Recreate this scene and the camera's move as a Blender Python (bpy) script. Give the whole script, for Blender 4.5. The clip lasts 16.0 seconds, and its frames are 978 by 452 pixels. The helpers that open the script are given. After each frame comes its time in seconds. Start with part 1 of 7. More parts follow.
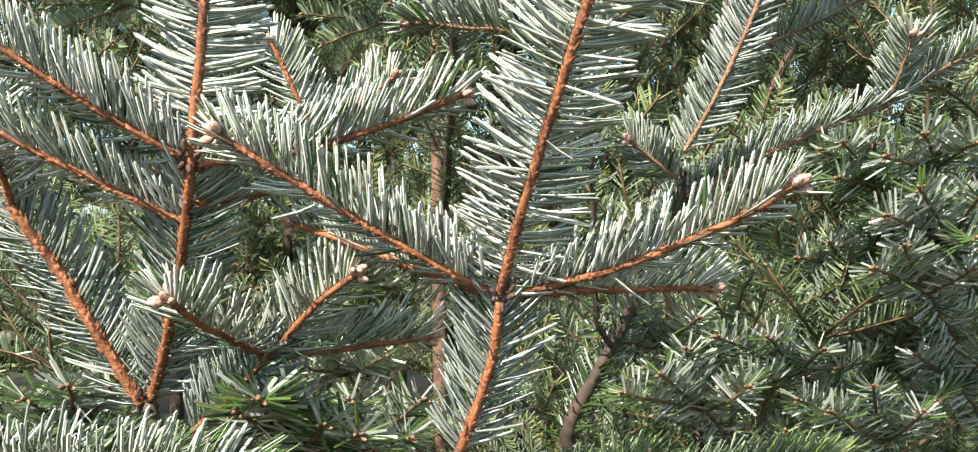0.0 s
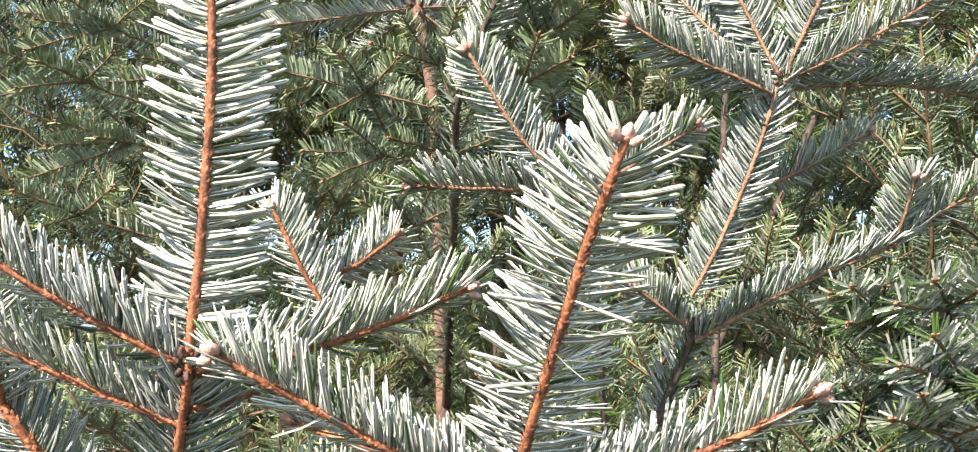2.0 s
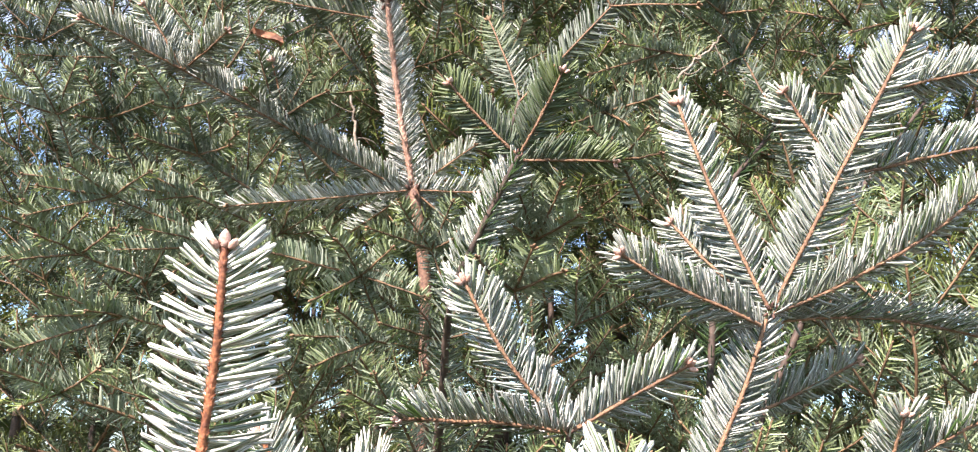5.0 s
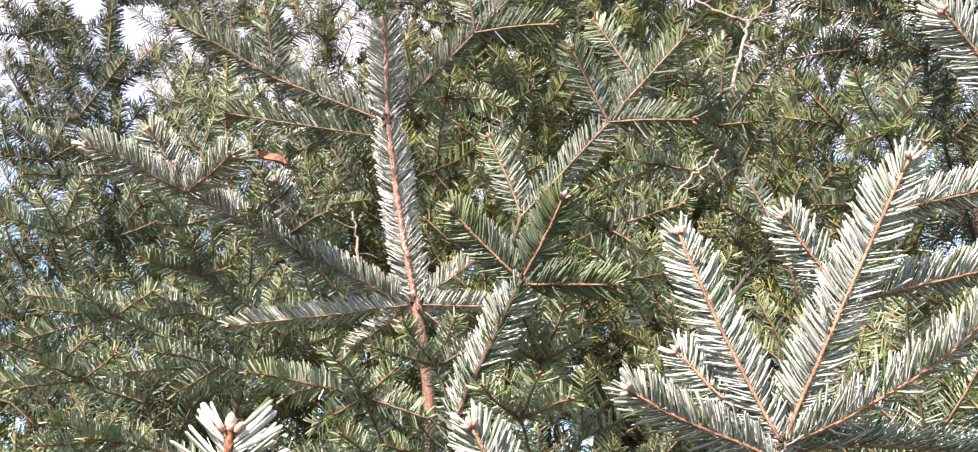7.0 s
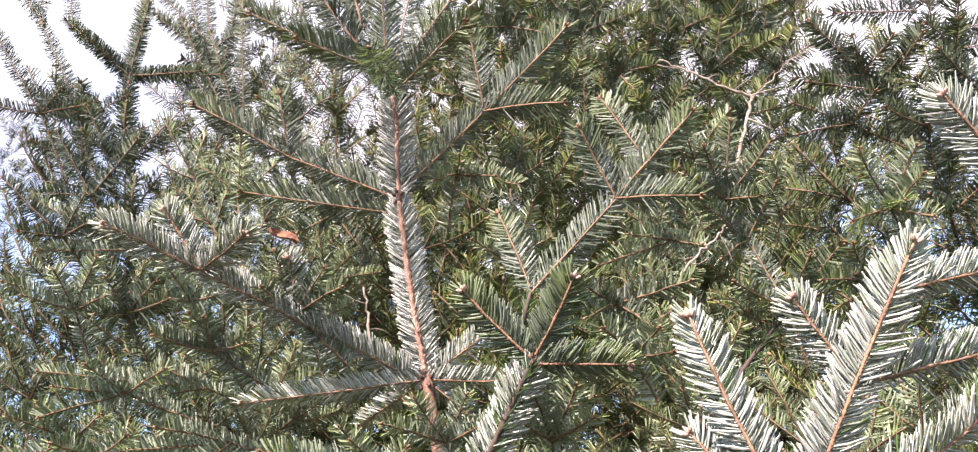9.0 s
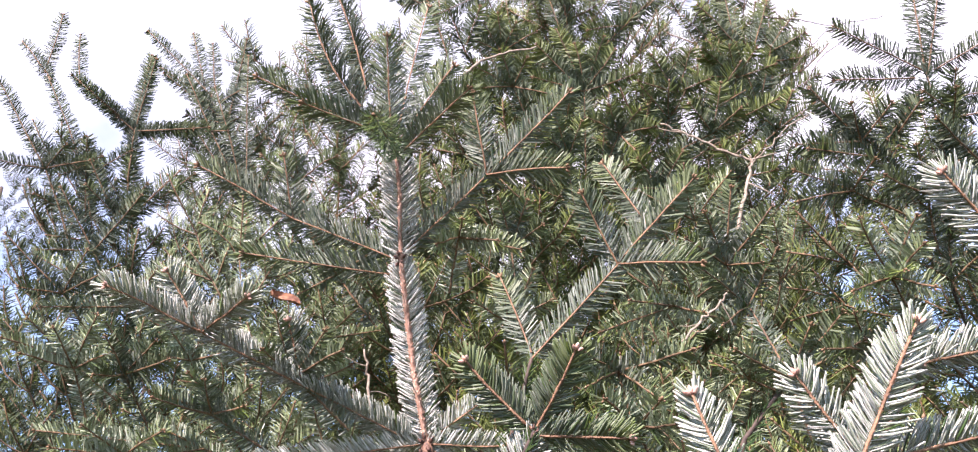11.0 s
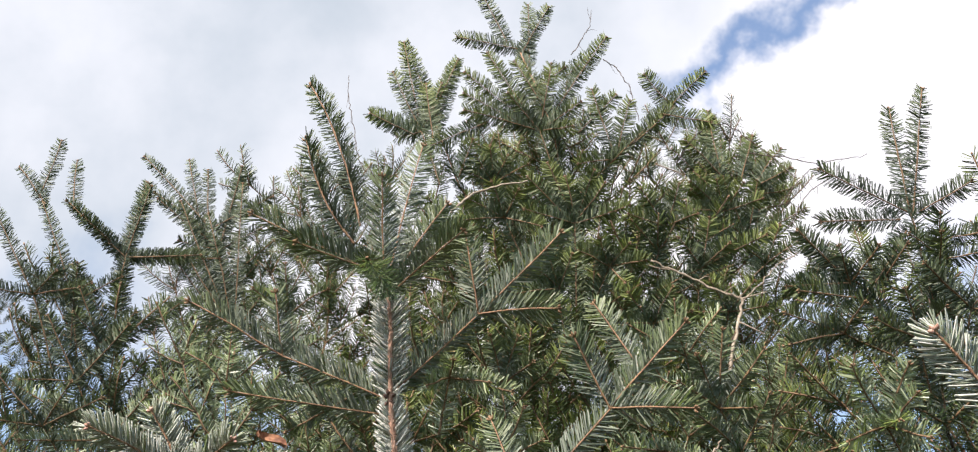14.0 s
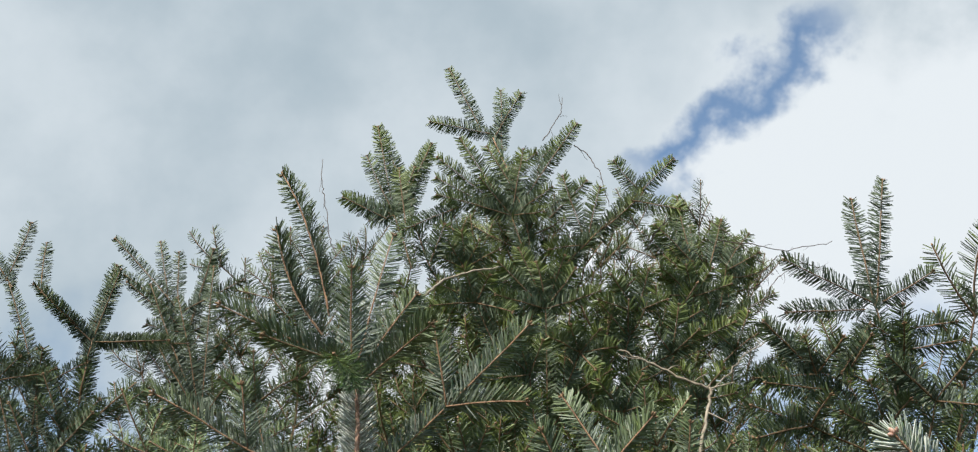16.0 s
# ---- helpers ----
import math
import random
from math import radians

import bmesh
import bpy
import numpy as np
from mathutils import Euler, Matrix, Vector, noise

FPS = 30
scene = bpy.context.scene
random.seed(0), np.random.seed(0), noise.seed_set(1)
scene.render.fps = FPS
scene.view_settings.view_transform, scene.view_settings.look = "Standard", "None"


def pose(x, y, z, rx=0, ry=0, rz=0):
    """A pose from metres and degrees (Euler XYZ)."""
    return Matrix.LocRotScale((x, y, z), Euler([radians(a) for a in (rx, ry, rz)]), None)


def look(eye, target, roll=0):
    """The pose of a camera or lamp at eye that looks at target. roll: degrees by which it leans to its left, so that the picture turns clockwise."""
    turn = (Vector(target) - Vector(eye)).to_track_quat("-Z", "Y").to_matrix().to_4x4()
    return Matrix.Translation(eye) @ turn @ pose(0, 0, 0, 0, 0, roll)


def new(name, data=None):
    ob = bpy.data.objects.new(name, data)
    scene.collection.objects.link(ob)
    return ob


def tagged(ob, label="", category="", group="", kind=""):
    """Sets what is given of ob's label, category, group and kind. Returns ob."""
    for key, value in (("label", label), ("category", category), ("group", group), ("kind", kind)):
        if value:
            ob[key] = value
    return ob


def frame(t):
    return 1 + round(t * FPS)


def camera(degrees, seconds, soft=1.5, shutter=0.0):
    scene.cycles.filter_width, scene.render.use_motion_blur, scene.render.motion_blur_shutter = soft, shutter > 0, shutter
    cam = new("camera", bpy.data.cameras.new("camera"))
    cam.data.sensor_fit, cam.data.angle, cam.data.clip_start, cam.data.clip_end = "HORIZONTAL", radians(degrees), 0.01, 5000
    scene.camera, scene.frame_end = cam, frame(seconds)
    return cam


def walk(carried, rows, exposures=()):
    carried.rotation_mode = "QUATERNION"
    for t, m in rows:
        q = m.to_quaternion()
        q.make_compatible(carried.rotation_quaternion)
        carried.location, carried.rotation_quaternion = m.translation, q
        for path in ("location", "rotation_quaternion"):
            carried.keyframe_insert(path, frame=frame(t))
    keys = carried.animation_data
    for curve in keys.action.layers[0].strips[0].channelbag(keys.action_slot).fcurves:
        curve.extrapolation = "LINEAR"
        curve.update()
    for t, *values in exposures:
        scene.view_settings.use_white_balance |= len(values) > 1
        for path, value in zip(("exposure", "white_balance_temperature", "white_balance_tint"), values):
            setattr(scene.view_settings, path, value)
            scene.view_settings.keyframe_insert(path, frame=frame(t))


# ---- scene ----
cam = camera(55.3, 16.0, soft=1.2)
PATH = [
    (0, (-0.0019, 0.00553, 1.30173), (-0.0019, 2.0055, 1.2967), -0.1),
    (0.5, (-0.00161, 0.00578, 1.31419), (-0.0026, 2.0058, 1.3412), -1.2),
    (1, (0.00281, 0.01563, 1.32265), (0.0048, 2.0146, 1.3966), -1.2),
    (1.5, (0.00157, 0.01662, 1.3403), (0.0016, 2.0116, 1.4793), -1.4),
    (2, (-0.0038, 0.01584, 1.35202), (-0.0038, 2.0068, 1.549), -1.3),
    (2.5, (-0.00371, 0.01823, 1.35787), (-0.0027, 2.0032, 1.5999), -1.1),
    (3, (-0.00115, 0.02009, 1.36414), (0.0048, 2.0011, 1.6391), 0.8),
    (3.5, (0.00049, 0.01345, 1.3745), (0.0165, 1.9884, 1.6865), 1),
    (4, (0.00441, 0.00347, 1.39034), (0.0394, 1.9695, 1.7553), 0.9),
    (4.5, (-0.00788, -0.00107, 1.40531), (0.0221, 1.9519, 1.8323), 1.1),
    (7, (-0.01324, -0.01485, 1.45931), (0.0128, 1.8691, 2.1303), -0.1),
    (7.5, (-0.01551, -0.02322, 1.46166), (-0.0045, 1.8548, 2.1497), -0.2),
    (8, (-0.01679, -0.02834, 1.46549), (-0.0088, 1.8317, 2.1995), -0.5),
    (10.5, (-0.02058, -0.04707, 1.48715), (-0.0076, 1.7589, 2.3442), 0.1),
    (11, (-0.0219, -0.05016, 1.49383), (-0.0099, 1.7408, 2.3828), 0.2),
    (11.5, (-0.01873, -0.05024, 1.49701), (0.0083, 1.7318, 2.405), 0.7),
    (12, (-0.01963, -0.05449, 1.50613), (0.0214, 1.7085, 2.4511), 0.7),
    (12.5, (-0.02525, -0.05833, 1.51145), (0.0138, 1.6857, 2.4904), 0.8),
    (13, (-0.02574, -0.0613, 1.5164), (0.0133, 1.6607, 2.5334), 0.4),
    (13.5, (-0.0257, -0.06489, 1.52201), (0.0123, 1.6281, 2.587), 0.5),
    (14, (-0.02867, -0.07202, 1.52873), (0.0053, 1.597, 2.6297), 0.5),
    (14.5, (-0.02446, -0.08031, 1.53446), (0.0165, 1.5647, 2.6715), 0.4),
    (15, (-0.01526, -0.08225, 1.5383), (0.0597, 1.5487, 2.6933), -0.1),
    (15.5, (-0.01695, -0.09092, 1.54436), (0.059, 1.5101, 2.7414), -0.1),
    (16, (-0.01786, -0.1002, 1.54779), (0.0641, 1.4758, 2.7758), -0.3),
]
EXPOSURES = [(0.0, 0.84, 6200, 9), (1.0, 0.88, 6300, 11), (2.0, 1.19, 6170, 18), (4.5, 1.24, 6120, 23), (7.0, 1.38, 6330, 30), (8.0, 1.31, 6380, 31), (10.5, 1.23, 6000, 34), (12.5, 0.92, 6060, 29), (14.5, 0.46, 6300, 14), (16.0, 0.15, 6000, 8)]
walk(cam, [(t, look(eye, goal, roll)) for t, eye, goal, roll in PATH], EXPOSURES)

# ---- light ----
SUN_AZIMUTH, SUN_HEIGHT = 214.0, 42.0   # degrees, clockwise from +y; above the horizon


def sun_way():
    a, h = radians(SUN_AZIMUTH), radians(SUN_HEIGHT)
    return Vector((math.sin(a) * math.cos(h), math.cos(a) * math.cos(h), math.sin(h)))


sun = new("sun", bpy.data.lights.new("sun", "SUN"))
sun.data.energy, sun.data.angle, sun.data.color = 7.0, radians(0.7), (1.0, 0.91, 0.77)
sun.matrix_world = look(sun_way() * 20, (0, 0, 0))


def node_tree(owner):
    owner.use_nodes = True
    tree = owner.node_tree
    tree.nodes.clear()

    def add(kind, **settings):
        n = tree.nodes.new(kind)
        for key, value in settings.items():
            if key == "blend_type":
                n.blend_type = value
            elif key == "operation":
                n.operation = value
            elif key == "attribute_name":
                n.attribute_name = value
            elif key == "data_type":
                n.data_type = value
        return n

    def join(a, out, b, into):
        tree.links.new(a.outputs[out], b.inputs[into])

    return tree, add, join


def maths(add, join, operation, a, b=None, clamp=False):
    """A math node; a and b are numbers or (node, socket)."""
    n = add("ShaderNodeMath", operation=operation)
    n.use_clamp = clamp
    for i, v in enumerate((a, b)):
        if v is None:
            continue
        if isinstance(v, tuple):
            join(v[0], v[1], n, i)
        else:
            n.inputs[i].default_value = v
    return n, 0


def make_world():
    """Broken cloud, thin grey and thick white, with a rift of blue, over a clear sky."""
    world = bpy.data.worlds.new("sky")
    scene.world = world
    tree, add, join = node_tree(world)
    sky = add("ShaderNodeTexSky")
    sky.sky_type, sky.sun_disc = "NISHITA", False
    sky.sun_elevation, sky.sun_rotation = radians(SUN_HEIGHT), radians(SUN_AZIMUTH)
    coords = add("ShaderNodeTexCoord")
    # blue sky
    blue = add("ShaderNodeMixRGB", blend_type="MULTIPLY")
    blue.inputs[0].default_value = 1.0
    blue.inputs[2].default_value = (0.17, 0.235, 0.255, 1)
    join(sky, 0, blue, 1)

    def dot(v):
        n = add("ShaderNodeVectorMath", operation="DOT_PRODUCT")
        n.inputs[1].default_value = v
        join(coords, "Generated", n, 0)
        return n, "Value"

    def cloud_noise(scale, detail, rough=0.55):
        n = add("ShaderNodeTexNoise")
        n.inputs["Scale"].default_value, n.inputs["Detail"].default_value, n.inputs["Roughness"].default_value = scale, detail, rough
        join(coords, "Generated", n, "Vector")
        return n, 0

    billow, fine, broad = cloud_noise(3.1, 6), cloud_noise(9.0, 5), cloud_noise(1.7, 3)

    def ramp(value, low, high, smooth=True):
        n = add("ShaderNodeMapRange")
        n.interpolation_type = "SMOOTHSTEP" if smooth else "LINEAR"
        n.inputs["From Min"].default_value, n.inputs["From Max"].default_value = low, high
        join(value[0], value[1], n, "Value")
        return n, 0

    m = lambda op, a, b=None, clamp=False: maths(add, join, op, a, b, clamp)
    # the rift: a narrow belt of open sky between two cloud banks, with its ends
    off = m("ADD", dot(RIFT_NORMAL), m("MULTIPLY", m("SUBTRACT", fine, 0.5), 0.22))
    belt = m("SUBTRACT", 1.0, ramp(m("ABSOLUTE", off), 0.0, 0.038))
    along = ramp(m("ADD", dot(RIFT_CENTRE), m("MULTIPLY", m("SUBTRACT", billow, 0.5), 0.03)), 0.987, 0.997)
    rift = m("MULTIPLY", m("MULTIPLY", belt, along), 0.85)
    # low down the cloud breaks up
    upward = dot((0, 0, 1))
    low = m("SUBTRACT", 1.0, ramp(m("ADD", upward, m("MULTIPLY", m("SUBTRACT", billow, 0.5), 0.6)), 0.28, 0.50))
    open_sky = m("MAXIMUM", rift, m("MULTIPLY", low, 0.8), True)
    # cloud: bright bank on one side of the rift, grey on the other
    side = ramp(m("ADD", off, m("MULTIPLY", m("SUBTRACT", broad, 0.5), 0.5)), -0.02, 0.10)
    grey = add("ShaderNodeMixRGB")
    grey.inputs[1].default_value, grey.inputs[2].default_value = (0.66, 0.75, 0.79, 1), (1.02, 1.06, 1.06, 1)
    join(*ramp(m("ADD", billow, m("MULTIPLY", m("SUBTRACT", broad, 0.5), 0.8)), 0.35, 0.72), grey, 0)
    bank = add("ShaderNodeMixRGB")
    bank.inputs[2].default_value = (1.25, 1.25, 1.22, 1)
    join(*side, bank, 0)
    join(grey, 0, bank, 1)
    mix = add("ShaderNodeMixRGB")
    join(*open_sky, mix, 0)
    join(bank, 0, mix, 1)
    join(blue, 0, mix, 2)
    back = add("ShaderNodeBackground")
    back.inputs["Strength"].default_value = SKY_STRENGTH
    join(mix, 0, back, 0)
    out = add("ShaderNodeOutputWorld")
    join(back, 0, out, 0)


SKY_STRENGTH = 0.62
RIFT_NORMAL, RIFT_CENTRE = (0.619, 0.415, -0.667), (0.300, 0.660, 0.689)
make_world()


# ---- materials ----
def surface(name):
    mat = bpy.data.materials.new(name)
    tree, add, join = node_tree(mat)
    bsdf = add("ShaderNodeBsdfPrincipled")
    out = add("ShaderNodeOutputMaterial")
    join(bsdf, 0, out, 0)
    return mat, tree, add, join, bsdf


def needle_material(name, green, bright, silver, wax=1.0, gloss=0.5, rough=0.31):
    """Leathery fir needles: green above, with two waxy pale bands below a green midrib; every needle a little different."""
    mat, tree, add, join, bsdf = surface(name)
    geo, info = add("ShaderNodeNewGeometry"), add("ShaderNodeObjectInfo")
    upper = add("ShaderNodeMixRGB")
    upper.inputs[1].default_value, upper.inputs[2].default_value = (*green, 1), (*bright, 1)
    young = add("ShaderNodeAttribute", attribute_name="fresh")
    mixed = maths(add, join, "ADD", maths(add, join, "MULTIPLY", (geo, "Random Per Island"), 0.25), maths(add, join, "MULTIPLY", (info, "Random"), 0.35))
    join(*maths(add, join, "ADD", mixed, maths(add, join, "MULTIPLY", (young, "Fac"), 0.5)), upper, 0)
    under = add("ShaderNodeAttribute", attribute_name="under")
    pale = add("ShaderNodeMixRGB")
    pale.inputs[2].default_value = (*silver, 1)
    bands = maths(add, join, "MULTIPLY", (under, "Fac"), maths(add, join, "ADD", maths(add, join, "MULTIPLY", (geo, "Random Per Island"), 0.75), 0.3))
    kept = maths(add, join, "SUBTRACT", 1.0, maths(add, join, "MULTIPLY", (young, "Fac"), 1.0 - wax))
    join(*maths(add, join, "MULTIPLY", bands, kept), pale, 0)
    join(upper, 0, pale, 1)
    stain = add("ShaderNodeTexNoise")
    stain.inputs["Scale"].default_value = 45.0
    coords = add("ShaderNodeTexCoord")
    join(coords, "Object", stain, "Vector")
    tint = add("ShaderNodeMixRGB", blend_type="MULTIPLY")
    tint.inputs[0].default_value = 0.45
    ramp = add("ShaderNodeMapRange")
    ramp.inputs["From Min"].default_value, ramp.inputs["From Max"].default_value = 0.3, 0.7
    ramp.inputs["To Min"].default_value, ramp.inputs["To Max"].default_value = 0.55, 1.15
    join(stain, 0, ramp, 0)
    join(pale, 0, tint, 1)
    join(ramp, 0, tint, 2)
    join(tint, 0, bsdf, "Base Color")
    join(*maths(add, join, "ADD", maths(add, join, "MULTIPLY", (under, "Fac"), 0.1), rough), bsdf, "Roughness")
    bsdf.inputs["Specular IOR Level"].default_value = gloss
    return mat


def bark_material(name, light, dark, scale):
    mat, tree, add, join, bsdf = surface(name)
    coords = add("ShaderNodeTexCoord")
    patch, grain = add("ShaderNodeTexNoise"), add("ShaderNodeTexNoise")
    patch.inputs["Scale"].default_value, grain.inputs["Scale"].default_value = scale * 0.25, scale * 2.2
    grain.inputs["Detail"].default_value = 4
    for n in (patch, grain):
        join(coords, "Object", n, "Vector")
    mix = add("ShaderNodeMixRGB")
    mix.inputs[1].default_value, mix.inputs[2].default_value = (*dark, 1), (*light, 1)
    blend = maths(add, join, "ADD", maths(add, join, "MULTIPLY", (patch, 0), 0.9), maths(add, join, "MULTIPLY", maths(add, join, "SUBTRACT", (grain, 0), 0.5), 1.2), True)
    ramp = add("ShaderNodeMapRange")
    ramp.inputs["From Min"].default_value, ramp.inputs["From Max"].default_value = 0.25, 0.7
    join(*blend, ramp, 0)
    join(ramp, 0, mix, 0)
    join(mix, 0, bsdf, "Base Color")
    bump = add("ShaderNodeBump")
    bump.inputs["Strength"].default_value, bump.inputs["Distance"].default_value = 0.5, 0.0012
    join(grain, 0, bump, "Height")
    join(bump, 0, bsdf, "Normal")
    bsdf.inputs["Roughness"].default_value = 0.75
    return mat


NEEDLE = needle_material("fir_needle", (0.018, 0.050, 0.020), (0.085, 0.140, 0.030), (0.84, 0.82, 0.76), 1.0, 0.42, 0.28)
# Older, less silvery needles; shade low on the stems is coloured in too.
NEEDLE_OLD_SHADED = needle_material("fir_needle_older_shaded", (0.016, 0.044, 0.020), (0.060, 0.110, 0.030), (0.50, 0.51, 0.48), 1.0, 0.5, 0.26)
NEEDLE_RIGHT = needle_material("fir_needle_broad_spray", (0.020, 0.050, 0.020), (0.085, 0.140, 0.030), (0.56, 0.56, 0.52), 1.0, 0.45, 0.30)
# Far crown needles: weaker light is put into this darker colour.
NEEDLE_FAR_SHADED = needle_material("fir_needle_crown_shaded", (0.022, 0.050, 0.018), (0.170, 0.205, 0.030), (0.115, 0.140, 0.100), 0.4, 0.32, 0.42)
# Skyline needles: darkened to stand for shoots out of direct sun.
NEEDLE_EDGE_SHADED = needle_material("fir_needle_skyline_shaded", (0.018, 0.042, 0.016), (0.090, 0.120, 0.026), (0.115, 0.135, 0.105), 0.6, 0.30, 0.42)
# Shaded copy of the sapling's needles: dim light painted in as dull undersides.
NEEDLE_MID_SHADED = needle_material("fir_needle_sapling_shaded", (0.022, 0.054, 0.019), (0.110, 0.150, 0.028), (0.185, 0.205, 0.165), 0.5, 0.33, 0.38)
# Lit copy for the same sapling: sunlight is put into the paler undersides.
NEEDLE_SLIM_LIT = needle_material("fir_needle_sapling_lit", (0.024, 0.050, 0.020), (0.110, 0.155, 0.030), (0.60, 0.61, 0.56), 0.8, 0.40, 0.34)
# Lower foliage: the sun on it is put into a lighter needle colour.
NEEDLE_LOW_LIT = needle_material("fir_needle_bush_lit", (0.030, 0.072, 0.025), (0.180, 0.235, 0.052), (0.38, 0.42, 0.32), 0.65, 0.40, 0.35)
TWIG = bark_material("orange_brown_twig", (0.38, 0.145, 0.055), (0.13, 0.042, 0.018), 300)
TWIG_PALE = bark_material("pinkish_brown_stem", (0.44, 0.28, 0.20), (0.24, 0.13, 0.085), 180)
TWIG_MID = bark_material("tan_brown_twig", (0.34, 0.20, 0.11), (0.15, 0.08, 0.045), 200)
BARK_RED = bark_material("reddish_brown_bark", (0.24, 0.13, 0.08), (0.08, 0.042, 0.028), 120)
TWIG_OLD = bark_material("brown_inner_twig", (0.20, 0.12, 0.055), (0.09, 0.055, 0.03), 120)
BARK = bark_material("grey_brown_bark", (0.10, 0.065, 0.045), (0.04, 0.027, 0.02), 60)
SCALE = bark_material("old_bud_scales", (0.15, 0.075, 0.05), (0.06, 0.03, 0.022), 400)
BUD = bark_material("resinous_bud", (0.66, 0.45, 0.36), (0.40, 0.21, 0.15), 300)
BUD_OLD = bark_material("brown_bud", (0.30, 0.19, 0.10), (0.16, 0.09, 0.05), 300)
DRY = bark_material("dry_stalk", (0.34, 0.29, 0.22), (0.17, 0.13, 0.09), 90)
RUST = bark_material("dead_leaf", (0.36, 0.17, 0.08), (0.16, 0.07, 0.04), 70)
LITTER = bark_material("forest_litter", (0.070, 0.055, 0.030), (0.024, 0.022, 0.012), 14)
LITTER.node_tree.nodes["Principled BSDF"].inputs["Specular IOR Level"].default_value = 0.1


# ---- shapes ----
rng = np.random.default_rng(7)


def unit(v):
    v = np.asarray(v, float)
    return v / np.maximum(np.linalg.norm(v, axis=-1, keepdims=True), 1e-9)


def mesh_of(name, verts, faces, material, under=None, smooth=False, fresh=None):
    """A mesh from arrays; faces is a list of index arrays, each of one width."""
    me = bpy.data.meshes.new(name)
    widths = np.concatenate([np.full(len(f), f.shape[1]) for f in faces])
    loops = np.concatenate([f.ravel() for f in faces]).astype(np.int32)
    me.vertices.add(len(verts)), me.loops.add(len(loops)), me.polygons.add(len(widths))
    me.vertices.foreach_set("co", np.asarray(verts, np.float32).ravel())
    me.loops.foreach_set("vertex_index", loops)
    me.polygons.foreach_set("loop_start", np.concatenate([[0], np.cumsum(widths)[:-1]]).astype(np.int32))
    me.polygons.foreach_set("use_smooth", np.full(len(widths), smooth))
    if under is not None:
        me.attributes.new("under", "FLOAT", "FACE").data.foreach_set("value", under.astype(np.float32))
    if fresh is not None:
        me.attributes.new("fresh", "FLOAT", "FACE").data.foreach_set("value", fresh.astype(np.float32))
    me.update(calc_edges=True)
    me.materials.append(material)
    return me


STATIONS = {"fine": ((0.05, 0.60), (0.45, 1.0), (0.95, 0.82)), "mid": ((0.12, 0.85), (0.92, 0.80)), "far": ((0.04, 0.8), (0.96, 0.62)), "blade": ((0.04, 0.8), (0.97, 0.6))}


def needles_mesh(name, foot, way, top, lean, length, width, young, grade, material):
    """Needles as slim flat blades, keeled above and with a midrib between two pale bands below. foot, way, top, lean: (n, 3); length, width: (n,)."""
    n, side = len(foot), unit(np.cross(way, top))
    top = np.cross(side, way)
    at = lambda s: foot + way * (length * s)[:, None] + lean * (length * s * s)[:, None]
    rows, corners = [at(0.0)[:, None, :]], 5 if grade == "fine" else 3
    for s, w in STATIONS[grade]:
        mid, half = at(s), (width * w / 2)[:, None]
        ring = [mid - side * half, mid + side * half, mid + top * half * (0.42 if grade == "fine" else 0.55)]
        if corners == 5:
            rib = mid - top * half * 0.16
            ring = [ring[0], rib - side * half * 0.17, rib + side * half * 0.17, ring[1], ring[2]]
        rows.append(np.stack(ring, 1))
    rows.append(at(1.0)[:, None, :])
    verts = np.concatenate(rows, 1)
    if grade in ("blade", "far"):
        # a flat sole of two edges; nearer by, with a roof above it
        sole = verts[:, [1, 2, 4, 5]]
        if grade == "blade":
            sole[:, 2:] += (top * (width * 0.2)[:, None])[:, None]
            faces = (np.arange(n) * 4)[:, None, None] + np.array([(0, 1, 3), (0, 3, 2)])[None]
            return mesh_of(name, sole.reshape(-1, 3), [faces.reshape(-1, 3)], material, np.tile([0.3, 0.8], n), fresh=np.repeat(young, 2))
        verts = np.concatenate([sole, verts[:, [3, 6]]], 1)
        faces = (np.arange(n) * 6)[:, None, None] + np.array([(0, 1, 3), (0, 3, 2), (0, 2, 5), (0, 5, 4), (1, 4, 5), (1, 5, 3)])[None]
        return mesh_of(name, verts.reshape(-1, 3), [faces.reshape(-1, 3)], material, np.tile([1, 1, 0, 0, 0, 0], n), fresh=np.repeat(young, 6))
    count, rings = verts.shape[1], len(STATIONS[grade])
    tri, quad, tri_low, quad_low = [], [], [], []
    last = 1 + corners * (rings - 1)
    for k in range(corners):
        l, low = (k + 1) % corners, k < corners - 2 and (corners == 3 or k != 1)
        tri += [(0, 1 + l, 1 + k), (last + k, last + l, count - 1)]
        tri_low += [low, low]
        for r in range(rings - 1):
            a = 1 + corners * r
            quad.append((a + k, a + l, a + corners + l, a + corners + k))
            quad_low.append(low)
    base = (np.arange(n) * count)[:, None, None]
    faces, under, fresh = [(base + np.array(tri)[None]).reshape(-1, 3)], [np.tile(tri_low, n)], [np.repeat(young, len(tri))]
    if quad:
        faces.append((base + np.array(quad)[None]).reshape(-1, 4))
        under.append(np.tile(quad_low, n))
        fresh.append(np.repeat(young, len(quad)))
    return mesh_of(name, verts.reshape(-1, 3), faces, material, np.concatenate(under), smooth=grade == "fine", fresh=np.concatenate(fresh))


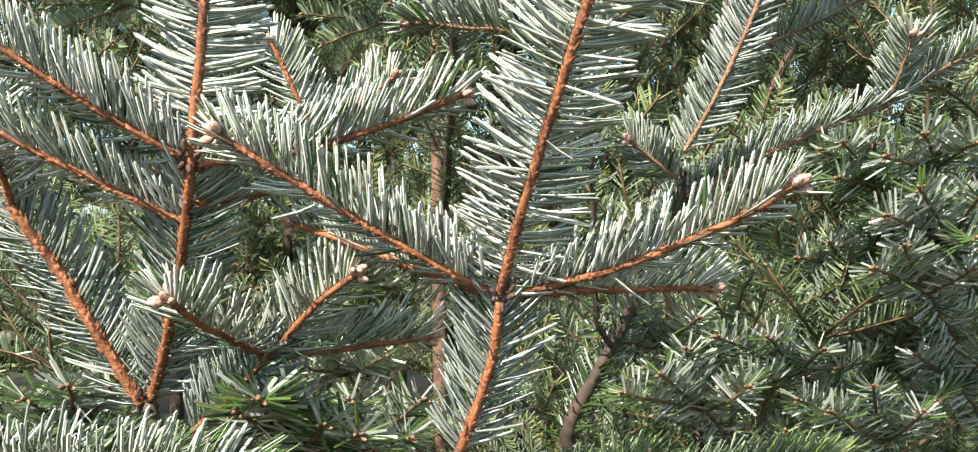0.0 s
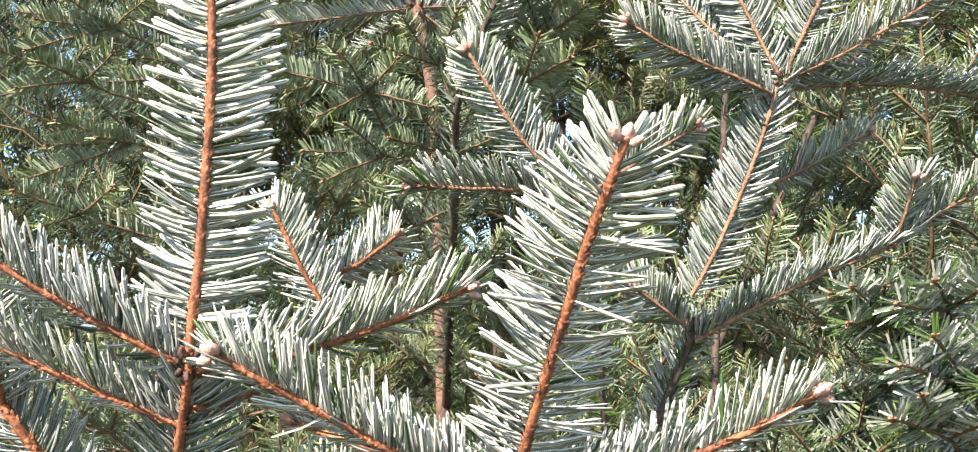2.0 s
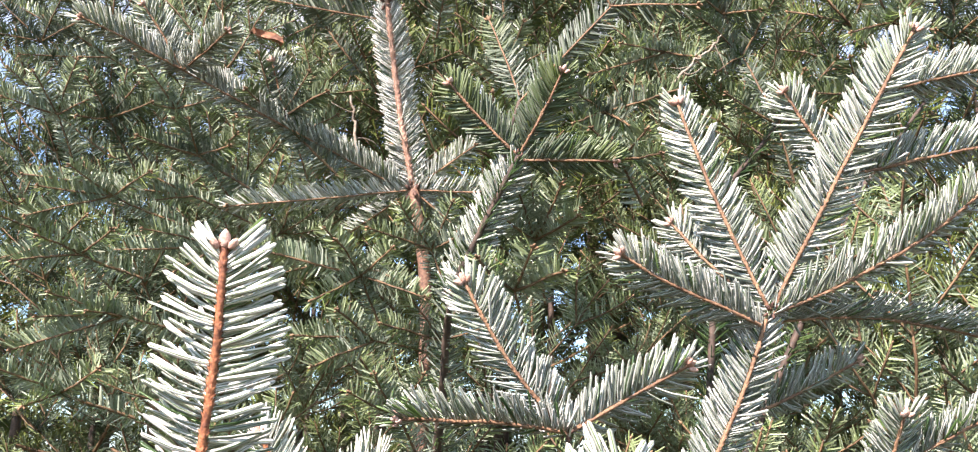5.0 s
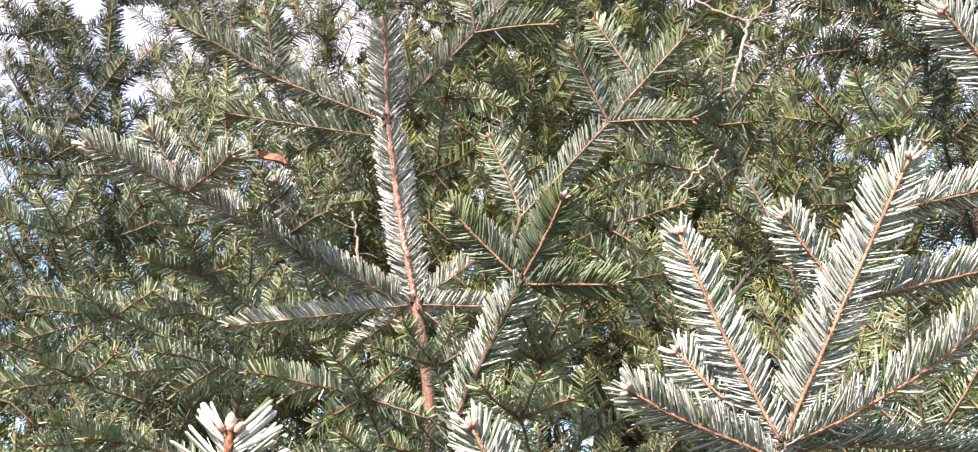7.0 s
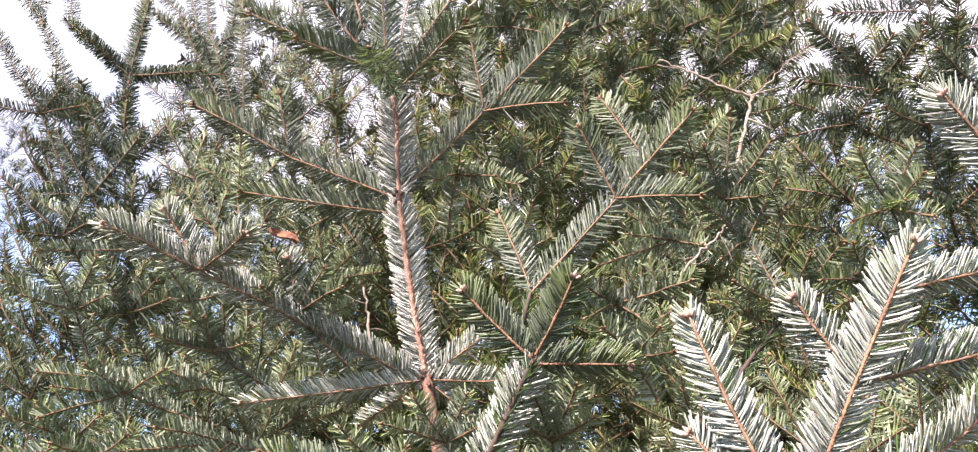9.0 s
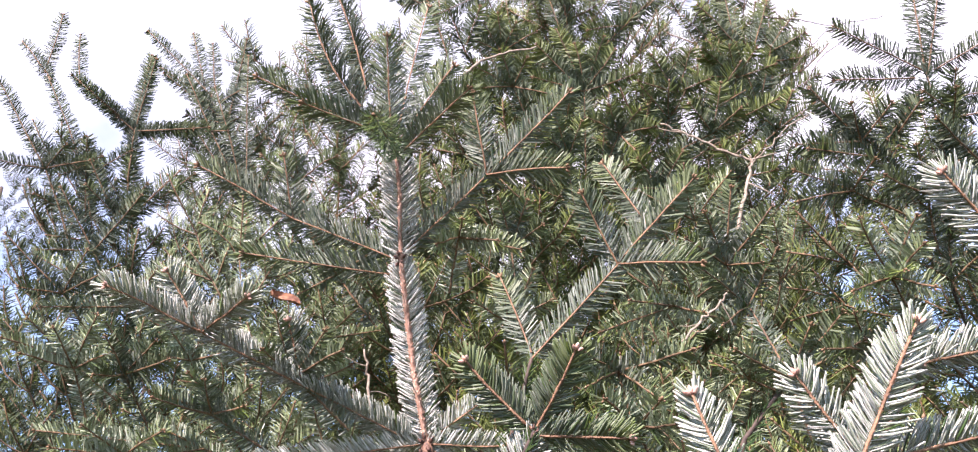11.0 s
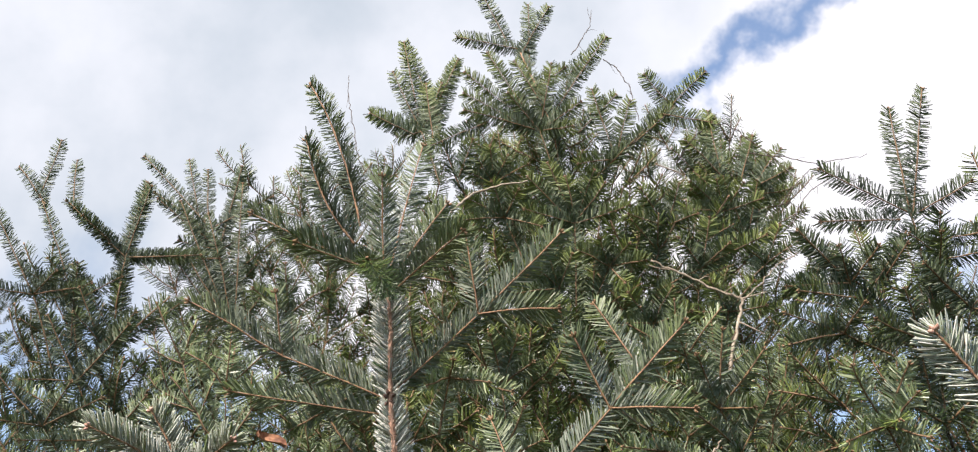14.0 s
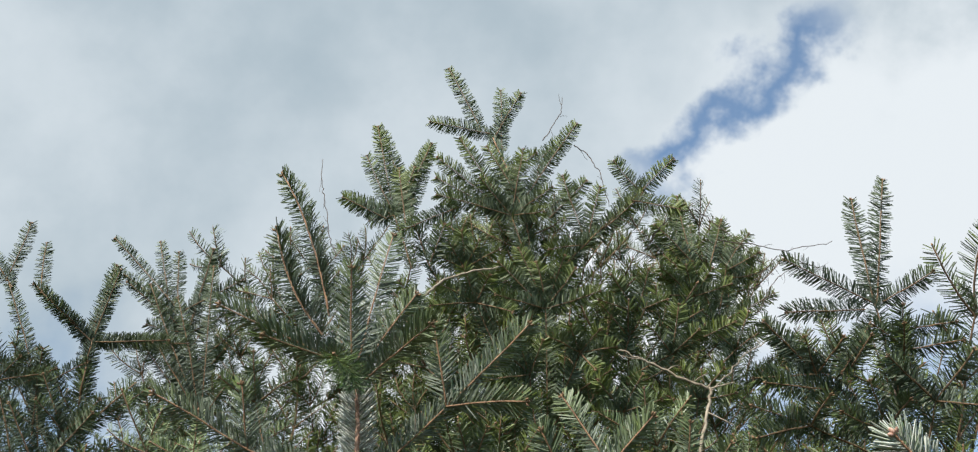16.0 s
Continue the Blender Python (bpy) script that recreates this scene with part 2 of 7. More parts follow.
class Growth:
    """Gathers the axes of one branch, then gives its wood, needles and buds as meshes."""

    def __init__(self):
        self.axes = []

    def add(self, points, r0, r1, normal, needle, density=1500, spread=(12, 105), open_angle=62, bud=1.0, skip=0.0, width=0.0021):
        self.axes.append((np.asarray(points, float), r0, r1, unit(normal), needle, density, spread, open_angle, bud, skip, width))

    def layout(self):
        """Foot, direction, upper side, curl, length, width and youth of every needle."""
        foot, way, top, lean, length, width, young = [], [], [], [], [], [], []
        for pts, r0, r1, normal, needle, density, spread, open_angle, bud, skip, wide in self.axes:
            seg = np.linalg.norm(np.diff(pts, axis=0), axis=1)
            run = np.concatenate([[0], np.cumsum(seg)])
            total = run[-1]
            n = int(total * (1 - skip) * density)
            if n < 2 or needle <= 0:
                continue
            s = skip + (1 - skip) * (np.arange(n) + rng.uniform(-0.5, 0.5, n)) / n
            s = np.clip(s, 0.0, 1.0)
            p = np.stack([np.interp(s * total, run, pts[:, i]) for i in range(3)], 1)
            ahead = np.stack([np.interp(np.minimum(s * total + 0.01, total), run, pts[:, i]) for i in range(3)], 1)
            behind = np.stack([np.interp(np.minimum(s * total + 0.01, total) - 0.02, run, pts[:, i]) for i in range(3)], 1)
            axis = unit(ahead - behind)
            nrm = unit(normal[None] - axis * (axis @ normal)[:, None])
            bin_ = np.cross(axis, nrm)
            sign = np.where(np.arange(n) % 2 == 0, 1.0, -1.0)
            phi = np.radians(spread[0] + (spread[1] - spread[0]) * rng.beta(1.5, 1.15, n) + (rng.random(n) < 0.05) * rng.uniform(10, 60, n)) * sign
            tip = np.clip((s - 0.82) / 0.18, 0, 1)
            alpha = np.radians(open_angle + rng.normal(0, 4.5, n) - 26 * tip - 6 * s)
            out = nrm * np.cos(phi)[:, None] + bin_ * np.sin(phi)[:, None]
            d = unit(axis * np.cos(alpha)[:, None] + out * np.sin(alpha)[:, None] + rng.normal(0, 0.03, (n, 3)))
            size = needle * rng.uniform(0.8, 1.06, n) * (0.72 + 0.28 * np.clip(s / 0.15, 0, 1)) * (1 - 0.35 * tip)
            size *= 1.0 - 0.22 * (np.abs(np.degrees(phi)) < 35)
            radius = r0 + (r1 - r0) * s
            foot.append(p + out * (radius * 0.8)[:, None])
            way.append(d)
            top.append(unit(nrm + axis * 0.12 + rng.normal(0, 0.55, (n, 3))))
            lean.append(nrm * rng.uniform(0.0, 0.22, n)[:, None] + axis * rng.uniform(0.04, 0.24, n)[:, None])
            length.append(size), width.append(wide * rng.uniform(0.85, 1.15, n))
            young.append(np.clip((s - 0.35) / 0.5, 0, 1) * (1.0 if bud > 0 else 0.0))
        return [np.concatenate(v) for v in (foot, way, top, lean, length, width, young)] if foot else None

    def needles(self, name, grade, material):
        rows = self.layout()
        return needles_mesh(name, *rows, grade, material) if rows else None

    def wood(self, name, material, sides=7, pegs=False):
        verts, quads, tris, at = [], [], [], 0
        for pts, r0, r1, normal, *_ in self.axes:
            density, skip = _[1], _[5]
            k = len(pts)
            ang = np.arange(sides) * 2 * math.pi / sides
            tangent = unit(np.gradient(pts, axis=0))
            nrm = unit(normal[None] + 1e-4 - tangent * (tangent @ normal)[:, None])
            bin_ = np.cross(tangent, nrm)
            r = np.linspace(r0, r1, k)
            ring = pts[:, None] + (nrm[:, None] * np.cos(ang)[None, :, None] + bin_[:, None] * np.sin(ang)[None, :, None]) * (r[:, None] * rng.uniform(0.88, 1.12, (k, sides)))[..., None]
            verts += [ring.reshape(-1, 3), pts[-1:] + tangent[-1:] * r1]
            i, j = np.meshgrid(np.arange(k - 1), np.arange(sides), indexing="ij")
            i, j = i.ravel(), j.ravel()
            l = (j + 1) % sides
            quads.append(at + np.stack([i * sides + j, i * sides + l, (i + 1) * sides + l, (i + 1) * sides + j], 1))
            e = at + (k - 1) * sides
            tris.append(np.stack([e + np.arange(sides), e + (np.arange(sides) + 1) % sides, np.full(sides, at + k * sides)], 1))
            at += k * sides + 1
            if pegs:
                # leaf cushions: small raised scales along the twig
                seg = np.concatenate([[0], np.cumsum(np.linalg.norm(np.diff(pts, axis=0), axis=1))])
                n = int(seg[-1] * 1300)
                s = np.sort(rng.uniform(0, 1, n))
                p = np.stack([np.interp(s * seg[-1], seg, pts[:, c]) for c in range(3)], 1)
                a, b = unit(pts[-1] - pts[0]), normal
                b = unit(b - a * (a @ b))
                c = np.cross(a, b)
                phi = rng.uniform(0, 2 * math.pi, n)
                o = b[None] * np.cos(phi)[:, None] + c[None] * np.sin(phi)[:, None]
                t = np.cross(a[None], o)
                rad = (r0 + (r1 - r0) * s)[:, None]
                w = 0.2 * (r0 + r1) + 0.0005
                v = np.stack([p + o * rad * 0.85 - a * w * 1.6, p + o * rad * 0.85 + t * w, p + o * rad * 0.85 - t * w, p + o * (rad * 1.45 + 0.0003) + a * w * 1.3], 1)
                verts.append(v.reshape(-1, 3))
                f = at + (np.arange(n) * 4)[:, None, None] + np.array([(0, 1, 3), (0, 3, 2), (1, 2, 3)])[None]
                tris.append(f.reshape(-1, 3))
                at += 4 * n
        return mesh_of(name, np.concatenate(verts), [np.concatenate(quads), np.concatenate(tris)], material, smooth=True)

    def buds(self, lat=3, lon=5, each=3):
        """The end buds: a list of (vertices, triangles), one plump pointed scale-covered bud each."""
        made = []
        for pts, r0, r1, normal, needle, density, spread, open_angle, bud, skip, wide in self.axes:
            if bud <= 0:
                continue
            a = unit(pts[-1] - pts[-2])
            b = unit(normal - a * (a @ normal) + 1e-4)
            c = np.cross(a, b)
            for q in range(each):
                turn = q * 2.1 + rng.uniform(-0.3, 0.3)
                off = 0.0 if q == 0 else 0.85
                o = b * math.cos(turn) + c * math.sin(turn)
                axis = unit(a + o * off)
                size = bud * (0.0042 if q == 0 else 0.0033) * rng.uniform(0.85, 1.15)
                centre = pts[-1] + axis * size * 0.75 + o * off * 0.0036 * bud
                u = unit(np.cross(axis, o + 0.1))
                w = np.cross(axis, u)
                th = np.linspace(0, math.pi, lat + 2)[1:-1]
                ph = np.arange(lon) * 2 * math.pi / lon
                ring = [centre - axis * size]
                for x in th:
                    for y in ph:
                        ring.append(centre - axis * size * math.cos(x) + (u * math.cos(y + x) + w * math.sin(y + x)) * size * 0.66 * math.sin(x) * (1 + 0.16 * math.sin(4 * y + 3 * x)))
                ring.append(centre + axis * size * 1.15)
                f = []
                for y in range(lon):
                    z = (y + 1) % lon
                    f += [(0, 1 + z, 1 + y), (1 + (lat - 1) * lon + y, 1 + (lat - 1) * lon + z, 1 + lat * lon)]
                    for x in range(lat - 1):
                        p, r, s, t = 1 + x * lon + y, 1 + x * lon + z, 1 + (x + 1) * lon + z, 1 + (x + 1) * lon + y
                        f += [(p, r, s), (p, s, t)]
                made.append((np.array(ring), np.array(f)))
        return made


def bud_mesh(made, material):
    at = np.concatenate([[0], np.cumsum([len(v) for v, f in made])])
    return mesh_of("bud", np.concatenate([v for v, f in made]), [np.concatenate([f + o for (v, f), o in zip(made, at)])], material, smooth=True)


def hang(name, me, parent, label="", kind=""):
    ob = new(name, me)
    ob.parent = parent
    if label:
        ob["label"] = label
    if kind:
        ob["kind"] = kind
    return ob


def bowed(a, b, bow=(0, 0, 0), n=9):
    s = np.linspace(0, 1, n)[:, None]
    a, b = np.asarray(a, float), np.asarray(b, float)
    return a + (b - a) * s + np.asarray(bow, float) * (4 * s * (1 - s)) + np.cumsum(rng.normal(0, 1, (n, 3)), 0) * 0.0006 * np.sin(math.pi * s)


def fir(label, place):
    ob = tagged(new("fir_tree"), label, "tree")
    ob.location = place
    return ob


SINGLE = {}


def single_needles(g, twig, material):
    """The needles of a shoot one by one, on a few shared shapes of different curl."""
    foot, way, top, lean, length, width, young = g.layout()
    for k in range(len(foot)):
        x = Vector(way[k])
        z = Vector(top[k])
        z = (z - x * z.dot(x)).normalized()
        curl = min(3, int(np.linalg.norm(lean[k]) * 16))
        key = (curl, int(young[k] * 2.99))
        if key not in SINGLE:
            e = np.eye(3)
            SINGLE[key] = needles_mesh("needle", np.zeros((1, 3)), e[:1], e[2:], np.array([[0.0, 0.0, 0.05 * curl]]), np.array([1.0]), np.array([0.062]), np.array([key[1] / 2]), "fine", material)
        ob = hang("needle", SINGLE[key], twig)
        ob.matrix_basis = Matrix.Translation(foot[k]) @ Matrix((x, z.cross(x), z)).transposed().to_4x4() @ Matrix.Diagonal((length[k], length[k], length[k], 1))


def shoot(tree, a, b, normal=(0, 0.75, 0.65), needle=0.030, r=(0.0018, 0.0014), bow=(0, 0, 0), bud=1.0, grade="fine", density=1900, spread=(10, 96), open_angle=62, width=0.0019, material=None, loose=False, wood=None):
    """One year's shoot of a tree, from a to b, with its needles and end buds; normal is its upper side."""
    o = np.array(tree.location)
    g = Growth()
    stout = 1.05 if material in (None, NEEDLE_OLD_SHADED) else 0.85
    g.add(bowed(a, b, bow) - o, r[0] * stout, r[1] * stout, normal, needle, density, spread, open_angle, bud, 0.0, width)
    near = grade == "fine"
    twig = hang("twig", g.wood("twig", wood or TWIG if wood or material in (None, NEEDLE_OLD_SHADED) else TWIG_OLD if grade == "far" else TWIG_MID, 8 if near else 5, near), tree)
    if loose:
        single_needles(g, twig, material or NEEDLE)
        hang("needles", g.needles("needles", grade, material or NEEDLE), twig, kind="stuff")
    else:
        hang("needles", g.needles("needles", grade, material or NEEDLE), twig, kind="stuff")
    for one in g.buds(5, 8, 5) if near else g.buds():
        hang("bud", bud_mesh([one], BUD if near else BUD_OLD), twig, "pinkish brown resinous bud")
    return twig


def spur(tree, a, b, normal=(0, 0.75, 0.65), needle=0.024, r=(0.0022, 0.0016), bud=0.75, material=None, spread=(25, 110), **more):
    """A shoot farther off, with simpler needles."""
    return shoot(tree, a, b, normal, needle, r, bud=bud, grade="far", density=1100, spread=spread, open_angle=79, width=0.0013 + 0.06 * needle, material=material or NEEDLE_FAR_SHADED, **more)


def collar(tree, at, way, size=1.0):
    """The ring of dark old bud scales where a whorl of shoots leaves its stem."""
    g = Growth()
    a = np.asarray(at, float) - np.array(tree.location)
    way = unit(way)
    side = unit(np.cross(way, (0.3, 1, 0.2)))
    for k in range(9):
        turn = 2 * math.pi * k / 9
        out = side * math.cos(turn) + np.cross(way, side) * math.sin(turn)
        p = a + out * 0.0020 * size
        g.add(np.stack([p - way * 0.003 * size, p, p + (out * 0.4 + way * (k % 3 - 0.6)) * 0.003 * size]), 0.002, 0.002, way, 0, bud=0.62 * size)
    hang("collar", bud_mesh(g.buds(3, 6, 1), SCALE), tree, "dark red-brown collar of old bud scales")


def limb(tree, points, r0, r1, name="limb", material=None, clothed=0):
    """A woody stem through the points given, bare or with old needles (so many to the metre)."""
    o = np.array(tree.location)
    p = np.asarray(points, float) - o
    s = np.linspace(0, len(p) - 1, 6 * (len(p) - 1) + 1)
    q = np.stack([np.interp(s, np.arange(len(p)), p[:, i]) for i in range(3)], 1)
    q[1:-1] = (q[:-2] + 2 * q[1:-1] + q[2:]) / 4
    g = Growth()
    g.add(q, r0, r1, (0.1, -0.6, 0.8), 0.024 if clothed else 0, clothed, (0, 175), 66, 0, 0.1, 0.0026)
    ob = hang(name, g.wood(name, material or BARK, 9), tree)
    if clothed:
        hang("needles", g.needles("needles", "far", NEEDLE_MID_SHADED), ob, kind="stuff")
    return ob


# ---- the ground ----
def make_ground():
    bm = bmesh.new()
    bmesh.ops.create_grid(bm, x_segments=60, y_segments=60, size=1.0)
    for v in bm.verts:
        r = v.co.length
        v.co *= 1 + 900 * max(0.0, r - 0.1) ** 3 if r > 0.1 else 1
        v.co *= 4.0
        v.co.z = 0.05 * noise.noise(v.co * 0.7)
    me = bpy.data.meshes.new("ground")
    bm.to_mesh(me), bm.free()
    me.materials.append(LITTER)
    tagged(new("ground", me), "brown needle litter and soil under the firs", "ground", kind="structure")


make_ground()

# ---- crown branches shared by the trees behind ----
def spray_meshes(g, material, buds=True):
    return g.wood("branch", TWIG_OLD, 3), g.needles("needles", "blade", material), bud_mesh(g.buds(1, 4, 1), BUD_OLD) if buds else None


def finger(g, start, direction, length, r, bud, needle, density, width, sag=0.004):
    """One needled shoot of a spray; returns its end."""
    end = start + unit(direction) * length
    g.add(bowed(start, end, rng.normal(0, 0.003, 3) - (0, 0, sag), 4), r, r * 0.75, unit(np.array([0, 0, 1.0]) + rng.normal(0, 0.14, 3)), needle * rng.uniform(0.88, 1.1), density=density, spread=(28, 100), open_angle=75, width=width, bud=bud)
    return end


def plate(seed, material, needle=0.022, density=760, width=0.0021, size=1.0, nodes=3, buds=True):
    """A flat forking spray along +x: an axis with pairs of side shoots, the lowest forked again, and a fan of shoots at its end."""
    global rng
    rng = np.random.default_rng(seed)
    g, p, way = Growth(), np.zeros(3), np.array([1.0, 0, 0])
    kit = (needle, density, width)
    for k in range(nodes):
        way = unit(way + rng.normal(0, 0.05, 3) + (0, 0, 0.04))
        p = finger(g, p, way, size * rng.uniform(0.085, 0.11), 0.0028 - 0.0004 * k, 0.0, *kit)
        for s in (-1, 1):
            wide = rng.uniform(0.75, 1.15)
            out = unit(way + np.array([0, s * wide, rng.uniform(-0.05, 0.4)]))
            if k == nodes - 1 or rng.random() < 0.3:
                finger(g, p, out, size * rng.uniform(0.085, 0.12), 0.0019, 0.8, *kit)
                continue
            q = finger(g, p, out, size * rng.uniform(0.075, 0.10), 0.0021, 0.0, *kit)
            for turn in (-0.75, 0.0, 0.75):
                if turn == 0.0 or rng.random() < 0.8:
                    side = np.array([-out[1], out[0], 0.0])
                    finger(g, q, out + side * turn + (0, 0, rng.uniform(0, 0.35)), size * rng.uniform(0.06, 0.10), 0.0017, 0.7, *kit)
    if rng.random() < 0.7:
        finger(g, p, way + (rng.normal(0, 0.2), rng.normal(0, 0.2), 0.9), size * rng.uniform(0.06, 0.09), 0.0017, 0.7, *kit)
    finger(g, p, way + rng.normal(0, 0.08, 3), size * rng.uniform(0.10, 0.13), 0.0019, 1.0, *kit)
    return spray_meshes(g, material, buds)


def rod(seed, material):
    """A length of older wood, still set with needles."""
    global rng
    rng = np.random.default_rng(seed)
    g = Growth()
    g.add(bowed((0, 0, 0), (0.22, 0, 0), (0, 0, -0.006), 4), 0.0042, 0.0036, (0, 0, 1), 0.019, 850, (0, 150), 64, 0.0, 0.0, 0.0022)
    return spray_meshes(g, material, False)


EDGE = {"plate": [plate(110 + i, NEEDLE_EDGE_SHADED) for i in range(5)], "tip": [plate(120 + i, NEEDLE_EDGE_SHADED, nodes=2) for i in range(3)], "rod": [rod(130 + i, NEEDLE_EDGE_SHADED) for i in range(2)]}
HIGH = {"plate": [plate(20 + i, NEEDLE_FAR_SHADED) for i in range(7)], "tip": [plate(30 + i, NEEDLE_FAR_SHADED, nodes=2) for i in range(4)], "rod": [rod(80 + i, NEEDLE_FAR_SHADED) for i in range(3)]}
LOW = {"plate": [plate(40 + i, NEEDLE_LOW_LIT) for i in range(7)], "tip": [plate(50 + i, NEEDLE_LOW_LIT, nodes=2) for i in range(4)], "rod": [rod(90 + i, NEEDLE_LOW_LIT) for i in range(3)]}
BEYOND = [plate(70 + i, NEEDLE_FAR_SHADED, 0.075, 75, 0.015, 3.2, buds=False) for i in range(3)]
COARSE = [plate(60 + i, NEEDLE_FAR_SHADED, 0.045, 260, 0.0062, 2.3, buds=False) for i in range(4)]


def place_spray(tree, meshes, at, way, up, size):
    """A crown branch at a place of the tree, growing along way with its upper side towards up."""
    x = Vector(way).normalized()
    z = (Vector(up) - x * Vector(up).dot(x)).normalized()
    y = z.cross(x)
    m = Matrix.Translation(Vector(at) - tree.location) @ Matrix((x, y, z)).transposed().to_4x4() @ Matrix.Diagonal((size, size, size, 1))
    wood, green, bud = meshes
    ob = new("branch", wood)
    ob.parent, ob.matrix_basis = tree, m
    hang("needles", green, ob, kind="stuff")
    if bud:
        hang("bud", bud, ob, kind="stuff")
    return ob


def crown(tree, top, reach, first, gap=0.2, each=5, seed=1, kind=None, rise=0.35, shape=0.75, blunt=0.25, steep=0.8, scale=1.38, pitch=0.19, fill=0):
    """Whorls of branches up a straight trunk, longest below; each limb is set with upswept branch ends."""
    r, kind = random.Random(seed), kind or HIGH
    x, y = tree.location[:2]
    limb(tree, [(x, y, 0), (x + 0.02, y, top * 0.5), (x, y, top - 0.1)], 0.006 if kind is LOW else 0.003 + 0.004 * top, 0.003, "trunk")
    for k in range(fill):
        # inner branches; part of their shade is in the needle colour
        u, v = r.uniform(0, 1), r.uniform(-1, 1)
        place_spray(tree, r.choice(COARSE), (x + v * reach * 0.7, y + r.uniform(0.05, 0.3), first - 0.35 + u * (top - first)), (v + r.uniform(-0.5, 0.5), r.uniform(-0.5, 0.3), r.uniform(0.0, 1.0)), (r.uniform(-0.3, 0.3), -0.2, 1), r.uniform(0.34, 0.46))
    z, turn = first, r.uniform(0, 360)
    while z < top - 0.04:
        f = (top - z) / (top - first)
        for k in range(each):
            turn += 360 / each + r.uniform(-16, 16)
            a = radians(turn)
            away = math.sin(a) > 0.4
            if away:
                continue
            length = reach * (blunt + (1 - blunt) * f ** shape) * r.uniform(0.75, 1.12)
            out = Vector((math.cos(a), math.sin(a), rise + r.uniform(-0.15, 0.15) + steep * (1 - f) ** 2)).normalized()
            start = Vector((x, y, z + r.uniform(-0.06, 0.06)))
            side = Vector((-out.y, out.x, 0)).normalized()

            def tilt():
                return Vector((r.uniform(-0.3, 0.3), r.uniform(-0.2, 0.35), 1))

            inner = max(0.04, length - 0.26 * scale)
            count = max(1, round(inner / 0.22))
            if inner > 0.1:
                for k in range(count):
                    place_spray(tree, r.choice(kind["rod"]), start + out * k * inner / count, out, tilt(), inner / count / 0.22)
            place_spray(tree, r.choice(kind["plate"]), start + out * max(0.0, inner - 0.12), out + Vector((0, 0, r.uniform(-0.1, 0.4))), tilt(), scale * r.uniform(0.9, 1.1))
            step, s = inner - 0.04, r.choice((-1, 1))
            while step > 0.12:
                way = out * r.uniform(0.3, 0.8) + side * s * r.uniform(0.35, 0.95) + Vector((0, 0, r.uniform(0.1, 0.75)))
                place_spray(tree, r.choice(kind["tip"] if r.random() < 0.45 else kind["plate"]), start + out * step, way, tilt(), scale * r.uniform(0.85, 1.1))
                step -= pitch * r.uniform(0.7, 1.2)
                s = -s
        z += gap * r.uniform(0.85, 1.15) * (0.75 + 0.25 * f)
    shoot(tree, (x, y, top - 0.14), (x + 0.01, y, top + 0.04), (0.1, 0.3, 0.5), spread=(0, 180), grade="mid", density=1000, material=NEEDLE_FAR_SHADED, needle=0.024)


# ---- the firs, nearest first ----
near_fir = fir('young fir with silvery undersides, orange twigs and upright shoots', (-0.130, 0.720, 0))
right_fir = fir('fir with broad silvery forked sprays and pinkish buds', (0.240, 1.120, 0))
slim_fir = fir('slim fir sapling with a bare scaly leader and star-like whorls', (-0.080, 1.560, 0))
tall_fir = fir('tall dense fir with yellow-green shoot tips under a cloudy sky', (0.180, 2.450, 0))
side_fir = fir('fir with upright twin leaders standing against the bright sky', (0.980, 1.720, 0))
edge_fir = fir('slender fir with many upright shoots against the sky', (-0.950, 2.350, 0))
limb(near_fir, [(-0.130, 0.720, 0.000), (-0.140, 0.700, 0.500), (-0.170, 0.640, 1.000), (-0.204, 0.560, 1.194)], 0.013, 0.0036, 'trunk')
limb(near_fir, [(-0.140, 0.690, 0.600), (-0.060, 0.550, 0.950), (-0.017, 0.475, 1.187)], 0.008, 0.0035, 'limb')
limb(near_fir, [(-0.175, 0.550, 1.181), (-0.160, 0.600, 1.100)], 0.003, 0.004, 'limb')
limb(right_fir, [(0.240, 1.120, 0.000), (0.200, 1.080, 0.600), (0.120, 0.980, 1.000), (0.069, 0.920, 1.093), (0.127, 0.900, 1.205), (0.183, 0.865, 1.343)], 0.013, 0.0035, 'trunk', clothed=700)
limb(right_fir, [(0.118, 0.900, 1.181), (0.096, 0.860, 1.209), (0.082, 0.780, 1.389), (0.065, 0.740, 1.442)], 0.0034, 0.002, 'limb', clothed=700)
limb(slim_fir, [(-0.080, 1.560, 0.000), (-0.080, 1.530, 0.900), (-0.087, 1.490, 1.710), (-0.112, 1.480, 1.852)], 0.013, 0.0092, 'trunk', material=BARK_RED)
limb(slim_fir, [(-0.080, 1.530, 1.200), (-0.050, 1.200, 1.450), (-0.037, 1.050, 1.608), (0.036, 0.990, 1.752)], 0.007, 0.0028, 'limb', clothed=700)
limb(slim_fir, [(-0.080, 1.530, 1.600), (0.000, 1.350, 1.750), (0.051, 1.280, 1.934)], 0.007, 0.003, 'limb', clothed=700)
shoot(tall_fir, (0.180, 2.450, 3.000), (0.230, 2.100, 3.003), r=(0.0048, 0.0032), bud=0, grade="mid", density=900, spread=(0, 170), needle=0.031, width=0.0030, material=NEEDLE_FAR_SHADED)
